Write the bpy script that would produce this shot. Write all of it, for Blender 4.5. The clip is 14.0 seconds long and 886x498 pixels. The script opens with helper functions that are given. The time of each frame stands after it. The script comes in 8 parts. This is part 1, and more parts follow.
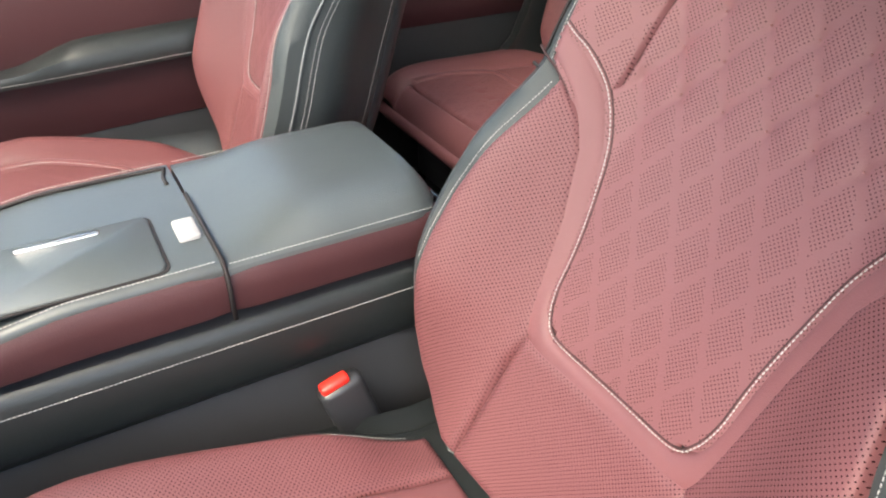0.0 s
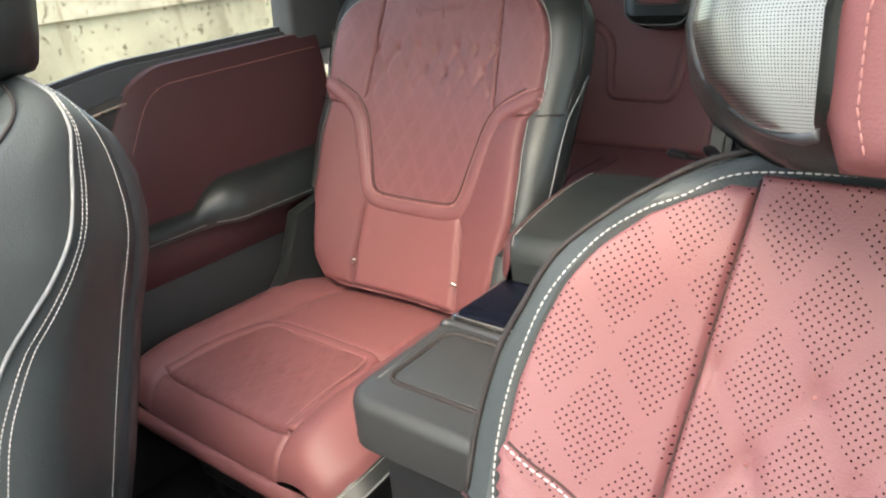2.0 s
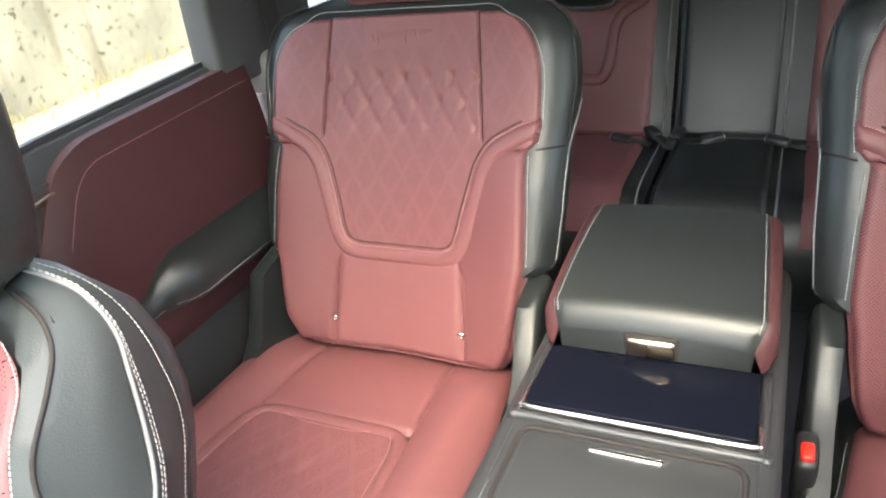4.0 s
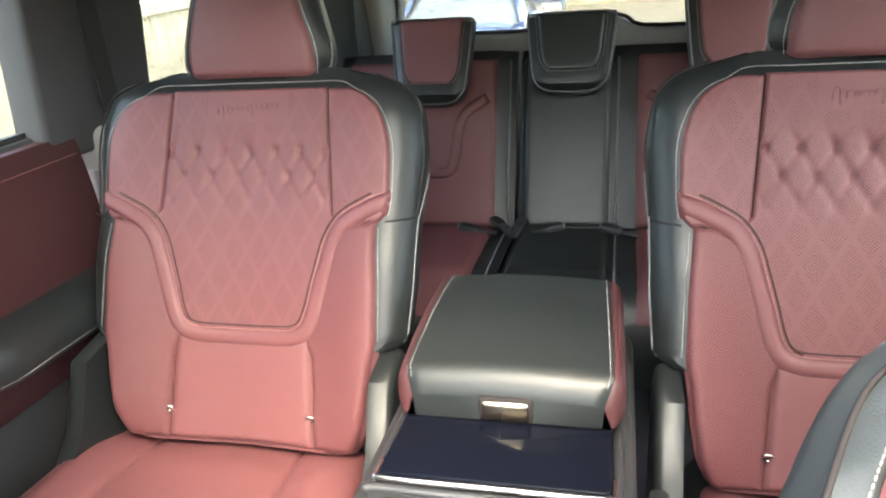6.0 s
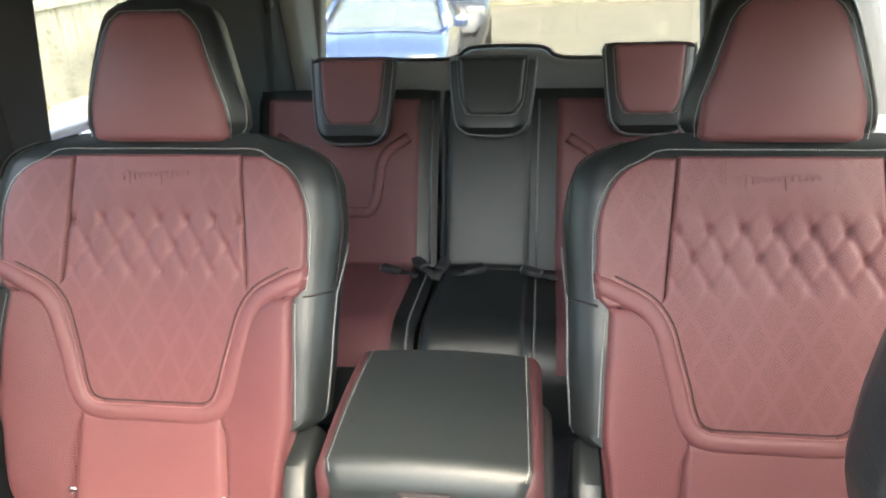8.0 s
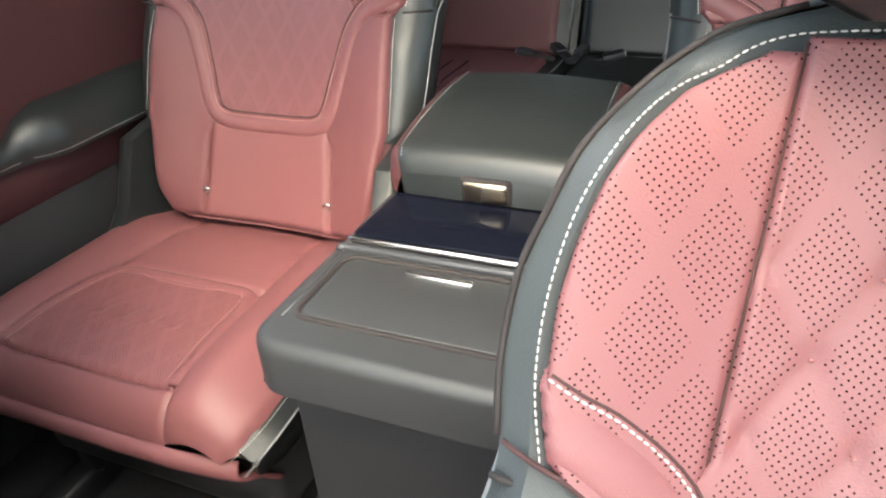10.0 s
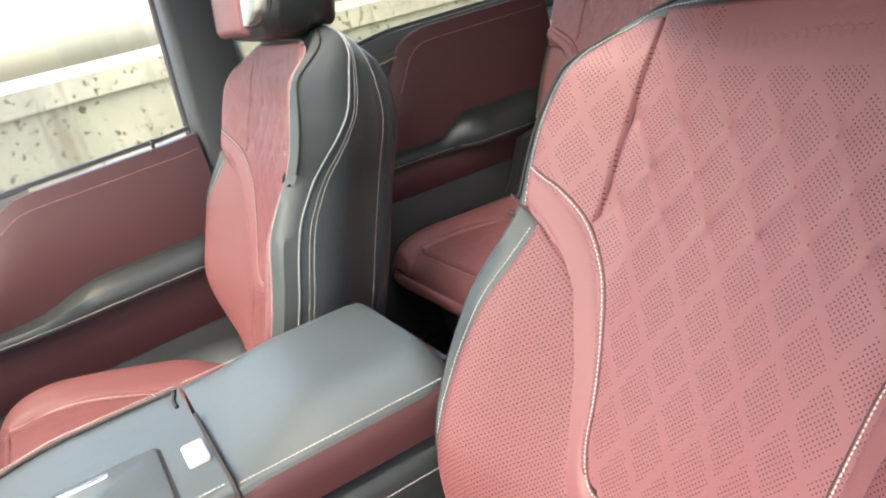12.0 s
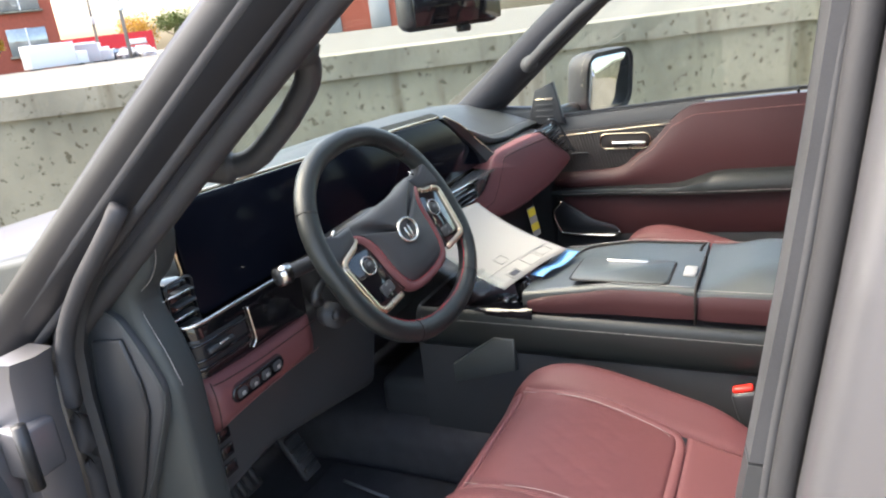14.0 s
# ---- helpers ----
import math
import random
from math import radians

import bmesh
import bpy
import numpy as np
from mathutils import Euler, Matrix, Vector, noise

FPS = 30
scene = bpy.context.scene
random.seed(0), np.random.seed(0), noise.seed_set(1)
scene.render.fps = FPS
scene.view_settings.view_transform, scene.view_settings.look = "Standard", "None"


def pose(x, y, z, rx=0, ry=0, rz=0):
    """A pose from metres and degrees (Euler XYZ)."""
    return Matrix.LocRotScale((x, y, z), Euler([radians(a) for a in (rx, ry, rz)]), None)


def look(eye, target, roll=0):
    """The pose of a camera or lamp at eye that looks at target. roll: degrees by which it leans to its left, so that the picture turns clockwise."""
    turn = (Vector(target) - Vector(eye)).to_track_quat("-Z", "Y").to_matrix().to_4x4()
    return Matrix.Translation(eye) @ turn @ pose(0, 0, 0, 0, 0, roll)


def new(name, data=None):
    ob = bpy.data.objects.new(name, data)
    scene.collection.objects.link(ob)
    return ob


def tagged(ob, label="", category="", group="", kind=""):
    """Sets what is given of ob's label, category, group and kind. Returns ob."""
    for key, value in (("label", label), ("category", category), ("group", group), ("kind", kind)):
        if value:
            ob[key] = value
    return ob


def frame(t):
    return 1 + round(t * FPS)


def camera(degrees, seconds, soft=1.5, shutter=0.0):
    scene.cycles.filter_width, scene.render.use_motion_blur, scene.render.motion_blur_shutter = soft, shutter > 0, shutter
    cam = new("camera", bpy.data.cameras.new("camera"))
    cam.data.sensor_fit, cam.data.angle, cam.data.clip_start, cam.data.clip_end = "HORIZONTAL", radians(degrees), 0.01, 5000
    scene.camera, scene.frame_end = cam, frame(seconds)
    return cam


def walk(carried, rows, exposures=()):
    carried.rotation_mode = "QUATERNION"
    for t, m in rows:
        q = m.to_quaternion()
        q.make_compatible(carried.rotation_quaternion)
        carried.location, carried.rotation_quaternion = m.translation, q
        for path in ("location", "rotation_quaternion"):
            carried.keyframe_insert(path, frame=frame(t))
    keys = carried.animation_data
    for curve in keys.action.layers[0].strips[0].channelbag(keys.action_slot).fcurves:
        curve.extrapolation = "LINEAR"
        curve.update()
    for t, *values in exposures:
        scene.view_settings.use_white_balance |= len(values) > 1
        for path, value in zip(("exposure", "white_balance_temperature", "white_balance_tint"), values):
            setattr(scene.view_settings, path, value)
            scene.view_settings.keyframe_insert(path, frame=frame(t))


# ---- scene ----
cam = camera(62.9, 14.0, 2.1)
PATH = [
    (0, (-0.777, 0.554, 1.611), (0.688, -0.27, 0.527), -0.2),
    (0.5, (-0.71, 0.528, 1.644), (0.623, -0.606, 0.675), 0.4),
    (1, (-0.62, 0.423, 1.604), (0.675, -0.815, 0.715), -2.0),
    (1.5, (-0.484, 0.387, 1.598), (0.704, -0.994, 0.775), -3.1),
    (2, (-0.389, 0.344, 1.653), (0.778, -1.079, 0.87), -5.3),
    (2.2, (-0.366, 0.324, 1.668), (0.783, -1.122, 0.9), -5.8),
    (4.3, (-0.103, 0.31, 1.788), (0.681, -1.252, 0.817), -8.7),
    (4.5, (-0.097, 0.323, 1.769), (0.66, -1.253, 0.797), -8.5),
    (5, (-0.106, 0.325, 1.69), (0.54, -1.311, 0.739), -7.1),
    (5.5, (-0.125, 0.332, 1.672), (0.425, -1.4, 0.835), -5.4),
    (6, (-0.124, 0.316, 1.718), (0.342, -1.495, 1.008), -3.9),
    (6.5, (-0.153, 0.293, 1.769), (0.219, -1.574, 1.157), -2.6),
    (7, (-0.171, 0.278, 1.794), (0.131, -1.615, 1.222), -1.9),
    (7.5, (-0.154, 0.266, 1.809), (0.113, -1.61, 1.168), -1.8),
    (8, (-0.127, 0.261, 1.821), (0.136, -1.582, 1.09), -1.8),
    (8.5, (-0.129, 0.25, 1.771), (0.197, -1.532, 0.924), -2.3),
    (9, (-0.162, 0.251, 1.703), (0.293, -1.432, 0.723), -3.3),
    (9.2, (-0.175, 0.265, 1.671), (0.359, -1.369, 0.65), -4.0),
    (11.3, (-0.52, 0.404, 1.595), (0.722, -0.897, 0.721), -9.7),
    (11.5, (-0.559, 0.419, 1.586), (0.838, -0.745, 0.754), -12.1),
    (12, (-0.775, 0.491, 1.606), (0.901, -0.346, 0.906), -13.4),
    (12.3, (-0.909, 0.488, 1.658), (0.895, 0.015, 0.934), -13.7),
    (12.5, (-0.984, 0.486, 1.658), (0.868, 0.247, 0.943), -12.6),
    (13, (-1.213, 0.446, 1.685), (0.647, 0.726, 1.005), -8.8),
    (13.5, (-1.355, 0.371, 1.722), (0.421, 1.034, 1.084), -6.9),
    (14, (-1.405, 0.296, 1.724), (0.288, 1.16, 1.103), -6.9),
]
walk(cam, [(t, look(eye, target, roll)) for t, eye, target, roll in PATH], [(0.0, 3.1, 7000, 10), (1.0, 3.35, 7200, 10), (2.0, 3.62, 7200, 10), (4.5, 4.1, 7000, 10), (5.5, 4.2, 7000, 10), (7.5, 4.05, 7000, 10), (9.0, 4.1, 7000, 10), (10.2, 3.7, 7100, 10), (11.5, 3.5, 7200, 10), (12.0, 3.4, 7200, 10), (12.5, 3.25, 7200, 10), (13.5, 3.12, 7000, 10), (14.0, 2.8, 7000, 10)])

# ---------------------------------------------------------------- light
world = bpy.data.worlds.new("overcast_sky")
scene.world = world
world.use_nodes = True
wn = world.node_tree.nodes
sky = wn.new("ShaderNodeTexSky")
sky.sky_type, sky.sun_disc = "NISHITA", False
sky.sun_elevation, sky.sun_rotation = radians(54), radians(337)
sky.dust_density, sky.ozone_density, sky.air_density = 4.0, 0.6, 1.0
world.node_tree.links.new(sky.outputs[0], wn["Background"].inputs[0])
wn["Background"].inputs[1].default_value = 0.15
sun = new("sun", bpy.data.lights.new("sun", "SUN"))
sun.data.energy, sun.data.angle, sun.data.color = 0.7, radians(80), (1.0, 0.97, 0.92)
sun.matrix_world = look((0, 0, 0), (-math.sin(radians(337)) * math.cos(radians(54)), -math.cos(radians(337)) * math.cos(radians(54)), -math.sin(radians(54))))


# ---------------------------------------------------------------- materials
def node_base(name):
    m = bpy.data.materials.new(name)
    m.use_nodes = True
    nt = m.node_tree
    return m, nt, nt.nodes["Principled BSDF"]


def math_node(nt, op, a, b=None, c=None):
    n = nt.nodes.new("ShaderNodeMath")
    n.operation = op
    for k, val in enumerate((a, b, c)):
        if val is None:
            continue
        if isinstance(val, (int, float)):
            n.inputs[k].default_value = val
        else:
            nt.links.new(val, n.inputs[k])
    return n.outputs[0]


def surface(name, col, rough=0.5, metal=0.0, var=0.15, nscale=5.0, bscale=500.0, bump=0.2, coat=0.0, spec=0.5, cells=False, dots=None, sheen=0.0):
    """A mottled surface with fine relief; dots: a pattern of holes laid out in the mesh's own chart."""
    m, nt, bs = node_base(name)
    lk = nt.links.new
    tc = nt.nodes.new("ShaderNodeTexCoord")
    big = nt.nodes.new("ShaderNodeTexNoise")
    big.inputs["Scale"].default_value, big.inputs["Detail"].default_value = nscale, 4.0
    lk(tc.outputs["Object"], big.inputs["Vector"])
    mix = nt.nodes.new("ShaderNodeMix")
    mix.data_type = "RGBA"
    mix.inputs[6].default_value = (*[c * (1 - var) for c in col], 1)
    mix.inputs[7].default_value = (*[min(1, c * (1 + var)) for c in col], 1)
    lk(big.outputs["Fac"], mix.inputs[0])
    colour = mix.outputs[2]
    if cells:
        fine = nt.nodes.new("ShaderNodeTexVoronoi")
        out = fine.outputs["Distance"]
    else:
        fine = nt.nodes.new("ShaderNodeTexNoise")
        fine.inputs["Detail"].default_value = 3.0
        out = fine.outputs["Fac"]
    fine.inputs["Scale"].default_value = bscale
    lk(tc.outputs["Object"], fine.inputs["Vector"])
    height = out
    if cells:
        soft = nt.nodes.new("ShaderNodeTexNoise")
        soft.inputs["Scale"].default_value, soft.inputs["Detail"].default_value, soft.inputs["Distortion"].default_value = 38.0, 2.0, 0.6
        lk(tc.outputs["Object"], soft.inputs["Vector"])
        out = height = math_node(nt, "MULTIPLY_ADD", soft.outputs["Fac"], 2.6, out)
    if dots:
        uvn = nt.nodes.new("ShaderNodeUVMap")
        sep = nt.nodes.new("ShaderNodeSeparateXYZ")
        lk(uvn.outputs[0], sep.inputs[0])
        u, v = sep.outputs[0], sep.outputs[1]
        s = dots["step"]
        p = math_node(nt, "FRACT", math_node(nt, "MULTIPLY_ADD", math_node(nt, "ADD", u, v), 1 / s, 50.0))
        q = math_node(nt, "FRACT", math_node(nt, "MULTIPLY_ADD", math_node(nt, "SUBTRACT", u, v), 1 / s, 50.0))
        dp, dq = math_node(nt, "SUBTRACT", p, 0.5), math_node(nt, "SUBTRACT", q, 0.5)
        rr = math_node(nt, "ADD", math_node(nt, "MULTIPLY", dp, dp), math_node(nt, "MULTIPLY", dq, dq))
        hole = math_node(nt, "LESS_THAN", rr, dots["radius"] ** 2)
        if "a" in dots:
            a, b = dots["a"], dots["b"]
            ua, vb = math_node(nt, "MULTIPLY", u, 1 / a), math_node(nt, "MULTIPLY", math_node(nt, "ADD", v, V_Q), 1 / (2 * b))
            for op in ("ADD", "SUBTRACT"):
                fr = math_node(nt, "FRACT", math_node(nt, "ADD", math_node(nt, op, ua, vb), 50.0))
                inside = math_node(nt, "LESS_THAN", math_node(nt, "ABSOLUTE", math_node(nt, "SUBTRACT", fr, 0.5)), 0.405)
                hole = math_node(nt, "MULTIPLY", hole, inside)
            if "top" in dots:
                plain = math_node(nt, "MULTIPLY", math_node(nt, "GREATER_THAN", v, dots["top"]), math_node(nt, "LESS_THAN", math_node(nt, "ABSOLUTE", u), 0.068))
                hole = math_node(nt, "MULTIPLY", hole, math_node(nt, "SUBTRACT", 1.0, plain))
        dark = nt.nodes.new("ShaderNodeMix")
        dark.data_type = "RGBA"
        lk(hole, dark.inputs[0])
        lk(colour, dark.inputs[6])
        dark.inputs[7].default_value = (*[c * 0.10 for c in col], 1)
        colour = dark.outputs[2]
        lk(math_node(nt, "MULTIPLY_ADD", hole, -spec, spec), bs.inputs["Specular IOR Level"])
        height = math_node(nt, "SUBTRACT", out, math_node(nt, "MULTIPLY", hole, 1.5))
    lk(colour, bs.inputs["Base Color"])
    ro = nt.nodes.new("ShaderNodeMapRange")
    ro.inputs[3].default_value, ro.inputs[4].default_value = max(0.02, rough - 0.07), min(1, rough + 0.07)
    lk(big.outputs["Fac"], ro.inputs[0])
    lk(ro.outputs[0], bs.inputs["Roughness"])
    if bump:
        bp = nt.nodes.new("ShaderNodeBump")
        bp.inputs["Strength"].default_value, bp.inputs["Distance"].default_value = bump, 0.0006
        lk(height, bp.inputs["Height"])
        lk(bp.outputs[0], bs.inputs["Normal"])
    bs.inputs["Metallic"].default_value = metal
    bs.inputs["Specular IOR Level"].default_value = spec
    bs.inputs["Coat Weight"].default_value = coat
    bs.inputs["Sheen Weight"].default_value = sheen
    return m


RED = (0.150, 0.0560, 0.0590)
A_Q, B_Q, V_Q = 0.0445, 0.039, 0.102
red_leather = surface("red_leather", RED, 0.54, var=0.10, cells=True, bscale=700, bump=0.25, spec=0.45)
red_quilt = surface("red_quilted_leather", RED, 0.54, var=0.08, cells=True, bscale=700, bump=0.25, spec=0.45, dots=dict(step=0.0050, radius=0.150, a=A_Q, b=B_Q, top=-0.055))
red_quilt_front = surface("red_quilted_leather_front", RED, 0.54, var=0.08, cells=True, bscale=700, bump=0.25, spec=0.45, dots=dict(step=0.0048, radius=0.165, a=A_Q, b=B_Q, top=-0.055))
red_diamond_front = surface("red_perforated_leather_front", RED, 0.54, var=0.08, cells=True, bscale=700, bump=0.25, spec=0.45, dots=dict(step=0.0048, radius=0.165, a=A_Q, b=B_Q))
script_mat = surface("pressed_script", (0.122, 0.044, 0.046), 0.55, var=0.1, bump=0.1)
red_diamond = surface("red_perforated_leather", RED, 0.54, var=0.08, cells=True, bscale=700, bump=0.25, spec=0.45, dots=dict(step=0.0050, radius=0.150, a=A_Q, b=B_Q))
red_perf = surface("red_fine_perforated_leather", (0.138, 0.050, 0.053), 0.55, var=0.08, cells=True, bscale=700, bump=0.25, spec=0.4, dots=dict(step=0.0050, radius=0.17))
# Red trim leather darkened for the shade on doors, flanks and lid sides.
red_trim_shaded = surface("red_leather_shaded", (0.054, 0.020, 0.022), 0.52, var=0.12, cells=True, bscale=600, bump=0.25, spec=0.35)
# The same trim leather without the painted shade, for the dash pad.
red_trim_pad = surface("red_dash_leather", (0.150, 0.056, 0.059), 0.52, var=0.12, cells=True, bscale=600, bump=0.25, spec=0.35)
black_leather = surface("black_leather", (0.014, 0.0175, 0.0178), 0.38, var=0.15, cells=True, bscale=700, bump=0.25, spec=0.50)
# The same black leather, paler: windscreen light on front shells and dash is in the colour.
front_leather_lit = surface("front_black_leather_lit", (0.036, 0.043, 0.044), 0.50, var=0.15, cells=True, bscale=700, bump=0.25, spec=0.42)
# Same leather again, its colour raised for daylight and sheen on the console.
console_leather_lit = surface("console_leather_lit", (0.047, 0.056, 0.057), 0.40, var=0.10, cells=True, bscale=700, bump=0.25, spec=0.75)
# Black plastic of the rear console and door panels, without the haze in black_soft.
console_plastic = surface("black_console_plastic", (0.022, 0.024, 0.025), 0.50, var=0.2, bscale=900, bump=0.3)
# Black plastic raised in colour to carry the pale haze over the front.
black_soft = surface("black_soft_plastic_hazed", (0.037, 0.040, 0.044), 0.55, var=0.2, bscale=900, bump=0.3)
black_hard = surface("black_hard_plastic", (0.025, 0.027, 0.030), 0.38, var=0.2, bscale=700, bump=0.15)
black_cloth = surface("black_pillar_cloth", (0.022, 0.025, 0.033), 0.85, var=0.2, bscale=1500, bump=0.5)
grey_cloth = surface("dark_grey_lining", (0.055, 0.059, 0.064), 0.85, var=0.2, bscale=1500, bump=0.5)
piano = surface("piano_black", (0.006, 0.006, 0.008), 0.07, var=0.3, bump=0.0, coat=0.6)
blade_gloss = surface("gloss_grey_trim", (0.10, 0.105, 0.11), 0.10, 0.5, var=0.2, nscale=12, bump=0.0, coat=0.6)
screen_glass = surface("display_glass", (0.004, 0.005, 0.009), 0.08, var=0.2, bump=0.0, spec=0.05)
chrome = surface("satin_chrome", (0.72, 0.70, 0.66), 0.20, 1.0, var=0.08, bump=0.05)
gold = surface("champagne_metal", (0.72, 0.60, 0.44), 0.28, 1.0, var=0.08, bump=0.05)
piping = surface("grey_piping", (0.13, 0.138, 0.142), 0.5, var=0.1, bump=0.1)
thread = surface("pale_thread", (0.36, 0.35, 0.335), 0.7, var=0.1, bump=0.1)
red_thread = surface("red_thread", (0.34, 0.16, 0.15), 0.7, var=0.1, bump=0.1)
red_bright = surface("bright_red_thread", (0.45, 0.03, 0.04), 0.6, var=0.1, bump=0.1)
tuft_thread = surface("rose_thread", (0.20, 0.075, 0.07), 0.6, var=0.1, bump=0.1)
seam_dark = surface("dark_seam", (0.012, 0.009, 0.009), 0.8, var=0.2, bump=0.1)
# Dark red of real seams, and of the shade drawn along the roll's creases.
seam_red = surface("dark_red_seam_and_shade", (0.035, 0.012, 0.012), 0.8, var=0.2, bump=0.1)
carpet = surface("black_carpet", (0.048, 0.048, 0.054), 0.95, var=0.4, nscale=30, bscale=900, bump=1.0)
headliner_mat = surface("grey_headliner", (0.42, 0.42, 0.41), 0.9, var=0.06, bscale=1200, bump=0.5)
grey_trim = surface("grey_rear_trim", (0.30, 0.305, 0.305), 0.6, var=0.1, bscale=900, bump=0.3)
grille = surface("silver_speaker_grille", (0.40, 0.395, 0.38), 0.34, 1.0, var=0.1, bump=0.0)
wood_trim = surface("ribbed_dark_trim", (0.042, 0.039, 0.038), 0.42, var=0.25, nscale=20, bscale=300, bump=0.2)
body_paint = surface("grey_metallic_paint", (0.19, 0.19, 0.205), 0.40, 0.6, var=0.08, bscale=2500, bump=0.05, coat=0.4)
pillar_trim = surface("grey_pillar_trim", (0.042, 0.044, 0.049), 0.75, var=0.42, nscale=11, bscale=420, bump=0.7)
dark_paint = surface("dark_gloss_paint", (0.011, 0.012, 0.015), 0.42, 0.0, var=0.15, bscale=2500, bump=0.05, spec=0.25)
rubber = surface("rubber_seal", (0.034, 0.035, 0.039), 0.65, var=0.2, bscale=400, bump=0.2)
buckle_red = surface("red_button", (0.75, 0.03, 0.02), 0.35, var=0.05, bump=0.0)
white_paper = surface("white_paper", (0.29, 0.285, 0.27), 0.75, var=0.06, bscale=300, bump=0.1)
blue_film = surface("blue_film", (0.16, 0.40, 0.72), 0.4, var=0.1, bump=0.0)
yellow_ink = surface("yellow_ink", (0.72, 0.60, 0.05), 0.6, var=0.05, bump=0.0)
grey_ink = surface("grey_ink", (0.30, 0.30, 0.29), 0.7, var=0.1, bump=0.0)
dark_ink = surface("dark_ink", (0.03, 0.03, 0.035), 0.5, var=0.1, bump=0.0)
lilac_card = surface("lilac_card", (0.42, 0.44, 0.76), 0.7, var=0.06, bump=0.1)
lt = lilac_card.node_tree
thin, blend = lt.nodes.new("ShaderNodeBsdfTranslucent"), lt.nodes.new("ShaderNodeMixShader")
thin.inputs[0].default_value, blend.inputs[0].default_value = (0.42, 0.44, 0.76, 1), 0.45
lt.links.new(lt.nodes["Principled BSDF"].outputs[0], blend.inputs[1])
lt.links.new(thin.outputs[0], blend.inputs[2])
lt.links.new(blend.outputs[0], lt.nodes["Material Output"].inputs[0])
card_ink = surface("card_ink", (0.14, 0.14, 0.34), 0.7, var=0.06, bump=0.0)
belt_web = surface("belt_webbing", (0.022, 0.023, 0.025), 0.7, var=0.2, bscale=1500, bump=0.5)
mirror_face = surface("mirror_glass", (0.62, 0.64, 0.62), 0.02, 1.0, var=0.01, bump=0.0)
tyre_mat = surface("tyre_rubber", (0.02, 0.02, 0.021), 0.8, var=0.2, bscale=200, bump=0.4)
asphalt = surface("pale_worn_asphalt", (0.165, 0.147, 0.120), 0.9, var=0.30, nscale=0.7, bscale=90, bump=0.8)
upper_ground = surface("upper_concrete_walk", (0.12, 0.114, 0.095), 0.9, var=0.2, nscale=0.6, bscale=60, bump=0.5)
blue_paint = surface("blue_car_paint", (0.20, 0.27, 0.55), 0.14, 0.75, var=0.08, bump=0.0, coat=0.9)
black_paint = surface("black_car_paint", (0.075, 0.075, 0.095), 0.22, 0.3, var=0.08, bump=0.0, coat=0.9)
white_paint = surface("white_paint", (0.75, 0.76, 0.76), 0.35, var=0.05, bump=0.0)
brick_far = surface("red_brick", (0.34, 0.085, 0.05), 0.85, var=0.25, nscale=3, bscale=20, bump=0.4)
shop_red = surface("red_fascia", (0.55, 0.02, 0.03), 0.5, var=0.1, bump=0.0)
wood_pole = surface("weathered_pole", (0.30, 0.28, 0.25), 0.8, var=0.3, bscale=60, bump=0.5)
bark = surface("tree_bark", (0.10, 0.075, 0.055), 0.9, var=0.3, bscale=60, bump=0.8)
leaf_gold = surface("autumn_leaves", (0.46, 0.26, 0.03), 0.7, var=0.5, nscale=2.0, bump=0.0)
leaf_green = surface("green_leaves", (0.10, 0.13, 0.03), 0.7, var=0.5, nscale=2.0, bump=0.0)
weed_mat = surface("dry_weeds", (0.26, 0.22, 0.08), 0.8, var=0.5, nscale=3.0, bump=0.0)


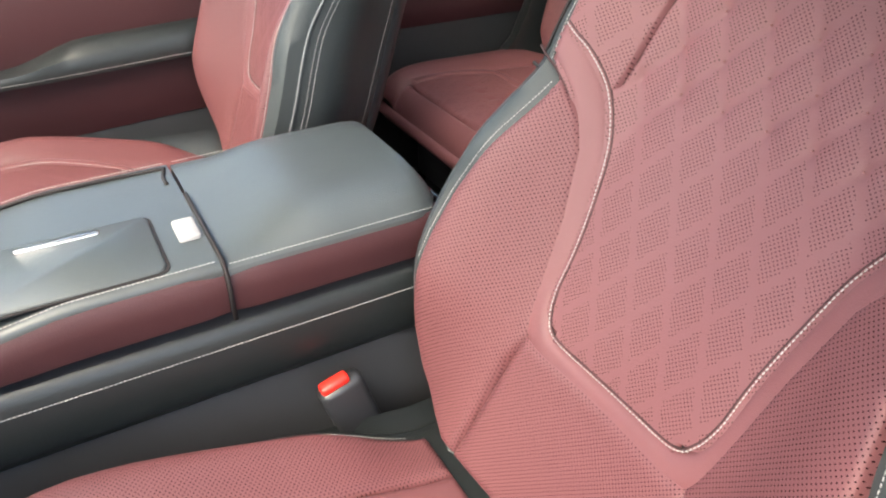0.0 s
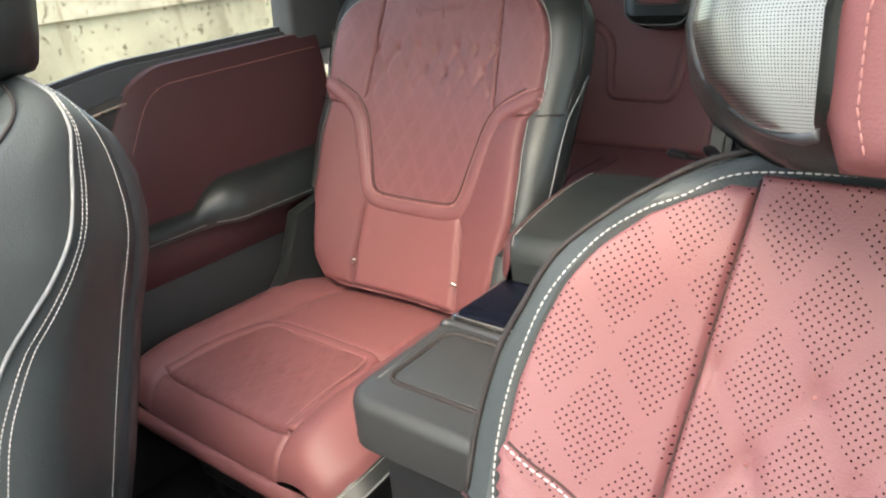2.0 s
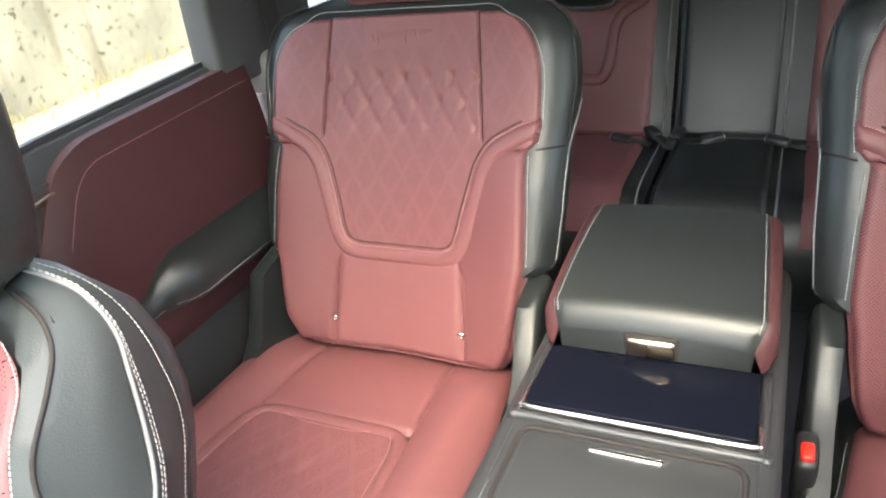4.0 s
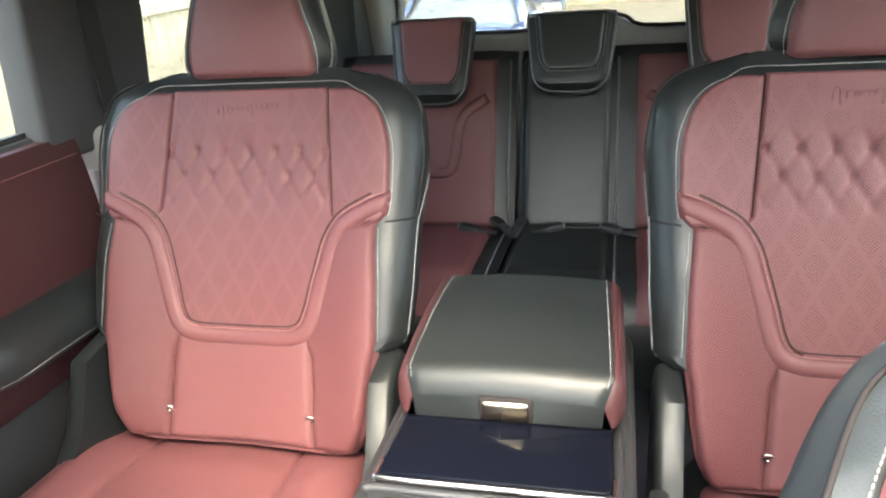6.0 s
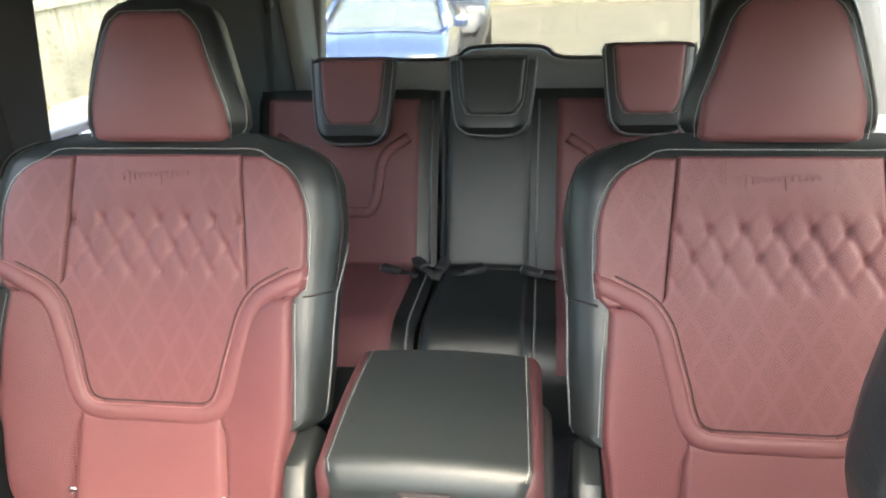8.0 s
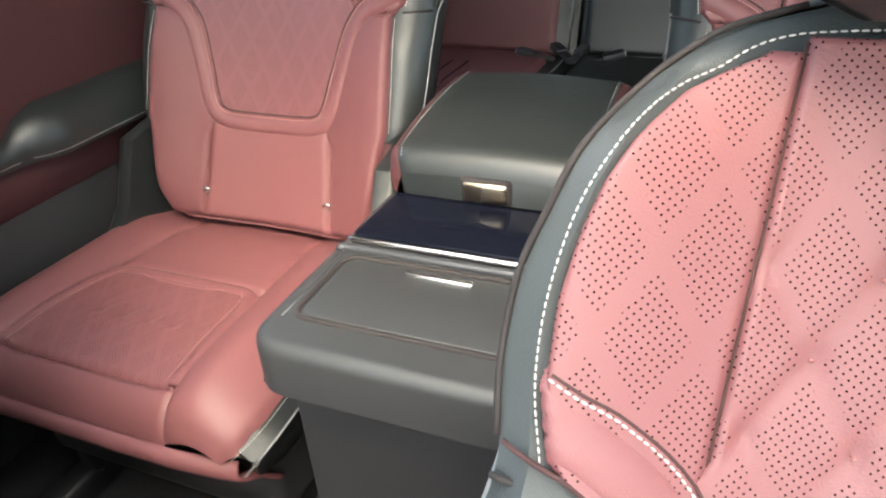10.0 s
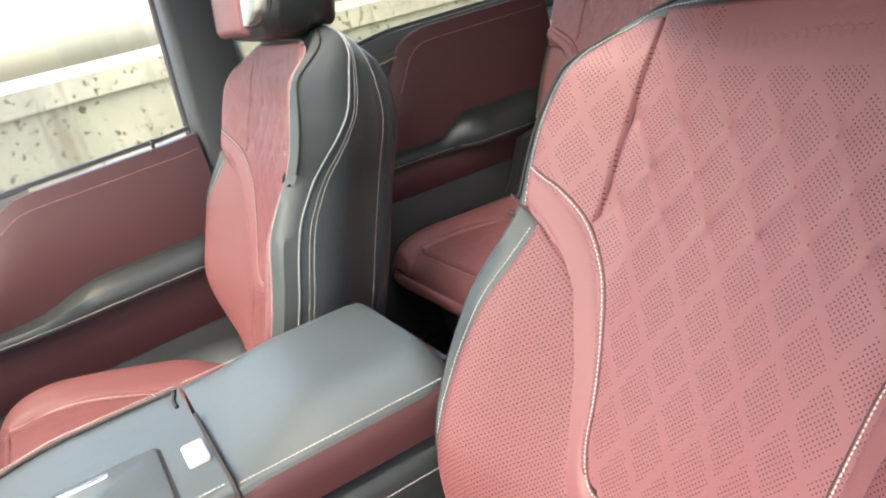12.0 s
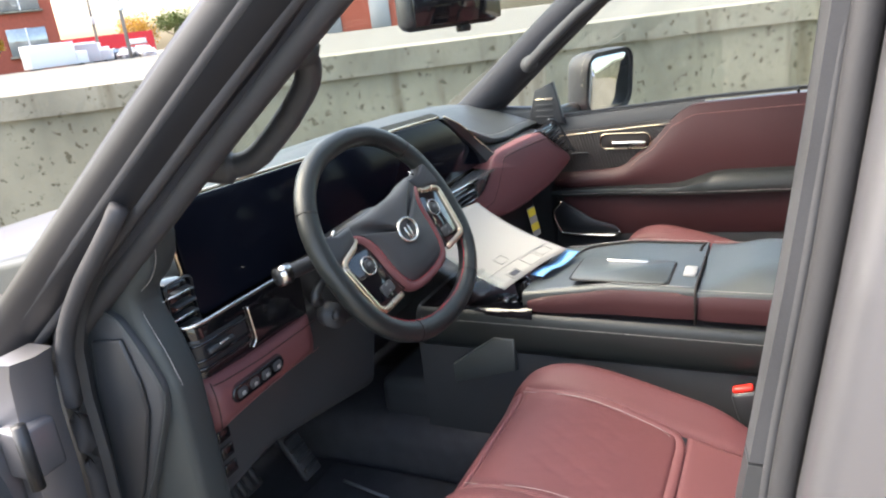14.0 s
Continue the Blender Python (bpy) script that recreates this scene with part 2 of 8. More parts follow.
def stained_concrete(name, col, joint=3.2):
    """Old concrete: broad weathering, dark streaks that run down, pits and board joints."""
    m, nt, bs = node_base(name)
    lk = nt.links.new
    tc = nt.nodes.new("ShaderNodeTexCoord")
    n1 = nt.nodes.new("ShaderNodeTexNoise")
    n1.inputs["Scale"].default_value, n1.inputs["Detail"].default_value = 1.3, 7.0
    lk(tc.outputs["Object"], n1.inputs["Vector"])
    mp = nt.nodes.new("ShaderNodeMapping")
    mp.inputs["Scale"].default_value = (3.0, 3.0, 0.35)
    lk(tc.outputs["Object"], mp.inputs["Vector"])
    n2 = nt.nodes.new("ShaderNodeTexNoise")
    n2.inputs["Scale"].default_value, n2.inputs["Detail"].default_value = 1.6, 5.0
    lk(mp.outputs[0], n2.inputs["Vector"])
    n3 = nt.nodes.new("ShaderNodeTexNoise")
    n3.inputs["Scale"].default_value, n3.inputs["Detail"].default_value = 14.0, 5.0
    lk(tc.outputs["Object"], n3.inputs["Vector"])
    r1 = nt.nodes.new("ShaderNodeValToRGB")
    r1.color_ramp.elements[0].position, r1.color_ramp.elements[0].color = 0.30, (*[c * 0.70 for c in col], 1)
    r1.color_ramp.elements[1].position, r1.color_ramp.elements[1].color = 0.68, (*[min(1, c * 1.22) for c in col], 1)
    lk(n1.outputs["Fac"], r1.inputs[0])
    r2 = nt.nodes.new("ShaderNodeValToRGB")
    r2.color_ramp.elements[0].position, r2.color_ramp.elements[0].color = 0.56, (0, 0, 0, 1)
    r2.color_ramp.elements[1].position, r2.color_ramp.elements[1].color = 0.74, (0.75, 0.75, 0.75, 1)
    lk(n2.outputs["Fac"], r2.inputs[0])
    mx = nt.nodes.new("ShaderNodeMix")
    mx.data_type = "RGBA"
    lk(r2.outputs[0], mx.inputs[0])
    lk(r1.outputs[0], mx.inputs[6])
    mx.inputs[7].default_value = (*[c * k for c, k in zip(col, (0.42, 0.36, 0.28))], 1)
    r3 = nt.nodes.new("ShaderNodeValToRGB")
    r3.color_ramp.elements[0].position, r3.color_ramp.elements[0].color = 0.32, (1, 1, 1, 1)
    r3.color_ramp.elements[1].position, r3.color_ramp.elements[1].color = 0.405, (0, 0, 0, 1)
    lk(n3.outputs["Fac"], r3.inputs[0])
    mx2 = nt.nodes.new("ShaderNodeMix")
    mx2.data_type = "RGBA"
    lk(r3.outputs[0], mx2.inputs[0])
    lk(mx.outputs[2], mx2.inputs[6])
    mx2.inputs[7].default_value = (*[c * k for c, k in zip(col, (0.36, 0.34, 0.28))], 1)
    lk(mx2.outputs[2], bs.inputs["Base Color"])
    bs.inputs["Roughness"].default_value = 0.92
    bp = nt.nodes.new("ShaderNodeBump")
    bp.inputs["Strength"].default_value, bp.inputs["Distance"].default_value = 0.7, 0.02
    lk(n3.outputs["Fac"], bp.inputs["Height"])
    lk(bp.outputs[0], bs.inputs["Normal"])
    return m


wall_mat = stained_concrete("stained_concrete", (0.205, 0.197, 0.146))
painted_wall = stained_concrete("pale_painted_concrete", (0.29, 0.27, 0.215))
cap_mat = stained_concrete("concrete_coping", (0.215, 0.206, 0.160))


def glass_mat(name, tint, gloss=0.05):
    m, nt, bs = node_base(name)
    nt.nodes.remove(bs)
    tr, gl, mx = nt.nodes.new("ShaderNodeBsdfTransparent"), nt.nodes.new("ShaderNodeBsdfGlossy"), nt.nodes.new("ShaderNodeMixShader")
    tr.inputs[0].default_value = (*tint, 1)
    gl.inputs["Roughness"].default_value = 0.02
    mx.inputs[0].default_value = gloss
    nt.links.new(tr.outputs[0], mx.inputs[1])
    nt.links.new(gl.outputs[0], mx.inputs[2])
    nt.links.new(mx.outputs[0], nt.nodes["Material Output"].inputs[0])
    return m


clear_glass = glass_mat("clear_glass", (0.93, 0.96, 0.94))
tinted_glass = glass_mat("rear_glass", (0.86, 0.88, 0.84))
privacy_glass = glass_mat("tailgate_glass", (0.54, 0.56, 0.51))


# ---------------------------------------------------------------- mesh helpers
def link_mesh(name, verts, faces, mat, parent=None, label="", smooth=True, uvs=None):
    me = bpy.data.meshes.new(name)
    me.from_pydata([tuple(v) for v in verts], [], faces)
    if uvs is not None:
        layer = me.uv_layers.new(name="chart")
        idx = np.empty(len(me.loops), dtype=np.int32)
        me.loops.foreach_get("vertex_index", idx)
        layer.data.foreach_set("uv", np.asarray(uvs, dtype=np.float32)[idx].ravel())
    me.materials.append(mat)
    if smooth:
        me.polygons.foreach_set("use_smooth", [True] * len(me.polygons))
    ob = new(name, me)
    if parent is not None:
        ob.parent = parent
    if label:
        ob["label"] = label
    return ob


def part(name, bm, mat, parent, label="", smooth=True):
    """Links a bmesh as one mesh object under a thing or a part."""
    me = bpy.data.meshes.new(name)
    bmesh.ops.recalc_face_normals(bm, faces=bm.faces)
    bm.to_mesh(me)
    bm.free()
    me.materials.append(mat)
    if smooth:
        me.polygons.foreach_set("use_smooth", [True] * len(me.polygons))
        me.set_sharp_from_angle(angle=radians(54))
    ob = new(name, me)
    ob.parent = parent
    if label:
        ob["label"] = label
    return ob


def thing(name, m, label, category, group="", kind=""):
    ob = new(name)
    ob.empty_display_size = 0.05
    ob.matrix_world = m
    return tagged(ob, label, category, group, kind)


def box(sx, sy, sz, r=0.004, seg=2, at=(0, 0, 0), rot=None, taper=None):
    bm = bmesh.new()
    bmesh.ops.create_cube(bm, size=1.0)
    for v in bm.verts:
        v.co = Vector((v.co.x * sx, v.co.y * sy, v.co.z * sz))
        if taper:
            k = 1 + (taper - 1) * (v.co.z / sz + 0.5)
            v.co.x *= k
            v.co.y *= k
    if r > 0:
        bmesh.ops.bevel(bm, geom=bm.edges[:], offset=min(r, 0.45 * min(sx, sy, sz)), segments=seg, profile=0.5, affect="EDGES")
    m = Matrix.Translation(at)
    if rot:
        m = m @ Euler([radians(a) for a in rot]).to_matrix().to_4x4()
    bm.transform(m)
    return bm


def plate(outline, thick, m=None, r=0.003, seg=2):
    """An extruded outline (x, y) with rounded rims, its face towards +z."""
    bm = bmesh.new()
    vs = [bm.verts.new((x, y, 0)) for x, y in outline]
    f = bm.faces.new(vs)
    if f.normal.z < 0 or sum(a[0] * b[1] - b[0] * a[1] for a, b in zip(outline, outline[1:] + outline[:1])) < 0:
        f.normal_flip()
    top = bmesh.ops.extrude_face_region(bm, geom=[f])
    vt = [g for g in top["geom"] if isinstance(g, bmesh.types.BMVert)]
    bmesh.ops.translate(bm, verts=vt, vec=(0, 0, thick))
    if r > 0:
        rim = [e for e in bm.edges if all(v in vt for v in e.verts)]
        bmesh.ops.bevel(bm, geom=rim, offset=r, segments=seg, profile=0.5, affect="EDGES")
    if m is not None:
        bm.transform(m)
    return bm


def round_rect(w, h, r, n=5, cx=0.0, cy=0.0):
    out = []
    for qx, qy, a0 in ((1, 1, 0), (-1, 1, 90), (-1, -1, 180), (1, -1, 270)):
        for k in range(n + 1):
            a = radians(a0 + 90 * k / n)
            out.append((cx + qx * (w / 2 - r) + r * math.cos(a), cy + qy * (h / 2 - r) + r * math.sin(a)))
    return out


def smooth_path(pts, n=8):
    """Catmull-Rom through the points."""
    p = [Vector(q) for q in pts]
    p = [p[0] * 2 - p[1]] + p + [p[-1] * 2 - p[-2]]
    out = []
    for i in range(1, len(p) - 2):
        a, b, c, d = p[i - 1:i + 3]
        for k in range(n):
            t = k / n
            out.append(0.5 * (2 * b + (c - a) * t + (2 * a - 5 * b + 4 * c - d) * t * t + (3 * b - a - 3 * c + d) * t ** 3))
    out.append(p[-2])
    return out


def tube_geo(path, rx, rz=None, n=8, up=Vector((0, 0, 1)), closed=False):
    """A tube along a path; rx across, rz towards up; either may be a list along the path."""
    rz = rx if rz is None else rz
    path = [Vector(q) for q in path]
    verts, faces, m = [], [], len(path)
    for i, q in enumerate(path):
        a = path[(i - 1) % m] if closed or i else path[0]
        b = path[(i + 1) % m] if closed or i < m - 1 else path[-1]
        tan = (b - a).normalized()
        side = tan.cross(up)
        side = side.normalized() if side.length > 1e-4 else Vector((1, 0, 0))
        nor = side.cross(tan)
        x = rx[i] if isinstance(rx, (list, tuple)) else rx
        z = rz[i] if isinstance(rz, (list, tuple)) else rz
        for k in range(n):
            c = 2 * math.pi * k / n
            verts.append(q + side * (x * math.cos(c)) + nor * (z * math.sin(c)))
    for i in range(m if closed else m - 1):
        j = (i + 1) % m
        for k in range(n):
            l = (k + 1) % n
            faces.append((i * n + k, i * n + l, j * n + l, j * n + k))
    if not closed:
        faces += [tuple(range(n))[::-1], tuple((m - 1) * n + k for k in range(n))]
    return verts, faces


def tube(name, path, rx, mat, parent, label="", rz=None, n=8, up=Vector((0, 0, 1)), closed=False):
    v, f = tube_geo(path, rx, rz, n, up, closed)
    return link_mesh(name, v, f, mat, parent, label)


def stitches(path, step=0.0046, dash=0.0037, r=0.00065, up=Vector((0, 0, 1))):
    """Short threads laid end to end along a path, as one geometry."""
    path = [Vector(q) for q in path]
    verts, faces, carry = [], [], 0.0
    for a, b in zip(path, path[1:]):
        d = b - a
        ln = d.length
        if ln < 1e-6:
            continue
        tan = d / ln
        side = tan.cross(up)
        side = side.normalized() if side.length > 1e-4 else Vector((1, 0, 0))
        nor = side.cross(tan)
        s = carry
        while s < ln:
            p0, p1 = a + tan * s, a + tan * (s + dash)
            k = len(verts)
            for p, q in ((p0, 0.6), (p0.lerp(p1, 0.5), 1.0), (p1, 0.6)):
                verts += [p - side * r * q, p + nor * r * 1.3 * q, p + side * r * q]
            faces += [(k, k + 1, k + 4, k + 3), (k + 1, k + 2, k + 5, k + 4), (k + 3, k + 4, k + 7, k + 6), (k + 4, k + 5, k + 8, k + 7), (k, k + 2, k + 1), (k + 6, k + 7, k + 8)]
            s += step
        carry = s - ln
    return verts, faces


def stitch(name, path, parent, mat=None, up=Vector((0, 0, 1)), **kw):
    v, f = stitches(path, up=up, **kw)
    return link_mesh(name, v, f, mat or thread, parent)


def loft(name, rings, mat, parent, label="", caps=True, smooth=True, closed=True):
    n = len(rings[0])
    verts = [v for r in rings for v in r]
    faces = []
    for i in range(len(rings) - 1):
        for k in range(n if closed else n - 1):
            l = (k + 1) % n
            faces.append((i * n + k, i * n + l, (i + 1) * n + l, (i + 1) * n + k))
    if caps:
        faces += [tuple(range(n))[::-1], tuple((len(rings) - 1) * n + k for k in range(n))]
    ob = link_mesh(name, verts, faces, mat, parent, label, smooth)
    bm = bmesh.new()
    bm.from_mesh(ob.data)
    bmesh.ops.recalc_face_normals(bm, faces=bm.faces)
    bm.to_mesh(ob.data)
    bm.free()
    if smooth:
        ob.data.set_sharp_from_angle(angle=radians(50))
    return ob


def sstep(x):
    x = max(0.0, min(1.0, x))
    return x * x * (3 - 2 * x)


def ip(x, xs, ys):
    return float(np.interp(x, xs, ys))


def pillow(name, mp, base, lf, rf, v0, v1, mat, parent, label="", puff=0.006, nu=26, nv=44, r=0.012, extra=None, sink=0.006):
    """A padded panel between the curves lf(v) and rf(v), sewn down along its rim. mp takes chart (u, v, height) to a place."""
    verts, uvs, faces = [], [], []
    for j in range(nv + 1):
        s = j / nv
        s = 0.6 * s + 0.4 * (0.5 - 0.5 * math.cos(math.pi * s))
        v = v0 + (v1 - v0) * s
        l, rr = lf(v), rf(v)
        for i in range(nu + 1):
            q = i / nu
            q = 0.6 * q + 0.4 * (0.5 - 0.5 * math.cos(math.pi * q))
            u = l + (rr - l) * q
            d = min(u - l, rr - u, abs(v - v0), abs(v1 - v))
            k = min(1.0, max(0.0, d) / r)
            w = base(u, v) - sink + (puff + sink) * math.sqrt(max(0.0, k * (2 - k)))
            if extra:
                w += extra(u, v) * k
            verts.append(mp(u, v, w))
            uvs.append((u, v))
    n = nu + 1
    for j in range(nv):
        for i in range(nu):
            faces.append((j * n + i, j * n + i + 1, (j + 1) * n + i + 1, (j + 1) * n + i))
    return link_mesh(name, verts, faces, mat, parent, label, True, uvs)


def quilt(v_hi, v_lo, depth=0.0035, aq=A_Q):
    """Diamond quilting with a button at each crossing, fading out above v_hi and below v_lo."""
    def f(u, v):
        p, q = u / aq + (v + V_Q) / (2 * B_Q), u / aq - (v + V_Q) / (2 * B_Q)
        dp, dq = abs(p - round(p)), abs(q - round(q))
        fade = sstep((v_hi - v) / 0.03) * sstep((v - v_lo) / 0.05)
        g = math.exp(-(dp / 0.10) ** 2) + math.exp(-(dq / 0.10) ** 2)
        t = math.exp(-((dp / 0.16) ** 2 + (dq / 0.16) ** 2))
        return -fade * depth * (0.75 * g + 0.9 * t)
    return f

# ---------------------------------------------------------------- car body and ground
def belt(y):
    """Height of the window ledge along the car."""
    return ip(y, [-2.2, -1.1, -0.68, -0.30, -0.1, 0.095, 0.25, 0.55, 1.0], [1.50, 1.515, 1.508, 1.500, 1.47, 1.43, 1.41, 1.395, 1.36])


car = thing("suv", pose(0, 0, 0), "grey metallic sport utility vehicle with its driver's door open", "car")


def slab(name, pts, thick, mat, parent, axis, label="", r=0.0, smooth=False):
    """A plate with the outline pts in the plane across axis, from the first value of thick to the second."""
    bm = bmesh.new()
    k = "xyz".index(axis)
    vs = []
    for p in pts:
        c = list(p)
        c.insert(k, thick[0])
        vs.append(bm.verts.new(c))
    f = bm.faces.new(vs)
    ext = bmesh.ops.extrude_face_region(bm, geom=[f])
    vt = [g for g in ext["geom"] if isinstance(g, bmesh.types.BMVert)]
    d = [0, 0, 0]
    d[k] = thick[1] - thick[0]
    bmesh.ops.translate(bm, verts=vt, vec=d)
    bmesh.ops.recalc_face_normals(bm, faces=bm.faces)
    if r > 0:
        bmesh.ops.bevel(bm, geom=bm.edges[:], offset=r, segments=3, profile=0.5, affect="EDGES")
    return part(name, bm, mat, parent, label, True)


# floor pan and carpet
slab("floor_pan", [(-0.86, -2.45), (0.86, -2.45), (0.86, 1.55), (-0.86, 1.55)], (0.60, 0.66), body_paint, car, "z")
slab("carpet", [(-0.84, -2.42), (0.84, -2.42), (0.84, 1.50), (-0.84, 1.50)], (0.664, 0.70), carpet, car, "z", "black carpet", 0.006)
slab("firewall", [(-0.84, 0.66), (0.84, 0.66), (0.84, 1.36), (-0.84, 1.36)], (1.50, 1.54), carpet, car, "y")
part("tunnel", box(0.30, 3.0, 0.16, 0.05, 4, (-0.02, 0.0, 0.75)), carpet, car)
# roof and lining, with a large unseen glass panel let into both to light the seats
# Extent of the opening, chosen for how daylight falls on the seats.
GX, GY0, GY1 = 0.42, -0.12, 0.38


def roof_z(x, y, zt, wide):
    return zt - 0.055 * ((y + 0.75) / 1.6) ** 2 - 0.05 * abs(x / wide) ** 3


def roof_piece(name, x0, x1, y0, y1, zt, wide, thick, mat, label=""):
    rings = []
    for j in range(21):
        y = y0 + (y1 - y0) * j / 20
        xs = [x0 + (x1 - x0) * k / 16 for k in range(17)]
        rings.append([(x, y, roof_z(x, y, zt, wide)) for x in xs] + [(x, y, roof_z(x, y, zt, wide) + thick) for x in xs[::-1]])
    return loft(name, rings, mat, car, label)


for nm, zt, wide, thick, mt, ya, yb in (("roof", 1.945, 0.80, 0.022, body_paint, -2.42, 0.72), ("headliner", 1.905, 0.76, 0.014, headliner_mat, -2.38, 0.68)):
    roof_piece(nm, -wide, wide, ya, GY0, zt, wide, thick, mt)
    roof_piece(nm, -wide, wide, GY1, yb, zt, wide, thick, mt)
    roof_piece(nm, -wide, -GX, GY0, GY1, zt, wide, thick, mt)
    roof_piece(nm, GX, wide, GY0, GY1, zt, wide, thick, mt)
g = roof_piece("unseen_roof_glass", -GX, GX, GY0, GY1, 1.950, 0.80, 0.005, clear_glass, "unseen glass roof panel sized to light the seats")
g.visible_shadow = False


def beam(name, pts, rx, rz, mat, up, label="", n=12, parent=None):
    return tube(name, smooth_path(pts, 8), rx, mat, parent or car, label, rz, n, Vector(up))


for s in (-1, 1):
    # outer skin: sill, quarter, cant rail, pillars
    part("rocker_sill", box(0.12, 2.3, 0.16, 0.03, 3, (s * 0.93, 0.05, 0.60)), body_paint, car)
    slab("rear_quarter", [(-2.55, 0.62), (-0.95, 0.62), (-0.95, belt(-0.95) - 0.01), (-2.2, 1.49), (-2.5, 1.45)], (s * 0.95, s * 1.0), body_paint, car, "x", "", 0.012)
    slab("front_fender", [(1.18, 0.62), (2.55, 0.62), (2.62, 0.95), (2.45, 1.22), (1.45, 1.30), (1.18, 1.30)], (s * 0.93, s * 1.0), body_paint, car, "x", "", 0.015)
    beam("cant_rail", [(s * 0.76, 0.72, 1.845), (s * 0.785, 0.2, 1.89), (s * 0.79, -0.8, 1.905), (s * 0.76, -1.9, 1.86), (s * 0.72, -2.35, 1.80)], 0.055, 0.045, body_paint, (0, 0, 1))
    beam("roof_lining_edge", [(s * 0.735, 0.70, 1.825), (s * 0.755, 0.2, 1.87), (s * 0.76, -0.8, 1.885), (s * 0.73, -1.9, 1.84), (s * 0.70, -2.3, 1.78)], 0.05, 0.04, headliner_mat, (0, 0, 1))
    # front pillar: painted outside, cloth inside
    py = 0.0 if s > 0 else -0.055
    beam("front_pillar", [(s * 0.80, 1.30 + py, 1.36), (s * 0.79, 1.10 + py, 1.52), (s * 0.775, 0.90 + py, 1.68), (s * 0.765, 0.70 + py, 1.83)], 0.062, 0.050 if s > 0 else 0.043, black_cloth, (0, -1, 1), "black cloth-covered front pillar")
    beam("pillar_skin", [(s * 0.865, 1.34 + py, 1.33), (s * 0.845, 1.12 + py, 1.51), (s * 0.83, 0.92 + py, 1.67), (s * 0.81, 0.71 + py, 1.83)], 0.030, 0.050 if s > 0 else 0.042, dark_paint, (0, -1, 1))
    beam("pillar_seal", [(s * 0.835, 1.26 + py, 1.33), (s * 0.815, 1.055 + py, 1.50), (s * 0.80, 0.86 + py, 1.66), (s * 0.785, 0.66 + py, 1.815)], 0.018, 0.016, rubber, (0, -1, 1))
    if s < 0:
        for off_x, off_n in ((0.885, 0.012), (0.868, -0.022)):
            beam("pillar_flange", [(s * off_x, 1.30 + py, 1.345 + off_n), (s * (off_x - 0.018), 1.10 + py, 1.505 + off_n), (s * (off_x - 0.032), 0.90 + py, 1.665 + off_n), (s * (off_x - 0.05), 0.70 + py, 1.825 + off_n)], 0.006, 0.008, rubber, (0, -1, 1), n=8)
    # grab handle on the pillar
    if s > 0:
        beam("grab_handle", [(0.735, 1.02, 1.545), (0.690, 1.01, 1.545), (0.660, 0.985, 1.560), (0.645, 0.93, 1.605), (0.645, 0.86, 1.660), (0.655, 0.81, 1.697), (0.690, 0.785, 1.715), (0.735, 0.775, 1.72)], [0.024] * 10 + [0.016] * 37 + [0.024] * 10, [0.024] * 10 + [0.016] * 37 + [0.024] * 10, grey_cloth, (0, -1, 1), "grey grab handle", 12)
    else:
        beam("grab_handle", [(-0.765, 0.80, 1.715), (-0.735, 0.780, 1.698), (-0.722, 0.786, 1.672), (-0.72, 0.812, 1.640), (-0.72, 0.850, 1.606), (-0.722, 0.886, 1.580), (-0.735, 0.918, 1.575), (-0.765, 0.950, 1.590)], [0.022] * 10 + [0.015] * 37 + [0.022] * 10, [0.022] * 10 + [0.015] * 37 + [0.022] * 10, black_soft, (0, -1, 1), "black grab handle", 12)
    # centre pillar
    if s > 0:
        slab("centre_pillar", [(0.06, 0.66), (0.205, 0.66), (0.205, 1.30), (0.200, 1.45), (0.175, 1.86), (0.07, 1.86), (0.065, 1.45), (0.06, 1.2)], (0.78, 0.865), black_soft, car, "x", "dark trimmed centre pillar", 0.016)
        slab("centre_pillar_skin", [(0.03, 0.62), (0.185, 0.62), (0.185, 1.45), (0.165, 1.88), (0.03, 1.88)], (0.872, 0.955), body_paint, car, "x", "grey painted pillar face", 0.02)
        beam("door_seal", [(0.874, 0.198, 0.66), (0.874, 0.200, 1.2), (0.870, 0.194, 1.45), (0.860, 0.170, 1.86)], 0.011, 0.014, rubber, (0, 1, 0), "black rubber door seal")
    else:
        for nm, z0, z1, mt, lab in (("centre_pillar", 1.355, 1.86, pillar_trim, "grey cloth-covered centre pillar"), ("lower_pillar", 0.66, 1.352, black_soft, "black lower pillar trim")):
            rings = []
            for k in range(15):
                z = z0 + (z1 - z0) * k / 14
                xi = ip(z, [0.66, 1.30, 1.40, 1.50, 1.60, 1.70, 1.86], [-0.80, -0.780, -0.744, -0.706, -0.692, -0.678, -0.66])
                yf = ip(z, [0.66, 1.30, 1.40, 1.50, 1.60, 1.70, 1.86], [0.338, 0.326, 0.312, 0.298, 0.286, 0.276, 0.26])
                rings.append([(-0.868, yf + 0.002, z), (-0.84, yf + 0.006, z), (xi - 0.03, yf + 0.004, z), (xi - 0.010, yf - 0.001, z), (xi, yf - 0.012, z), (xi + 0.002, yf - 0.03, z), (xi, 0.17, z), (xi - 0.01, 0.15, z), (-0.868, 0.14, z)])
            loft(nm, rings, mt, car, lab)
        slab("centre_pillar_skin", [(0.06, 0.62), (0.290, 0.62), (0.288, 1.33), (0.264, 1.54), (0.248, 1.70), (0.232, 1.88), (0.05, 1.88)], (-0.955, -0.872), body_paint, car, "x", "grey painted pillar face", 0.02)
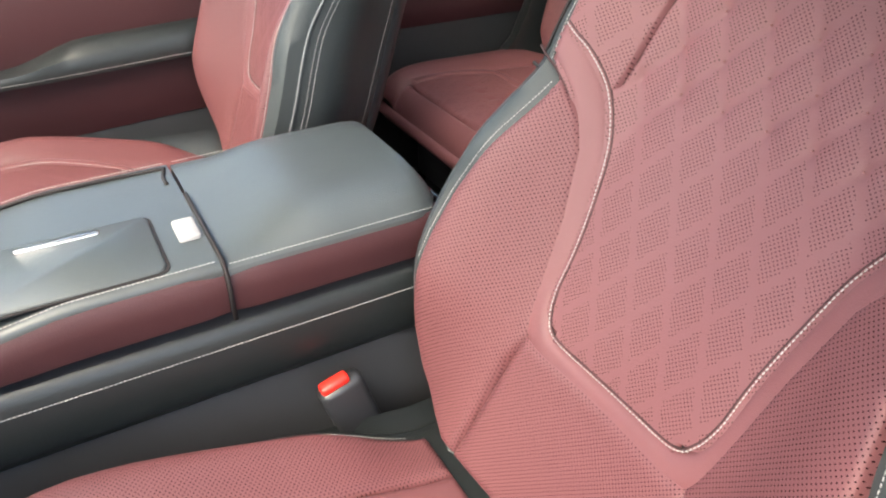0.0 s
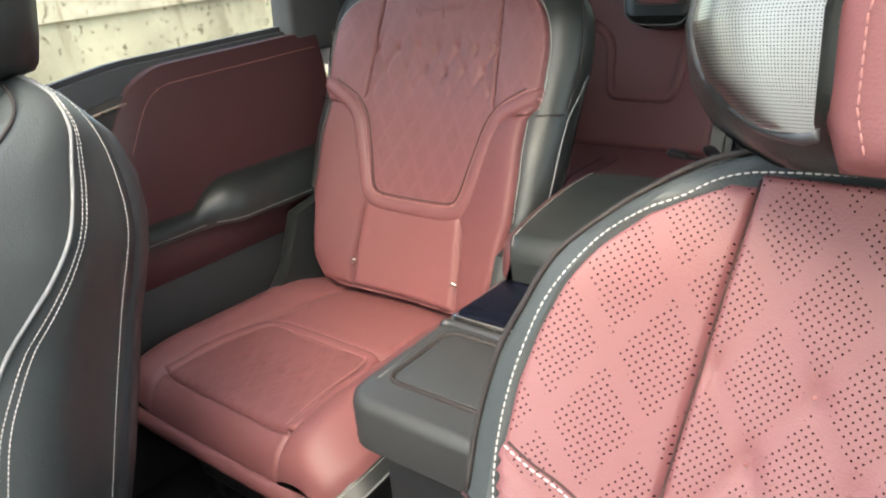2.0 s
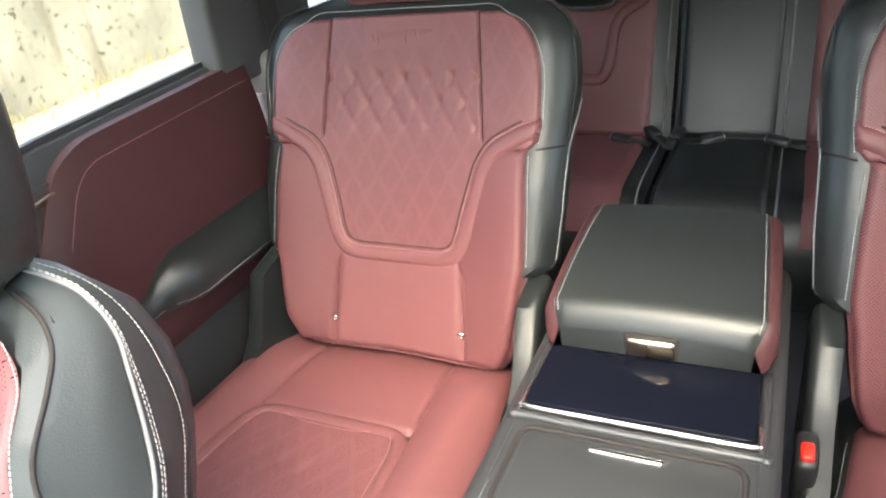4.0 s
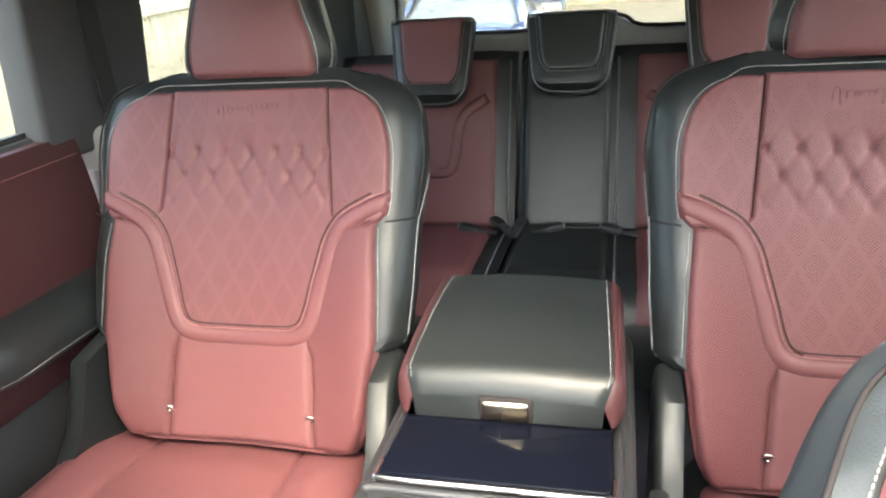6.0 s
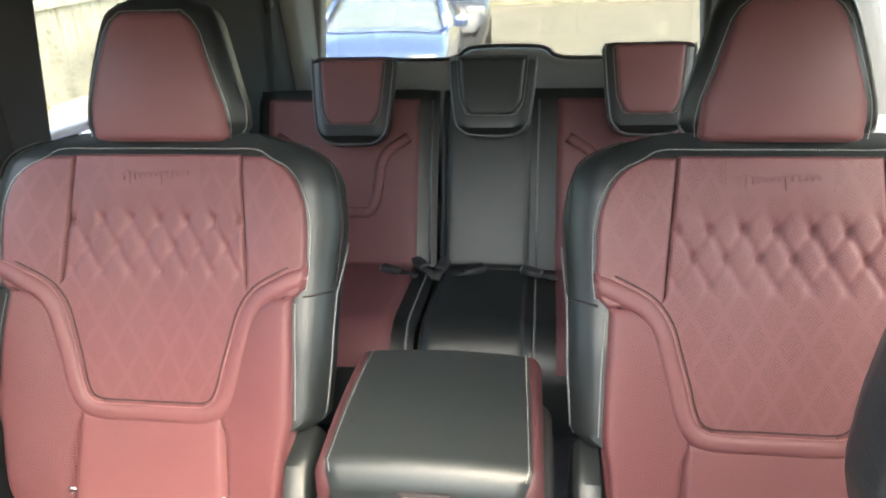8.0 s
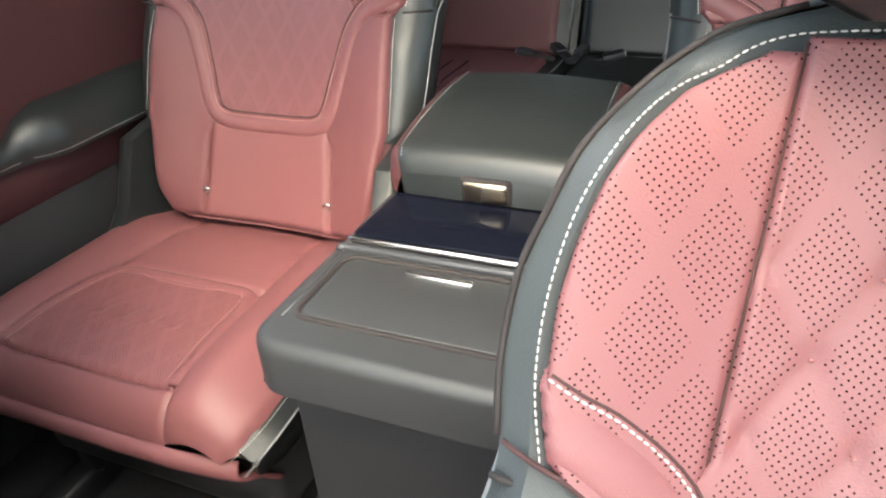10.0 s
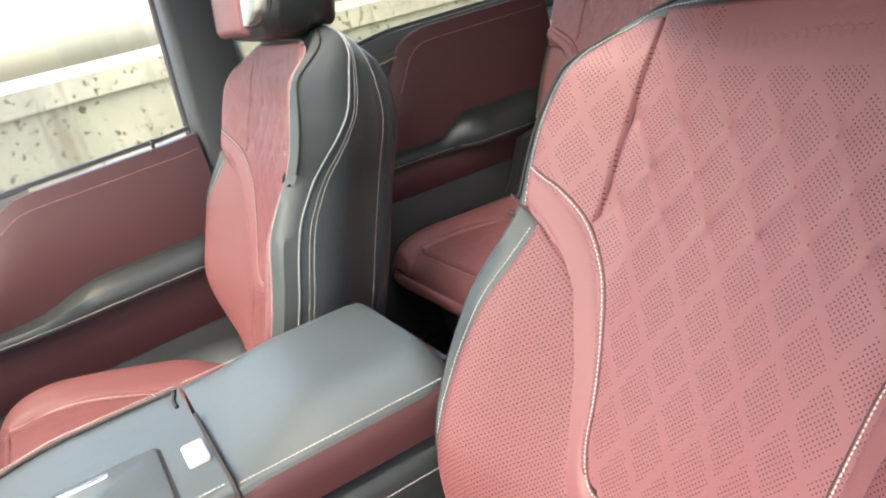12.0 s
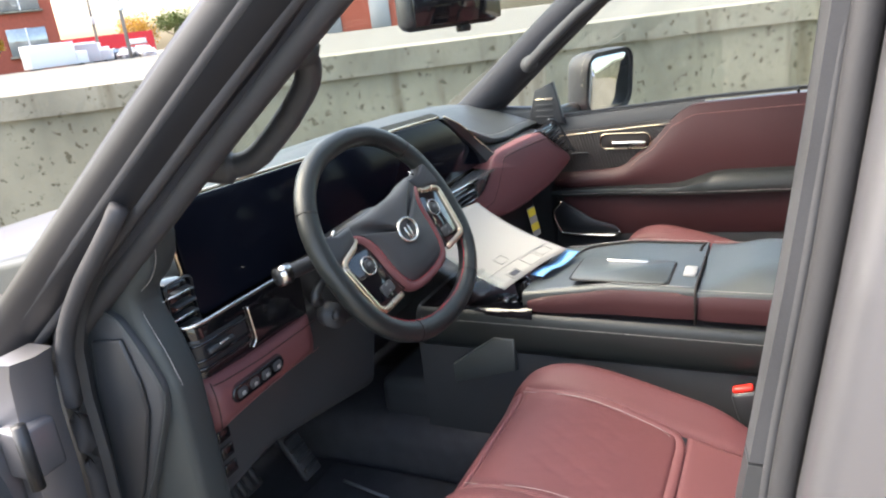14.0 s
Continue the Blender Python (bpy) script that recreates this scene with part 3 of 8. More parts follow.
        beam("door_seal", [(-0.876, 0.300, 0.66), (-0.876, 0.298, 1.2), (-0.874, 0.296, 1.33), (-0.872, 0.272, 1.54), (-0.870, 0.257, 1.70), (-0.862, 0.243, 1.86)], 0.010, 0.010, rubber, (0, 1, 0), "black rubber door seal")
        beam("pillar_lip", [(-0.868, 0.312, 0.66), (-0.868, 0.310, 1.2), (-0.867, 0.308, 1.33), (-0.866, 0.284, 1.54), (-0.864, 0.268, 1.70), (-0.858, 0.254, 1.86)], 0.004, 0.004, pillar_trim, (0, 1, 0))
    # rear pillars
    slab("rear_door_pillar", [(-0.97, 1.46), (-0.67, 1.46), (-0.70, 1.88), (-1.03, 1.88)], (s * 0.785, s * 0.85), grey_cloth, car, "x", "", 0.012)
    slab("luggage_trim", [(-2.35, 0.70), (-1.02, 0.70), (-1.02, 1.45), (-1.25, 1.47), (-1.36, 1.58), (-1.50, 1.74), (-1.54, 1.86), (-2.12, 1.84), (-2.30, 1.5)], (s * 0.70, s * 0.85), grey_cloth, car, "x", "dark cloth-lined luggage side", 0.03)
    slab("quarter_ledge", [(-1.50, 1.42), (-0.78, 1.42), (-0.78, 1.50), (-1.50, 1.52)], (s * 0.72, s * 0.86), grey_trim, car, "x", "", 0.02)
    slab("tail_pillar", [(-2.42, 0.75), (-2.20, 0.75), (-2.13, 1.45), (-2.02, 1.86), (-2.30, 1.84), (-2.40, 1.5)], (s * 0.66, s * 0.80), grey_trim, car, "x", "", 0.04)
    beam("tail_seal", [(s * 0.705, -2.245, 1.36), (s * 0.70, -2.22, 1.55), (s * 0.685, -2.16, 1.76), (s * 0.66, -2.10, 1.83)], 0.014, 0.02, rubber, (0, 1, 0))
    # glass
    for nm, pts in (("quarter_window", [(-1.50, 1.53), (-0.95, 1.52), (-1.00, 1.87), (-1.56, 1.86)]),):
        g = slab(nm, pts, (s * 0.836, s * 0.840), tinted_glass, car, "x")
    # wheels
    for yy in (1.62, -1.45):
        rr = [[(s * (0.93 + dx), yy + rad * math.cos(2 * math.pi * k / 40), 0.40 + rad * math.sin(2 * math.pi * k / 40)) for k in range(40)] for dx, rad in ((-0.13, 0.30), (-0.13, 0.385), (-0.10, 0.40), (0.06, 0.40), (0.08, 0.385), (0.08, 0.30))]
        w = loft("tyre", rr, tyre_mat, car, "black tyre")
        rr = [[(s * (0.93 + dx), yy + rad * math.cos(2 * math.pi * k / 40), 0.40 + rad * math.sin(2 * math.pi * k / 40)) for k in range(40)] for dx, rad in ((0.0, 0.298), (0.085, 0.298), (0.085, 0.27), (0.04, 0.25), (0.05, 0.06), (0.06, 0.05))]
        loft("rim", rr, chrome, w)
part("rear_bumper", box(1.9, 0.25, 0.35, 0.06, 3, (0, -2.62, 0.70)), body_paint, car)
part("front_bumper", box(1.9, 0.3, 0.5, 0.08, 3, (0, 2.70, 0.72)), body_paint, car)
rings = []
for j in range(17):
    y = 1.50 + 1.15 * j / 16
    zc = 1.345 - 0.05 * (j / 16) - 0.10 * (j / 16) ** 4
    rings.append([(0.93 * (-1 + 2 * k / 20), y, zc - 0.07 * abs(-1 + 2 * k / 20) ** 4) for k in range(21)] + [(0.93 * (1 - 2 * k / 20), y, zc - 0.12) for k in range(21)])
loft("hood", rings, body_paint, car)
# windscreen
vv, ff = [], []
for j in range(9):
    for i in range(17):
        q = -1 + 2 * i / 16
        y = 1.52 - 0.82 * j / 8 - 0.08 * q * q * (1 - j / 8)
        vv.append((q * (0.78 - 0.03 * j / 8), y, 1.36 + 0.50 * j / 8 - 0.02 * q * q * j / 8))
for j in range(8):
    for i in range(16):
        ff.append((j * 17 + i, j * 17 + i + 1, (j + 1) * 17 + i + 1, (j + 1) * 17 + i))
g = link_mesh("windscreen", vv, ff, clear_glass, car)
sol = g.modifiers.new("thickness", "SOLIDIFY")
sol.thickness = 0.005
g.visible_shadow = False
# tailgate: lower trim with a humped edge, frame and glass
hump = [(-0.80, 0.75), (0.80, 0.75), (0.76, 1.44), (0.68, 1.505), (0.26, 1.505), (0.17, 1.515), (0.11, 1.545), (-0.11, 1.545), (-0.17, 1.515), (-0.26, 1.505), (-0.68, 1.505), (-0.76, 1.44)]
slab("tailgate_trim", hump, (-2.40, -2.32), grey_trim, car, "y", "grey tailgate lining with a raised centre", 0.018)
slab("tailgate_skin", [(-0.93, 0.62), (0.93, 0.62), (0.90, 1.46), (-0.90, 1.46)], (-2.50, -2.41), body_paint, car, "y", "", 0.02)
tube("tailgate_seal", smooth_path([(x, -2.33, z + 0.006) for x, z in hump[2:]], 5), 0.007, rubber, car, n=6, up=Vector((0, 1, 0)))
for s in (-1, 1):
    slab("tailgate_frame", [(s * 0.66, 1.44), (s * 0.76, 1.44), (s * 0.72, 1.86), (s * 0.62, 1.86)], (-2.37, -2.29), grey_trim, car, "y", "", 0.012)
slab("tailgate_header", [(-0.70, 1.85), (0.70, 1.85), (0.70, 1.93), (-0.70, 1.93)], (-2.37, -2.28), grey_trim, car, "y", "", 0.012)
g = slab("rear_window", [(-0.72, 1.46), (0.72, 1.46), (0.68, 1.90), (-0.68, 1.90)], (-2.352, -2.348), privacy_glass, car, "y")
slab("rear_header_skin", [(-0.72, 1.86), (0.72, 1.86), (0.72, 1.95), (-0.72, 1.95)], (-2.46, -2.40), body_paint, car, "y", "", 0.015)


# ---------------------------------------------------------------- seats
def seat(name, m, front, label, group, inner=1, tilt=None, drop=0.0):
    """A captain's chair. Its origin lies on the floor under the middle of the top seam; y points ahead. inner: the side of the aisle."""
    root = thing(name, m, label, "car seat", group)
    lean = radians(tilt or (28.7 if front else 22.1))
    set_back = 0.6 * (math.sin(radians(28.7)) - math.sin(lean)) if front else 0.0
    y_t, z_t = 0.0, (0.83 if front else 0.868)
    sl, cl = math.sin(lean), math.cos(lean)
    vy, vb = -0.205, (-0.430 if front else -0.374)
    low = -0.625 if front else -0.565
    bol = 0.050 if front else 0.030

    def mp(u, v, w):
        return (u, y_t - v * sl + w * cl, z_t + v * cl + w * sl)

    def wv(v):
        return v if v > vy else vy + (v - vy) * (vb - vy) / (-0.374 - vy)

    def vw(v):
        return v if v > vy else vy + (v - vy) * (-0.374 - vy) / (vb - vy)

    def half_out(v):
        if front:
            return ip(v, [-0.63, -0.60, -0.56, -0.52, -0.46, -0.41, -0.36, -0.31, -0.26, -0.21, -0.165, -0.12, -0.105, -0.075, -0.05, -0.027, -0.007, 0.004, 0.012, 0.020, 0.026], [0.14, 0.188, 0.226, 0.245, 0.260, 0.268, 0.266, 0.257, 0.245, 0.234, 0.240, 0.237, 0.232, 0.223, 0.212, 0.198, 0.182, 0.168, 0.153, 0.126, 0.088])
        return ip(vw(v), [-0.60, -0.47, -0.405, -0.385, -0.30, -0.20, -0.10, -0.04, -0.01, 0.015, 0.032], [0.212, 0.218, 0.240, 0.268, 0.274, 0.276, 0.284, 0.277, 0.262, 0.225, 0.150])

    def half_red(v):
        if front:
            return ip(v, [-0.63, -0.60, -0.56, -0.52, -0.46, -0.41, -0.36, -0.31, -0.26, -0.215, -0.20, -0.165, -0.13, -0.10, -0.076, -0.052, -0.031, -0.019, -0.010], [0.130, 0.176, 0.212, 0.226, 0.235, 0.237, 0.231, 0.218, 0.203, 0.193, 0.209, 0.217, 0.217, 0.212, 0.205, 0.194, 0.180, 0.164, 0.147])
        return ip(vw(v), [-0.60, -0.57, -0.55, -0.52, -0.47, -0.42, -0.39, -0.30, -0.215, -0.20, -0.165, -0.11, -0.08, -0.055, -0.036, -0.021, -0.011, -0.004, 0.0], [0.150, 0.178, 0.196, 0.208, 0.216, 0.222, 0.229, 0.227, 0.222, 0.236, 0.240, 0.240, 0.236, 0.228, 0.217, 0.202, 0.184, 0.165, 0.146])

    def base(u, v):
        a = abs(u)
        if front:
            k = (0.044 * sstep((0.005 - v) / 0.075) + 0.026 * sstep((-0.17 - v) / 0.14)) * sstep((v - low + 0.01) / 0.20)
            w = k * sstep((a - 0.110) / 0.115) + 0.003 * sstep((a - half_red(v)) / 0.02)
            return w - 0.010 * (1 - sstep(a / 0.14)) * sstep((-0.02 - v) / 0.1)
        k = bol * (0.55 + 0.45 * sstep((vy + 0.04 - v) / 0.12)) * sstep((v - low + 0.03) / 0.10)
        k *= 1.0 - 0.6 * sstep((v + 0.06) / 0.07)
        w = k * sstep((a - 0.115) / 0.105)
        w -= 0.020 * sstep((a - 0.236) / 0.05)
        return w - 0.012 * (1 - sstep(a / 0.14)) * sstep((-0.02 - v) / 0.1)

    # shell of the back: black leather over frame and foam
    th = 0.160 if front else 0.115
    v_end = low if front else wv(-0.402)

    v_top = 0.026 if front else 0.034

    def side(v, a):
        """Half width, depth and height of the side gusset: a runs from 0 at the front edge to 1 at the back panel."""
        h = half_out(v)
        top = sstep((v_top - v) / 0.05)
        q = 1 - min(1.0, max(0.0, (v_top - v) / 0.17))
        t = th * ((0.16 + 0.84 * math.sqrt(1 - q * q)) if front else (0.35 + 0.65 * top)) * (1 - 0.10 * sstep(-v / 0.5))
        w0 = (base(h, v) - 0.014) * (0.25 + 0.75 * top) - 0.02 * (1 - top)
        k = math.sin(a * math.pi / 2)
        up_ = 0.010 * sstep(1.5 * a) * sstep((v + 0.26) / 0.26) if front else 0.0
        return h * (1 - (0.38 * sstep((a - 0.25) / 0.75) if front else 0.10 * k ** 3)) + 0.005 * math.sin(a * math.pi), w0 + (-t - w0) * a, v + up_

    rings = []
    for j in range(45):
        s = j / 44
        v = v_top + (v_end - v_top) * (s if not front else 0.5 * s + 0.5 * s * s)
        h = half_out(v)
        top = sstep((v_top - v) / 0.05)
        ring = []
        for k in range(29):
            u = -h + 2 * h * k / 28
            e = sstep((h - abs(u)) / 0.010)
            ring.append(mp(u, v, (base(u, v) - (0.011 - 0.010 * sstep((abs(u) - half_red(v) + 0.008) / 0.010) if front else 0.004)) * (0.25 + 0.75 * top) - 0.012 * (1 - e) - 0.02 * (1 - top)))
        sd = [side(v, (k + 0.5) / 7) for k in range(7)]
        back = [(sd[-1][0] * q, sd[-1][1] - 0.010 * (1 - q * q), sd[-1][2]) for q in (0.85, 0.6, 0.3, 0.0)]
        ring += [mp(a, v2, w) for a, w, v2 in sd + back]
        ring += [mp(-a, v2, w) for a, w, v2 in (sd + back[:-1])[::-1]]
        rings.append(ring)
    # Front shells get the black leather with windscreen light put into its colour.
    loft("back_shell", rings, front_leather_lit if front else black_leather, root, "black leather back shell")
    if not front:
        # lower back: red, wrapped round
        rings = []
        for j in range(13):
            v = wv(-0.395) + (low - wv(-0.395)) * j / 12
            h = half_red(v) + 0.004
            ring = [mp(-h + 2 * h * k / 20, v, base(-h + 2 * h * k / 20, v) - 0.004 - 0.016 * (1 - sstep((h - abs(-h + 2 * h * k / 20)) / 0.02))) for k in range(21)]
            ring += [mp(h * math.cos(math.pi * k / 10), v, -0.03 - 0.06 * math.sin(math.pi * k / 10) ** 0.6) for k in range(11)]
            rings.append(ring)
        loft("lower_back", rings, red_leather, root)
    else:
        # hard panel that closes the back
        rings = []
        for j in range(17):
            v = 0.010 + (low + 0.03 - 0.010) * j / 16
            h, w, v2 = side(v, 1.0)
            e = 0.006 + 0.018 * sstep(min(0.010 - v, v - low) / 0.05)
            rings.append([mp((h + 0.004) * q, v2, w + (0.018 if abs(q) == 1 else 0.0) - e * (1 - abs(q) ** 6)) for q in [-1 + k / 8 for k in range(17)]])
        loft("back_panel", rings, black_hard, root, "hard black back panel", caps=False, closed=False).modifiers.new("thickness", "SOLIDIFY").thickness = 0.004

    dq = 0.007 if front else 0.0

    def seam_u(v):
        return ip(v, [vy, 0.0], [0.147, 0.132])

    def insert_u(v):
        u = ip(vw(v), [-0.374, -0.335, -0.29, -0.245, -0.205, 0.0], [0.100, 0.108, 0.120, 0.134, 0.147, 0.132])
        rc = 0.030
        if v < vb + rc:
            d = rc - max(0.0, v - vb)
            u = u - rc + math.sqrt(max(0.0, rc * rc - d * d))
        return u + 0.013 * sstep((vy + 0.012 - v) / 0.018)

    aq = A_Q
    q = quilt(-0.070, -0.235 if front else -0.205, 0.0024 if front else 0.0046, aq)
    pillow("insert", mp, base, lambda v: -insert_u(v), insert_u, -0.001, vb - 0.013, red_quilt_front if front else red_quilt, root, "red quilted and perforated centre panel", 0.004 if front else 0.006, 64, 110, 0.0032 if front else 0.0055, q, 0.0022 if front else 0.0035)
    for s in (-1, 1):
        lo, hi = (lambda v: seam_u(v) + 0.0005), (lambda v: max(seam_u(v) + 0.002, half_red(v)))
        a, b = (lo, hi) if s > 0 else ((lambda v: -max(seam_u(v) + 0.002, half_red(v))), (lambda v: -seam_u(v) - 0.0005))
        pillow("upper_wing", mp, base, a, b, -0.008 if front else -0.004, -0.232 if front else -0.212, red_diamond_front if front else red_diamond, root, "", 0.004 if front else 0.006, 26, 36, 0.0032 if front else 0.0055, None, 0.0022 if front else 0.0035)
        # lower wing, outside the padded roll
        def in_low(v):
            return ip(vw(v), [-0.60, -0.42, -0.395, -0.385, -0.36, -0.30, -0.25, -0.228, -0.216, -0.205], [0.128, 0.117, 0.104, 0.108, 0.121 - dq, 0.133 - dq, 0.148 - dq, 0.165 - dq, 0.186 - dq, 0.196])
        a, b = ((in_low, half_red) if s > 0 else ((lambda v: -half_red(v)), (lambda v: -in_low(v))))
        pillow("lower_wing", mp, base, a, b, vy - 0.004, low + 0.004, red_perf, root, "red perforated lower bolster", 0.008, 22, 50, 0.012)
    pillow("lumbar_panel", mp, base, lambda v: -ip(v, [low, wv(-0.40)], [0.127, 0.116]), lambda v: ip(v, [low, wv(-0.40)], [0.127, 0.116]), wv(-0.390), low + 0.004, red_perf if front else red_leather, root, "", 0.008, 26, 24, 0.012)
    # padded roll that runs round the insert in a U
    half = [(0.232 if front else 0.246, -0.172 if front else -0.178), (0.209 if front else 0.226, -0.184), (0.190 if front else 0.206, -0.193), (0.172 - dq, -0.212), (0.152 - dq, -0.240), (0.141 - dq, -0.275), (0.130 - 0.7 * dq, -0.315), (0.121, -0.352), (0.110, -0.376), (0.090, -0.390), (0.05, -0.394)]
    chart = [(u, wv(v)) for u, v in half] + [(-u, wv(v)) for u, v in half[::-1]]
    nrm = Vector(mp(0, 0, 1)) - Vector(mp(0, 0, 0))
    # stitching and piping
    rw = 0.0175 if front else 0.0180
    flat = smooth_path([(u, v, 0) for u, v in chart], 5)

    def beside(d):
        """The roll's line moved sideways by d towards the middle of the insert."""
        out = []
        for k, p in enumerate(flat):
            g = flat[min(k + 1, len(flat) - 1)] - flat[max(k - 1, 0)]
            g.normalize()
            out.append((p.x + d * g.y, p.y - d * g.x))
        return out

    cols, crest, dip = 17, (0.0062 if front else 0.0120), (0.004 if front else 0.007)
    strips = [beside((rw + 0.0015) * (-1 + 2 * c / (cols - 1))) for c in range(cols)]
    vv, ff = [], []
    for k in range(len(flat)):
        for c in range(cols):
            u, v = strips[c][k]
            u = math.copysign(min(abs(u), half_red(v) + 0.004), u)
            over = sstep((abs(u) - half_red(v) - 0.001) / 0.003)
            lift = -dip + (crest + dip) * (1 - abs(-1 + 2 * c / (cols - 1)) ** (3.2 if front else 2.8))
            vv.append(mp(u, v, base(u, v) + lift - (lift + 0.006) * over))
            if k and c:
                i = len(vv) - 1
                ff.append((i - cols - 1, i - cols, i, i - 1))
    link_mesh("padded_roll", vv, ff, red_leather, root, "smooth red padded roll")
    stitch("roll_stitching", [mp(u, v, base(u, v) + (0.0046 if front else 0.0098)) for u, v in beside(rw - (0.001 if front else 0.0045))[2:-2]], root, thread if front else red_thread, nrm, r=0.0007 if front else 0.0009, step=0.0042, dash=0.0030)
    # Dark tubes draw the crease shadow along both edges of the roll.
    tube("roll_crease_shade", [mp(u, v, base(u, v) + (0.0034 if front else 0.0062)) for u, v in (beside(rw + 0.0012)[2:-2] if front else beside(rw + 0.0012)[6:-6])], 0.0012 if front else 0.0014, seam_red, root, n=5, up=nrm)
    tube("roll_crease_shade", [mp(u, v, base(u, v) + 0.0030) for u, v in (beside(-rw + 0.0005)[2:-2] if front else beside(-rw + 0.0005)[6:-6])], 0.0014, seam_red, root, n=5, up=nrm)
    for s in (-1, 1):
        tube("panel_seam", [mp(s * seam_u(v), v, base(seam_u(v), v) + (-0.0016 if front else -0.0006)) for v in [-0.004 - 0.198 * k / 16 for k in range(17)]], 0.0012, seam_red, root, n=5, up=nrm)
    rim = [(half_red(v) + 0.005, v) for v in [wv(-0.385) + (-0.22 - wv(-0.385)) * k / 14 for k in range(15)]]
    for s in (-1, 1):
        stitch("border_stitching", [mp(s * u, v, base(u, v) + 0.0005) for u, v in rim], root, None, nrm, r=0.00055 if front else 0.0008, step=0.0040, dash=0.0029)
        up = [(half_red(v) + 0.005, v) for v in [-0.20, -0.17, -0.14, -0.11, -0.08, -0.05, -0.03, -0.018]]
        up += [(0.151, -0.006), (0.128, 0.0), (0.07, 0.003), (0.0, 0.004)] if front else [(half_red(-0.008) + 0.005, -0.008), (0.155, 0.006), (0.10, 0.007), (0.0, 0.0075)]
        stitch("top_stitching", smooth_path([mp(s * u, v, base(u, v) * 0.95 + 0.0015) for u, v in up], 4), root, None, nrm, r=0.00055 if front else 0.0008, step=0.0040, dash=0.0029)
        if front:
            # pale piping: over the shoulder, forwards to the joint, then down the front edge
            run = [(0.022, 0.45), (0.014, 0.46), (0.004, 0.47), (-0.02, 0.48), (-0.05, 0.47), (-0.08, 0.44), (-0.11, 0.38), (-0.14, 0.29), (-0.17, 0.20), (-0.20, 0.14), (-0.23, 0.115), (-0.27, 0.10), (-0.32, 0.10), (-0.37, 0.10), (-0.42, 0.10), (-0.465, 0.10)]
            pip, st2, st3 = [], [], []
            for v, a in run:
                h, w, v2 = side(v, a)
                pip.append(mp(s * (h + 0.002), v2, w))
                for acc, d in ((st2, 0.075), (st3, 0.11)):
                    h, w, v2 = side(v, a + d)
                    acc.append(mp(s * (h + 0.0012), v2, w))
            tube("piping", smooth_path(pip, 4), 0.0019, piping, root, "pale grey piping", n=6)
            stitch("gusset_stitching", smooth_path(st2, 4), root, None, Vector((s, 0, 0)), r=0.0006)
            stitch("gusset_stitching", smooth_path(st3, 4), root, None, Vector((s, 0, 0)), r=0.0006)
            edge = [side(v, 0.0) for v in (0.018, 0.006, -0.01, -0.03, -0.06, -0.09, -0.12, -0.16, -0.195)]
            tube("gusset_seam", smooth_path([mp(s * (h + 0.001), v, w + 0.002) for h, w, v in edge], 4), 0.0018, seam_dark, root, n=5)
            rear = [side(v, 0.86) for v in (0.018, 0.0, -0.03, -0.07, -0.12, -0.2, -0.3, -0.4, -0.5, -0.6)]
            stitch("rear_stitching", smooth_path([mp(s * (h + 0.0045), v, w) for h, w, v in rear], 4), root, None, Vector((s, 0, 0)), r=0.0006)
        else:
            pip = [mp(s * (half_out(v) + 0.001), v, base(half_out(v), v) - 0.020) for v in [wv(-0.388) + (-0.205 - wv(-0.388)) * k / 12 for k in range(13)]]
            pip += [mp(s * (half_out(v) + 0.003), v, base(half_out(v), v) - 0.020 - dd) for v, dd in ((-0.18, 0.006), (-0.155, 0.016), (-0.13, 0.026))]
            tube("piping", pip, 0.0018, piping, root, "pale grey piping", n=6)
            seam = [side(v, 0.0) for v in (0.02, 0.006, -0.01, -0.03, -0.06, -0.10, -0.15, -0.195)]
            tube("gusset_seam", smooth_path([mp(s * (h + 0.001), v, w + 0.002) for h, w, v in seam], 4), 0.0016, seam_dark, root, n=5)
            rear = [side(v, 0.7) for v in (0.0, -0.03, -0.07, -0.12, -0.2, -0.3, -0.38)]
            tube("rear_seam", smooth_path([mp(s * (h + 0.001), v, w) for h, w, v in rear], 4), 0.0014, seam_dark, root, n=5)
        ee = half_red(-0.2)
        tube("seam", [mp(s * u, -0.2 - 0.01 * (0.285 - u) / 0.05, base(u, -0.2) - 0.0035) for u in (ee, ee + 0.010, ee + 0.020, half_out(-0.2))], 0.0018, seam_dark, root, n=5)
    # flowing script pressed into the top of the insert
    scr = []
    for k in range(91):
        f = k / 90
        a = 13 * 2 * math.pi * f
        size = 0.0030 + 0.0024 * math.sin(5.1 * f + 1) ** 2 + 0.0085 * math.exp(-((f - 0.10) / 0.05) ** 2) + 0.010 * math.exp(-((f - 0.56) / 0.03) ** 2)
        u, v = 0.055 - 0.110 * f - 0.0030 * math.sin(a), -0.036 + size * math.cos(a) + 0.006 * f - 0.006 * math.exp(-((f - 0.56) / 0.03) ** 2)
        scr.append(mp(u, v, base(u, v) + (0.0039 if front else 0.0069)))
    tube("embossed_script", scr, 0.00038, script_mat, root, "script-like line pressed into the leather", n=5, up=nrm)
    # tufts where the quilting lines cross
    for n in (0, -1, -2):
        for k in range(-5, 6):
            if (k - n) % 2 == 0 and abs(k) * aq / 2 < (0.115 if front else 0.095):
                c = mp(k * aq / 2, -V_Q + n * B_Q, base(k * aq / 2, -V_Q + n * B_Q) + (0.0018 if front else 0.0022))
                part("tuft", box(0.0022, 0.0022, 0.0020, 0.0009, 2, c), tuft_thread, root)
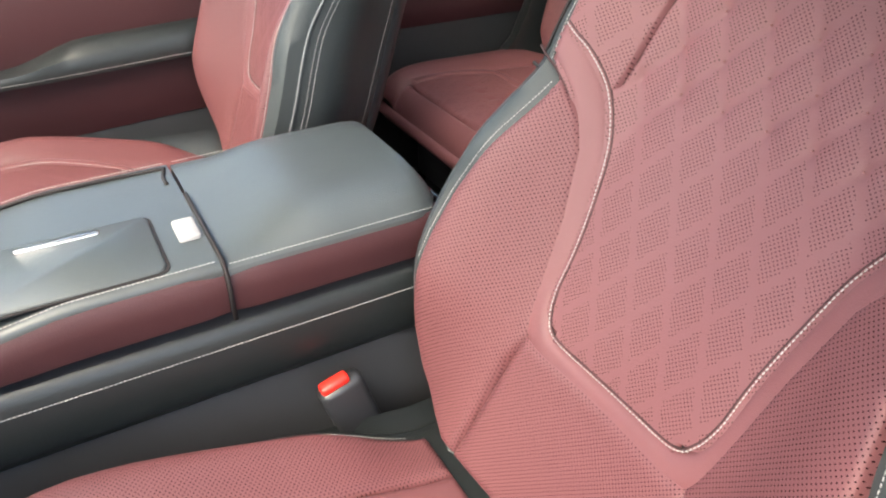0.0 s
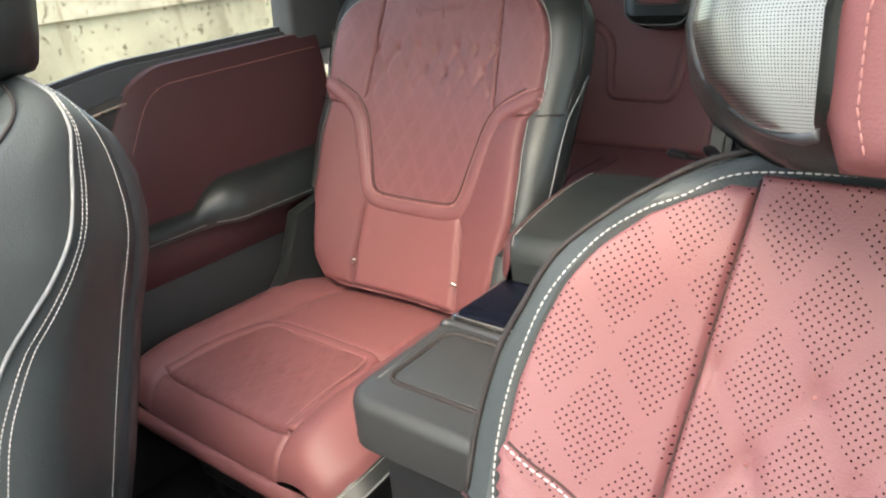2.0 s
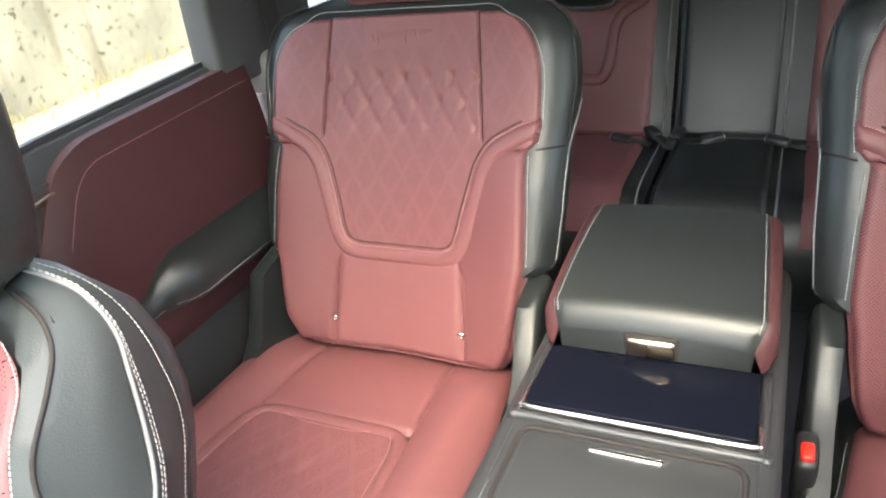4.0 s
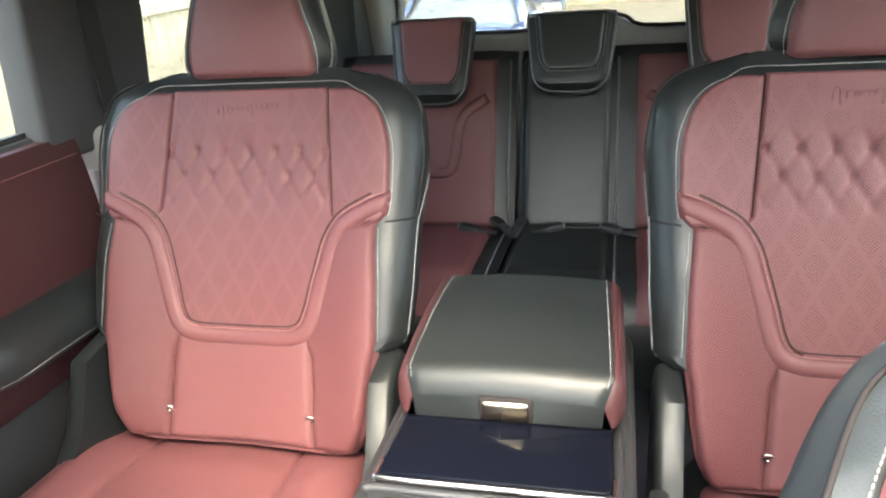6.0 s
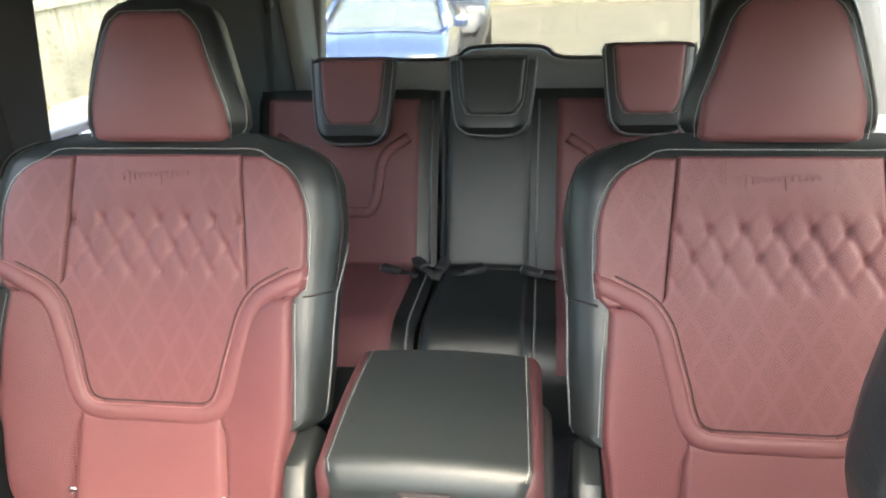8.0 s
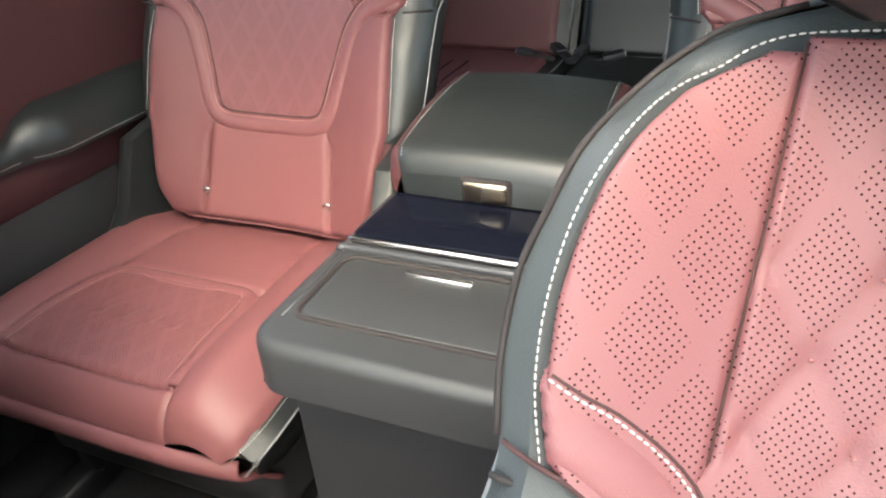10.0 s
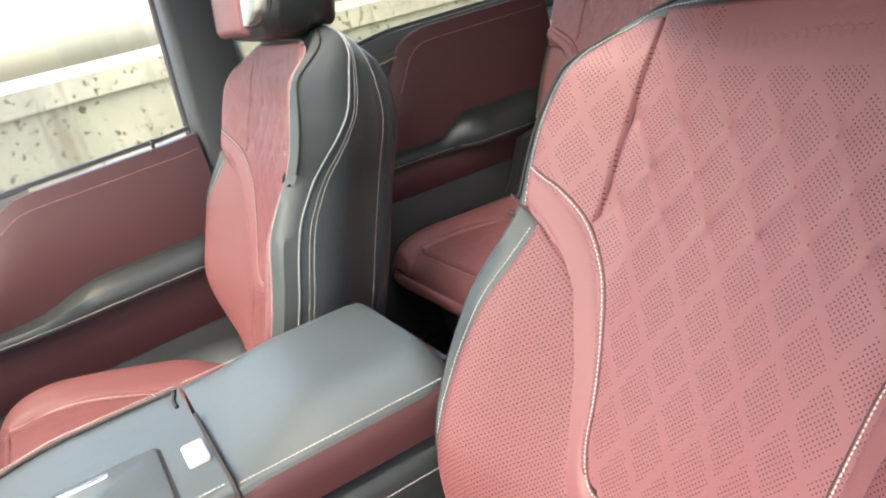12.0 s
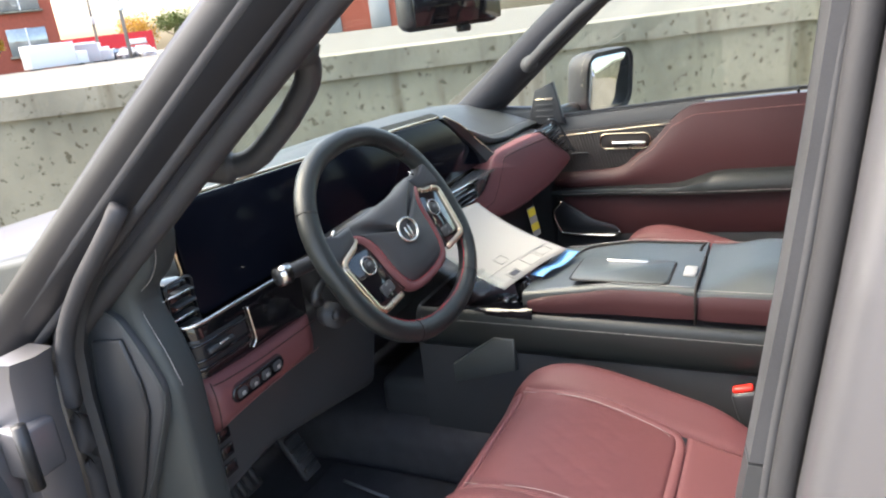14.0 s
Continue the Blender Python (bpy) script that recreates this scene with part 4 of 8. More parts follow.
    # eyelets at the foot of the back
    if not front:
        for s in (-1, 1):
            p = mp(s * 0.121, -0.514, base(0.12, -0.514) + 0.006)
            ring = [(p[0] + 0.0075 * math.cos(a), p[1] + 0.0075 * math.sin(a) * sl, p[2] + 0.0075 * math.sin(a) * cl) for a in [2 * math.pi * k / 14 for k in range(14)]]
            eye = tube("eyelet", ring, 0.0026, chrome, root, "bright metal eyelet", n=6, closed=True, up=nrm)
    # headrest
    hl = radians(14)
    hz = Vector(mp(0, 0.022, -0.045)) if not front else Vector((0.0, 0.026, z_t + 0.012))
    hh = 0.205 if front else 0.220
    off = 0.0 if front else -0.006 * inner

    def hp(u, v, w):
        return (u + off, hz.y - v * math.sin(hl) + w * math.cos(hl), hz.z + v * math.cos(hl) + w * math.sin(hl))

    def hw(v):
        if front:
            return ip(v / hh, [0, 0.04, 0.08, 0.17, 0.29, 0.44, 0.58, 0.71, 0.83, 0.95, 1.0], [0.118, 0.136, 0.148, 0.160, 0.165, 0.160, 0.151, 0.141, 0.130, 0.112, 0.080])
        return ip(v / hh, [0, 0.04, 0.12, 0.25, 0.82, 0.91, 0.97, 1.0], [0.104, 0.122, 0.131, 0.129, 0.092, 0.083, 0.068, 0.045])

    def hb(u, v):
        if front:
            return 0.052 - 0.008 * (u / 0.10) ** 2 - 0.05 * max(0.0, abs(u) - 0.092) + 0.008 * math.sin(math.pi * v / hh)
        return 0.042 - 0.018 * (u / 0.12) ** 2 + 0.012 * math.sin(math.pi * v / hh)

    rings = []
    for j in range(25):
        v = hh * j / 24
        h = hw(v)
        e = 0.5 + 0.5 * sstep(min(v, hh - v) / 0.03)
        ring = [hp(-h + 2 * h * k / 20, v, (hb(-h + 2 * h * k / 20, v) - 0.003) * e - 0.014 * (1 - sstep((h - abs(-h + 2 * h * k / 20)) / 0.012))) for k in range(21)]
        dep = (0.125 if front else 0.075)
        ring += [hp(h * math.copysign(abs(math.cos(math.pi * k / 14)) ** (0.9 if front else 1.0), math.cos(math.pi * k / 14)), v, 0.01 - dep * e * math.sin(math.pi * k / 14) ** (0.8 if front else 0.55)) for k in range(15)]
        rings.append(ring)
    head = loft("headrest", rings, black_leather, root, "black-edged leather headrest")

    def hpan(v):
        if front:
            return ip(v / hh, [0, 0.1, 0.3, 1], [0.088, 0.096, 0.098, 0.070])
        d = max(0.0, v - (hh - 0.062)) / 0.036
        return hw(v) - ip(v / hh, [0, 0.1, 1], [0.008, 0.020, 0.026]) - 0.026 * (1 - math.sqrt(max(0.0, 1 - min(1.0, d) ** 2)))
    pillow("headrest_panel", hp, hb, lambda v: -hpan(v), hpan, 0.002, hh - (0.034 if front else 0.027), red_leather, head, "red leather face", 0.005, 28, 34, 0.012)
    edge = [(hpan(v) + 0.004, v) for v in [0.01 + (hh - 0.050) * k / 10 for k in range(11)]] + [(hpan(hh - 0.034) - 0.006, hh - 0.026)]
    if front:
        edge = [(u - 0.016, v) for u, v in edge]
    lift = 0.0062 if front else 0.0005
    loop = [hp(u, v, hb(u, v) + lift) for u, v in edge] + [hp(-u, v, hb(u, v) + lift) for u, v in edge[::-1]]
    stitch("headrest_stitching", loop, head, red_thread if front else None, nrm, r=0.00045 if front else 0.0007)
    hk = 1.0 if not front else 0.925
    side_v = [(hw(v) + 0.0005, v) for v in [0.004 + (hh - 0.012) * k / 12 for k in range(13)]]
    tube("headrest_piping", [hp(u * hk, v, 0.008 if not front else -0.040) for u, v in side_v] + [hp(-u * hk, v, 0.008 if not front else -0.040) for u, v in side_v[::-1]], 0.0018, piping if not front else black_leather, head, n=6, up=nrm)
    pw = -0.012 if not front else -0.075
    for s in (-1, 1):
        tube("headrest_post", [hp(s * 0.055, -0.045, pw), hp(s * 0.055, 0.01, pw)], 0.006, chrome, head, n=10)
        part("post_collar", box(0.034, 0.03, 0.012, 0.004, 2, hp(s * 0.055, -0.004, pw)), black_hard, head)
    if front:
        # speaker in each ear of the headrest, behind a pierced metal grille
        for s in (-1, 1):
            def ear(a, v, lift2):
                v2 = 0.016 + (hh - 0.040) * v
                k2 = min(1.0, max(0.0, v / 0.26))
                u0, u1 = hpan(v2) + 0.001, hw(v2) - 0.009
                u1 = u0 + (u1 - u0) * (0.45 + 0.55 * math.sqrt(1 - (1 - k2) ** 2))
                u = u0 + (u1 - u0) * a
                return hp(s * (u + 0.4 * lift2), v2, hb(u, v2) + 0.001 - 0.012 * a ** 6 + lift2)
            vv, ff = [], []
            rows, cols = 120, 40
            g = 0.30
            for j in range(rows):
                for i in range(cols):
                    k = len(vv)
                    for dv, da in ((0, 0), (1, 0), (1, 1), (0, 1)):
                        vv.append(ear((i + da) / cols, (j + dv) / rows, 0.004))
                    for dv, da in ((g, g), (1 - g, g), (1 - g, 1 - g), (g, 1 - g)):
                        vv.append(ear((i + da) / cols, (j + dv) / rows, 0.004))
                    for q0 in range(4):
                        q1 = (q0 + 1) % 4
                        ff.append((k + q0, k + q1, k + 4 + q1, k + 4 + q0))
            link_mesh("speaker_grille", vv, ff, grille, head, "pierced silver speaker grille", smooth=False)
            rim2 = [ear(0.0, 0.0, 0.002), ear(0.5, -0.01, 0.002), ear(0.95, 0.02, 0.002)] + [ear(1.02, k / 8, 0.002) for k in range(1, 8)] + [ear(0.95, 1.0, 0.002), ear(0.5, 1.01, 0.002), ear(0.0, 1.0, 0.002)]
            tube("grille_rim", smooth_path(rim2, 5), 0.0028, black_hard, head, n=8)
    # cushion
    yb = 0.165 if not front else 0.30 - set_back
    yf = 0.635 if not front else 0.805 - 1.25 * set_back
    zc = 0.325 if not front else 0.315
    co = 0.0 if front else -0.034 * inner

    def cz(u, y):
        u = u - co
        a, t = abs(u), (y - yb) / (yf - yb)
        nose = max(0.0, (t - 0.70) / 0.30)
        if front:
            z = 0.262 - drop - 0.22 * set_back + 0.072 * sstep(t / 0.85) + 0.030 * sstep((a - 0.12) / 0.08) * sstep(t / 0.3) * (1 - 0.5 * nose) - 0.044 * sstep((a - 0.200) / 0.085)
            z -= 0.030 * nose ** 2.2 + 0.055 * nose ** 7
        else:
            z = zc + 0.014 * t + 0.020 * sstep((a - 0.12) / 0.08) * sstep((t + 0.1) / 0.4) - 0.040 * sstep((a - 0.200) / 0.08)
            z -= 0.022 * nose ** 2.2 + 0.045 * nose ** 8
        return z - 0.012 * (1 - sstep(t / 0.22))

    def cm(u, y, w):
        return (u, y, w)

    def chw(y):
        t = (y - yb) / (yf - yb)
        if front:
            return ip(t, [0, 0.25, 0.6, 0.80, 0.90, 0.96, 1.0], [0.215, 0.235, 0.256, 0.250, 0.228, 0.195, 0.150])
        return ip(t, [0, 0.25, 0.6, 0.88, 0.96, 1.0], [0.236, 0.252, 0.278, 0.277, 0.264, 0.238])

    rings = []
    for j in range(29):
        y = yb - 0.085 + (yf - (0.0 if front else 0.020) - yb + 0.085) * j / 28
        h = chw(max(yb, y)) + 0.016
        ring = [(co - h + 2 * h * k / 24, y, cz(co - h + 2 * h * k / 24, max(yb, y)) - 0.003 - 0.014 * (1 - sstep((h - abs(-h + 2 * h * k / 24)) / 0.012))) for k in range(25)]
        ring += [(co + h * math.copysign(abs(math.cos(math.pi * k / 10)) ** 0.7, math.cos(math.pi * k / 10)) * 0.99, y - (0.05 * sstep((y - yf + 0.2) / 0.2)) * math.sin(math.pi * k / 10), zc - 0.045 - 0.075 * math.sin(math.pi * k / 10) ** 0.5) for k in range(11)]
        rings.append(ring)
    loft("cushion_base", rings, black_leather, root, "black leather cushion skirt")

    def cu(y):
        return ip(y, [yb, yf], [0.128, 0.160])
    ysplit = yb + (0.16 if front else 0.205)
    lft, rgt = (lambda f: (lambda y: co - f(y))), (lambda f: (lambda y: co + f(y)))
    pillow("cushion_rear", cm, cz, lft(cu), rgt(cu), yb - 0.005, ysplit + 0.006, red_leather, root, "", 0.007, 26, 18, 0.014)
    cq = quilt(9, -9, 0.0012 if front else 0.0030)
    pillow("cushion_centre", cm, cz, lambda y: co - cu(y) + 0.006, lambda y: co + cu(y) - 0.006, ysplit + 0.012, yf - 0.045, red_diamond if not front else red_perf, root, "red quilted cushion centre", 0.008, 56, 56, 0.012, lambda u, y: cq(u - co, y) * sstep((yf - 0.11 - y) / 0.05) * sstep((y - ysplit - 0.07) / 0.04) * sstep((0.10 - abs(u - co)) / 0.03))
    fr = lambda y: min(cu(y), chw(y) - 0.004)
    pillow("cushion_front", cm, cz, lft(fr), rgt(fr), yf - 0.048, yf - 0.001, red_leather, root, "", 0.007, 26, 12, 0.010)
    edge_in = 0.024 if front else 0.004
    outer = lambda y: max(cu(y) + 0.003, chw(y) - edge_in)
    for s in (-1, 1):
        inn = lambda y: cu(y) - 0.004
        a, b = (rgt(inn), rgt(outer)) if s > 0 else (lft(outer), lft(inn))
        pillow("cushion_bolster", cm, cz, a, b, yb - 0.005, yf - 0.004, red_perf if front else red_leather, root, "", 0.009, 18, 44, 0.014)
    # front apron, turned down under the nose
    vv, ff = [], []
    for j in range(11):
        t = j / 10
        for k in range(25):
            q = -1 + k / 12
            h = chw(yf) + (0.004 + 0.02 * t if front else 0.018 + 0.012 * t)
            y = yf - (0.004 if not front else -0.002) + (0.020 if not front else 0.012) * math.sin(math.pi * min(1, 1.6 * t + (0.10 if not front else 0.0))) - 0.05 * t * t - 0.02 * abs(q) ** 4
            vv.append((co + h * q, y, cz(co, yf) + (0.016 if not front else 0.004) - (0.085 if not front else 0.095) * t - 0.012 * abs(q) ** 3))
    for j in range(10):
        for k in range(24):
            ff.append((j * 25 + k, j * 25 + k + 1, (j + 1) * 25 + k + 1, (j + 1) * 25 + k))
    link_mesh("front_apron", vv, ff, red_leather, root, "red leather front apron").modifiers.new("thickness", "SOLIDIFY").thickness = 0.006
    ch = [(cu(yf) - 0.004, yf - 0.050), (cu((ysplit + yf) / 2) - 0.002, (ysplit + yf) / 2), (cu(ysplit) - 0.004, ysplit + 0.045), (cu(ysplit) - 0.03, ysplit + 0.014), (0.05, ysplit + 0.010)]
    path = [(co + u, y, cz(co + u, y) + 0.002) for u, y in ch] + [(co - u, y, cz(co + u, y) + 0.002) for u, y in ch[::-1]]
    tube("cushion_roll", smooth_path(path, 8), 0.014 if not front else 0.010, red_leather, root, "", 0.0085 if not front else 0.0062, 12)
    stitch("cushion_stitching", smooth_path([(co + (p[0] - co) * 0.90, p[1] + (0.015 if abs(p[0] - co) < 0.11 else 0.0), p[2] + 0.0068) for p in path], 8), root, thread if front else red_thread, r=0.0006)
    for s in (-1, 1):
        ys = [yb + 0.02 + (yf - yb - 0.03) * k / 22 for k in range(23)]
        stitch("skirt_stitching", [(co + s * (chw(y) + 0.006 - edge_in), y, cz(co + chw(y) + 0.006 - edge_in, y) - 0.0015) for y in ys], root, r=0.0006)
        tube("skirt_piping", [(co + s * (chw(y) + 0.017), y, cz(co + chw(y) + 0.016, y) - 0.015) for y in ys], 0.0018, piping, root, n=6)
    # seat base, side covers and rails
    part("seat_base", box(0.44, yf - yb - 0.1, 0.13, 0.02, 2, (0, (yb + yf) / 2 - 0.02, zc - 0.165)), black_hard, root)
    for s in (-1, 1):
        prof = [(yb - 0.10, 0.20), (yb + 0.10, 0.20), (yb + 0.16, zc - 0.01), (yb + 0.09, zc + 0.06), (yb + 0.045, zc + 0.16), (yb - 0.03, zc + 0.175), (yb - 0.075, zc + 0.12)]
        mm = Matrix(((0, 0, s, s * 0.232), (1, 0, 0, 0.015 if not front else 0.0), (0, 1, 0, 0), (0, 0, 0, 1)))
        if not front:
            part("side_cover", plate(prof, 0.036, mm, 0.012, 3), black_leather, root, "black hinge cover")
        part("rail", box(0.045, yf - yb + 0.1, 0.05, 0.006, 1, (s * 0.19, (yb + yf) / 2, 0.026)), black_hard, root)
        part("pedestal", box(0.05, 0.3, 0.14, 0.01, 1, (s * 0.18, (yb + yf) / 2, 0.11)), black_hard, root)
    # buckle on the aisle side
    bx = inner * (0.262 if not front else 0.250)
    by = yb + (0.125 if not front else 0.062)
    bk = part("buckle", box(0.026, 0.055, 0.12, 0.008, 2, (bx, by, zc + (0.005 if not front else -0.045)), (-16, 0, 0)), black_hard, root, "black seat-belt buckle")
    part("buckle_button", box(0.016, 0.026 if not front else 0.036, 0.012, 0.004, 2, (bx, by + 0.0215, zc + (0.061 if not front else 0.014)), (-16, 0, 0)), buckle_red, bk, "red release button")
    return root


FLOOR = 0.70
seat("captain_chair", pose(-0.431, -0.021, FLOOR + 0.004), True, "red leather driver's seat with black piped edges", "front seats", 1)
seat("captain_chair", pose(0.468, 0.085, FLOOR + 0.025, 0, 0, -2), True, "red leather front passenger seat with black piped edges", "front seats", -1, 18.5, 0.014)
seat("captain_chair", pose(0.446, -0.745, FLOOR), False, "red quilted captain's chair beside the rear door", "middle seats", -1)
seat("captain_chair", pose(-0.445, -0.745, FLOOR), False, "red quilted captain's chair behind the driver's seat", "middle seats", 1)


# ---------------------------------------------------------------- front console
def rr_ring(x0, x1, z0, z1, y, r, n=4):
    """A rounded rectangle across the car at y."""
    return [(px_, y, pz_) for px_, pz_ in round_rect(x1 - x0, z1 - z0, r, n, (x0 + x1) / 2, (z0 + z1) / 2)]


CX = 0.006
con = thing("front_console", pose(CX, 0, FLOOR), "black and red leather centre console between the front seats", "console")
ZT = 1.195 - FLOOR
loft("console_body", [rr_ring(-0.142, 0.142, 0.08, ZT - 0.075, y, 0.03) for y in (0.17, 0.175, 0.19, 0.6, 0.9, 1.02, 1.03)], black_soft, con, "black console flank")
for s in (-1, 1):
    loft("side_pad", [[(s * 0.142 + s * 0.012 * math.sin(a), y, ZT - 0.115 + 0.045 * math.cos(a)) for a in [math.pi * k / 8 for k in range(9)]] for y in (0.215, 0.22, 0.4, 0.7, 1.0, 1.02)], black_leather, con, "stitched black knee pad")
    stitch("pad_stitching", [(s * 0.152, 0.23 + 0.78 * k / 20, ZT - 0.092) for k in range(21)], con, None, Vector((s, 0, 0)))
    stitch("pad_stitching", [(s * 0.152, 0.23 + 0.78 * k / 20, ZT - 0.098) for k in range(21)], con, None, Vector((s, 0, 0)))
# red flanks in two lengths
for s in (-1, 1):
    for y0, y1, zf in ((0.185, 0.4455, 0.0), (0.4505, 0.77, -0.035)):
        n = 10
        rings = []
        for k in range(n + 1):
            y = y0 + (y1 - y0) * k / n
            t = max(0.0, (y - 0.60) / 0.17)
            top, bot = ZT - 0.006 - 0.03 * t, ZT - 0.062 - 0.008 * t
            e = 0.003 if k in (0, n) else 0.0
            rings.append([(s * (0.114), y, top - e), (s * (0.136 - e), y, top - e), (s * (0.142 - e), y, top - 0.008), (s * (0.144 - e), y, (top + bot) / 2), (s * (0.141 - e), y, bot + 0.004), (s * (0.132), y, bot + e), (s * 0.114, y, bot + e)])
        loft("red_flank", rings, red_trim_shaded, con, "red leather flank in a shaded tone")
# flat lid area ahead of the armrest
rings = []
for k in range(13):
    y = 0.4505 + 0.33 * k / 12
    t = max(0.0, (y - 0.60) / 0.18)
    rings.append(rr_ring(-0.137, 0.137, ZT - 0.03 - 0.03 * t, ZT + 0.002 - 0.028 * t, y, 0.010))
loft("console_top", rings, console_leather_lit, con, "black leather console top")
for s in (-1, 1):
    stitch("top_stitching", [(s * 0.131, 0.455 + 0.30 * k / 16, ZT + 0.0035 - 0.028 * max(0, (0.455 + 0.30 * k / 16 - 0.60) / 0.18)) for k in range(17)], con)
lid = part("cup_lid", plate(round_rect(0.122, 0.185, 0.012, 4, -0.062, 0.592), 0.004, pose(0, 0, ZT + 0.002), 0.0015, 1), console_leather_lit, con, "black cup-holder lid")
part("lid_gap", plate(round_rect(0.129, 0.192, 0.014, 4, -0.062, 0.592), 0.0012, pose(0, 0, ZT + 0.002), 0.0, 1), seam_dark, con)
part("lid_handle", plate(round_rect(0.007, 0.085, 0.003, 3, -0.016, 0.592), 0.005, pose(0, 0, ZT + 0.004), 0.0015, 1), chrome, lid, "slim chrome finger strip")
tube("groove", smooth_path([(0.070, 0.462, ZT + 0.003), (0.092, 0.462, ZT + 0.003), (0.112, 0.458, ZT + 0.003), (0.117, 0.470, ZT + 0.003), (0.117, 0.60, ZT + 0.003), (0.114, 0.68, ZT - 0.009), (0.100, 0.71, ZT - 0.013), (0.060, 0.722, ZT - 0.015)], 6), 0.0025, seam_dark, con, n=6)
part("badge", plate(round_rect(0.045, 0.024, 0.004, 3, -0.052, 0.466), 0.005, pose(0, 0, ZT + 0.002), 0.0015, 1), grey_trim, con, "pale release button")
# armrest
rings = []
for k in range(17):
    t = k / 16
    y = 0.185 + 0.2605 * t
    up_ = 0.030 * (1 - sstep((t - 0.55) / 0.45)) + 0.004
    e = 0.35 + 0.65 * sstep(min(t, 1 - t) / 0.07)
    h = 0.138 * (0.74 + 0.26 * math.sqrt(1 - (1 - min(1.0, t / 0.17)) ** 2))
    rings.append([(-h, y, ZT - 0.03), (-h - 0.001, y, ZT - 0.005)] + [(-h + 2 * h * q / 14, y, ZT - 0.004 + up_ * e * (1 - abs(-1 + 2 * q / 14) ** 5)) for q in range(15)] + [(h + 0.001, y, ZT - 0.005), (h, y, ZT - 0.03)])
arm = loft("armrest", rings, console_leather_lit, con, "padded black leather armrest lid")
for s in (-1, 1):
    stitch("armrest_stitching", [(s * 0.137, 0.20 + 0.24 * k / 14, ZT + 0.0005) for k in range(15)], arm)
tube("split_line", [(-0.145, 0.448, ZT - 0.064), (-0.143, 0.448, ZT - 0.01), (-0.132, 0.448, ZT + 0.003), (0.032, 0.448, ZT + 0.004)], 0.0026, seam_dark, con, n=6)
part("rear_cap", box(0.27, 0.04, 0.30, 0.015, 2, (0, 0.165, 0.25)), piano, con)
part("rear_strip", box(0.262, 0.012, 0.03, 0.004, 2, (0, 0.150, ZT - 0.06), (25, 0, 0)), piano, con)
# shifter deck and open tray ahead of the lid
rings = [rr_ring(-0.149, 0.149, ZT - 0.16, ZT - 0.055 - 0.02 * k / 8, 0.76 + 0.26 * k / 8, 0.02) for k in range(9)]
loft("shifter_deck", rings, piano, con, "gloss black shifter deck")
sh = part("shifter", box(0.03, 0.03, 0.04, 0.007, 2, (-0.072, 0.80, ZT - 0.040), (-12, 0, 0)), piano, con, "small gloss black gear selector")
part("shifter_face", box(0.022, 0.004, 0.026, 0.002, 1, (-0.072, 0.783, ZT - 0.037), (-12, 0, 0)), chrome, sh)
for k in range(3):
    part("shifter_button", box(0.016, 0.012, 0.005, 0.002, 1, (-0.106, 0.79 + 0.02 * k, ZT - 0.058)), chrome, con)
# hollow bin between console and bulkhead
part("knee_bin", box(0.20, 0.30, 0.16, 0.03, 3, (-0.02, 1.02, 0.14)), black_soft, con)
part("side_flap", plate([(0.80, 0.30), (0.945, 0.255), (0.945, 0.30), (0.845, 0.372), (0.80, 0.372)], 0.012, Matrix(((0, 0, -1, -0.146), (1, 0, 0, 0), (0, 1, 0, 0), (0, 0, 0, 1))), 0.004, 2), console_leather_lit, con, "black padded knee flap")

# papers lying over the console, propped against the dash
e_y = Vector((0.098, 0.25, 0.048)).normalized()
e_x = Vector((0.183, -0.092, 0.018))
e_x = (e_x - e_y * e_x.dot(e_y)).normalized()
e_z = e_x.cross(e_y)
m_doc = Matrix(((e_x.x, e_y.x, e_z.x, -0.146), (e_x.y, e_y.y, e_z.y, 0.812), (e_x.z, e_y.z, e_z.z, 1.180), (0, 0, 0, 1)))
doc = thing("delivery_papers", m_doc, "white printed delivery sheet with blue film lying on the console", "paper")


def sheet_z(x, y):
    return 0.006 * math.sin(13 * x + 3 * y) + 0.8 * max(0, y - 0.06) ** 2


vv = [(0.207 * i / 16, 0.270 * j / 14, sheet_z(0.207 * i / 16, 0.270 * j / 14)) for j in range(15) for i in range(17)]
ff = [(j * 17 + i, j * 17 + i + 1, (j + 1) * 17 + i + 1, (j + 1) * 17 + i) for j in range(14) for i in range(16)]
sheet = link_mesh("sheet", vv, ff, white_paper, doc)
sheet.modifiers.new("thickness", "SOLIDIFY").thickness = 0.0006
for x, y, w, h in ((0.075, 0.075, 0.026, 0.026), (0.120, 0.030, 0.040, 0.034), (0.165, 0.034, 0.034, 0.026), (0.055, 0.020, 0.030, 0.024)):
    tube("printed_box", [(a, b_, sheet_z(a, b_) + 0.0012) for a, b_ in ((x - w / 2, y - h / 2), (x + w / 2, y - h / 2), (x + w / 2, y + h / 2), (x - w / 2, y + h / 2))], 0.0007, grey_ink, sheet, n=4, closed=True)
for k in range(9):
    x = 0.012 + 0.006 * (k % 3)
    y = 0.075 + 0.020 * (k // 3)
    tube("print_bar", [(x, y, sheet_z(x, y) + 0.001), (x, y + 0.012, sheet_z(x, y + 0.012) + 0.001)], 0.0012, grey_ink, sheet, n=4)
part("printed_block", plate(round_rect(0.022, 0.014, 0.001, 1, 0.056, 0.021), 0.0006, pose(0, 0, sheet_z(0.056, 0.021) + 0.0008), 0.0, 1), dark_ink, sheet)
tube("fold_line", [(0.207 * k / 10, 0.052, sheet_z(0.207 * k / 10, 0.052) + 0.001) for k in range(11)], 0.0007, grey_ink, sheet, n=4)
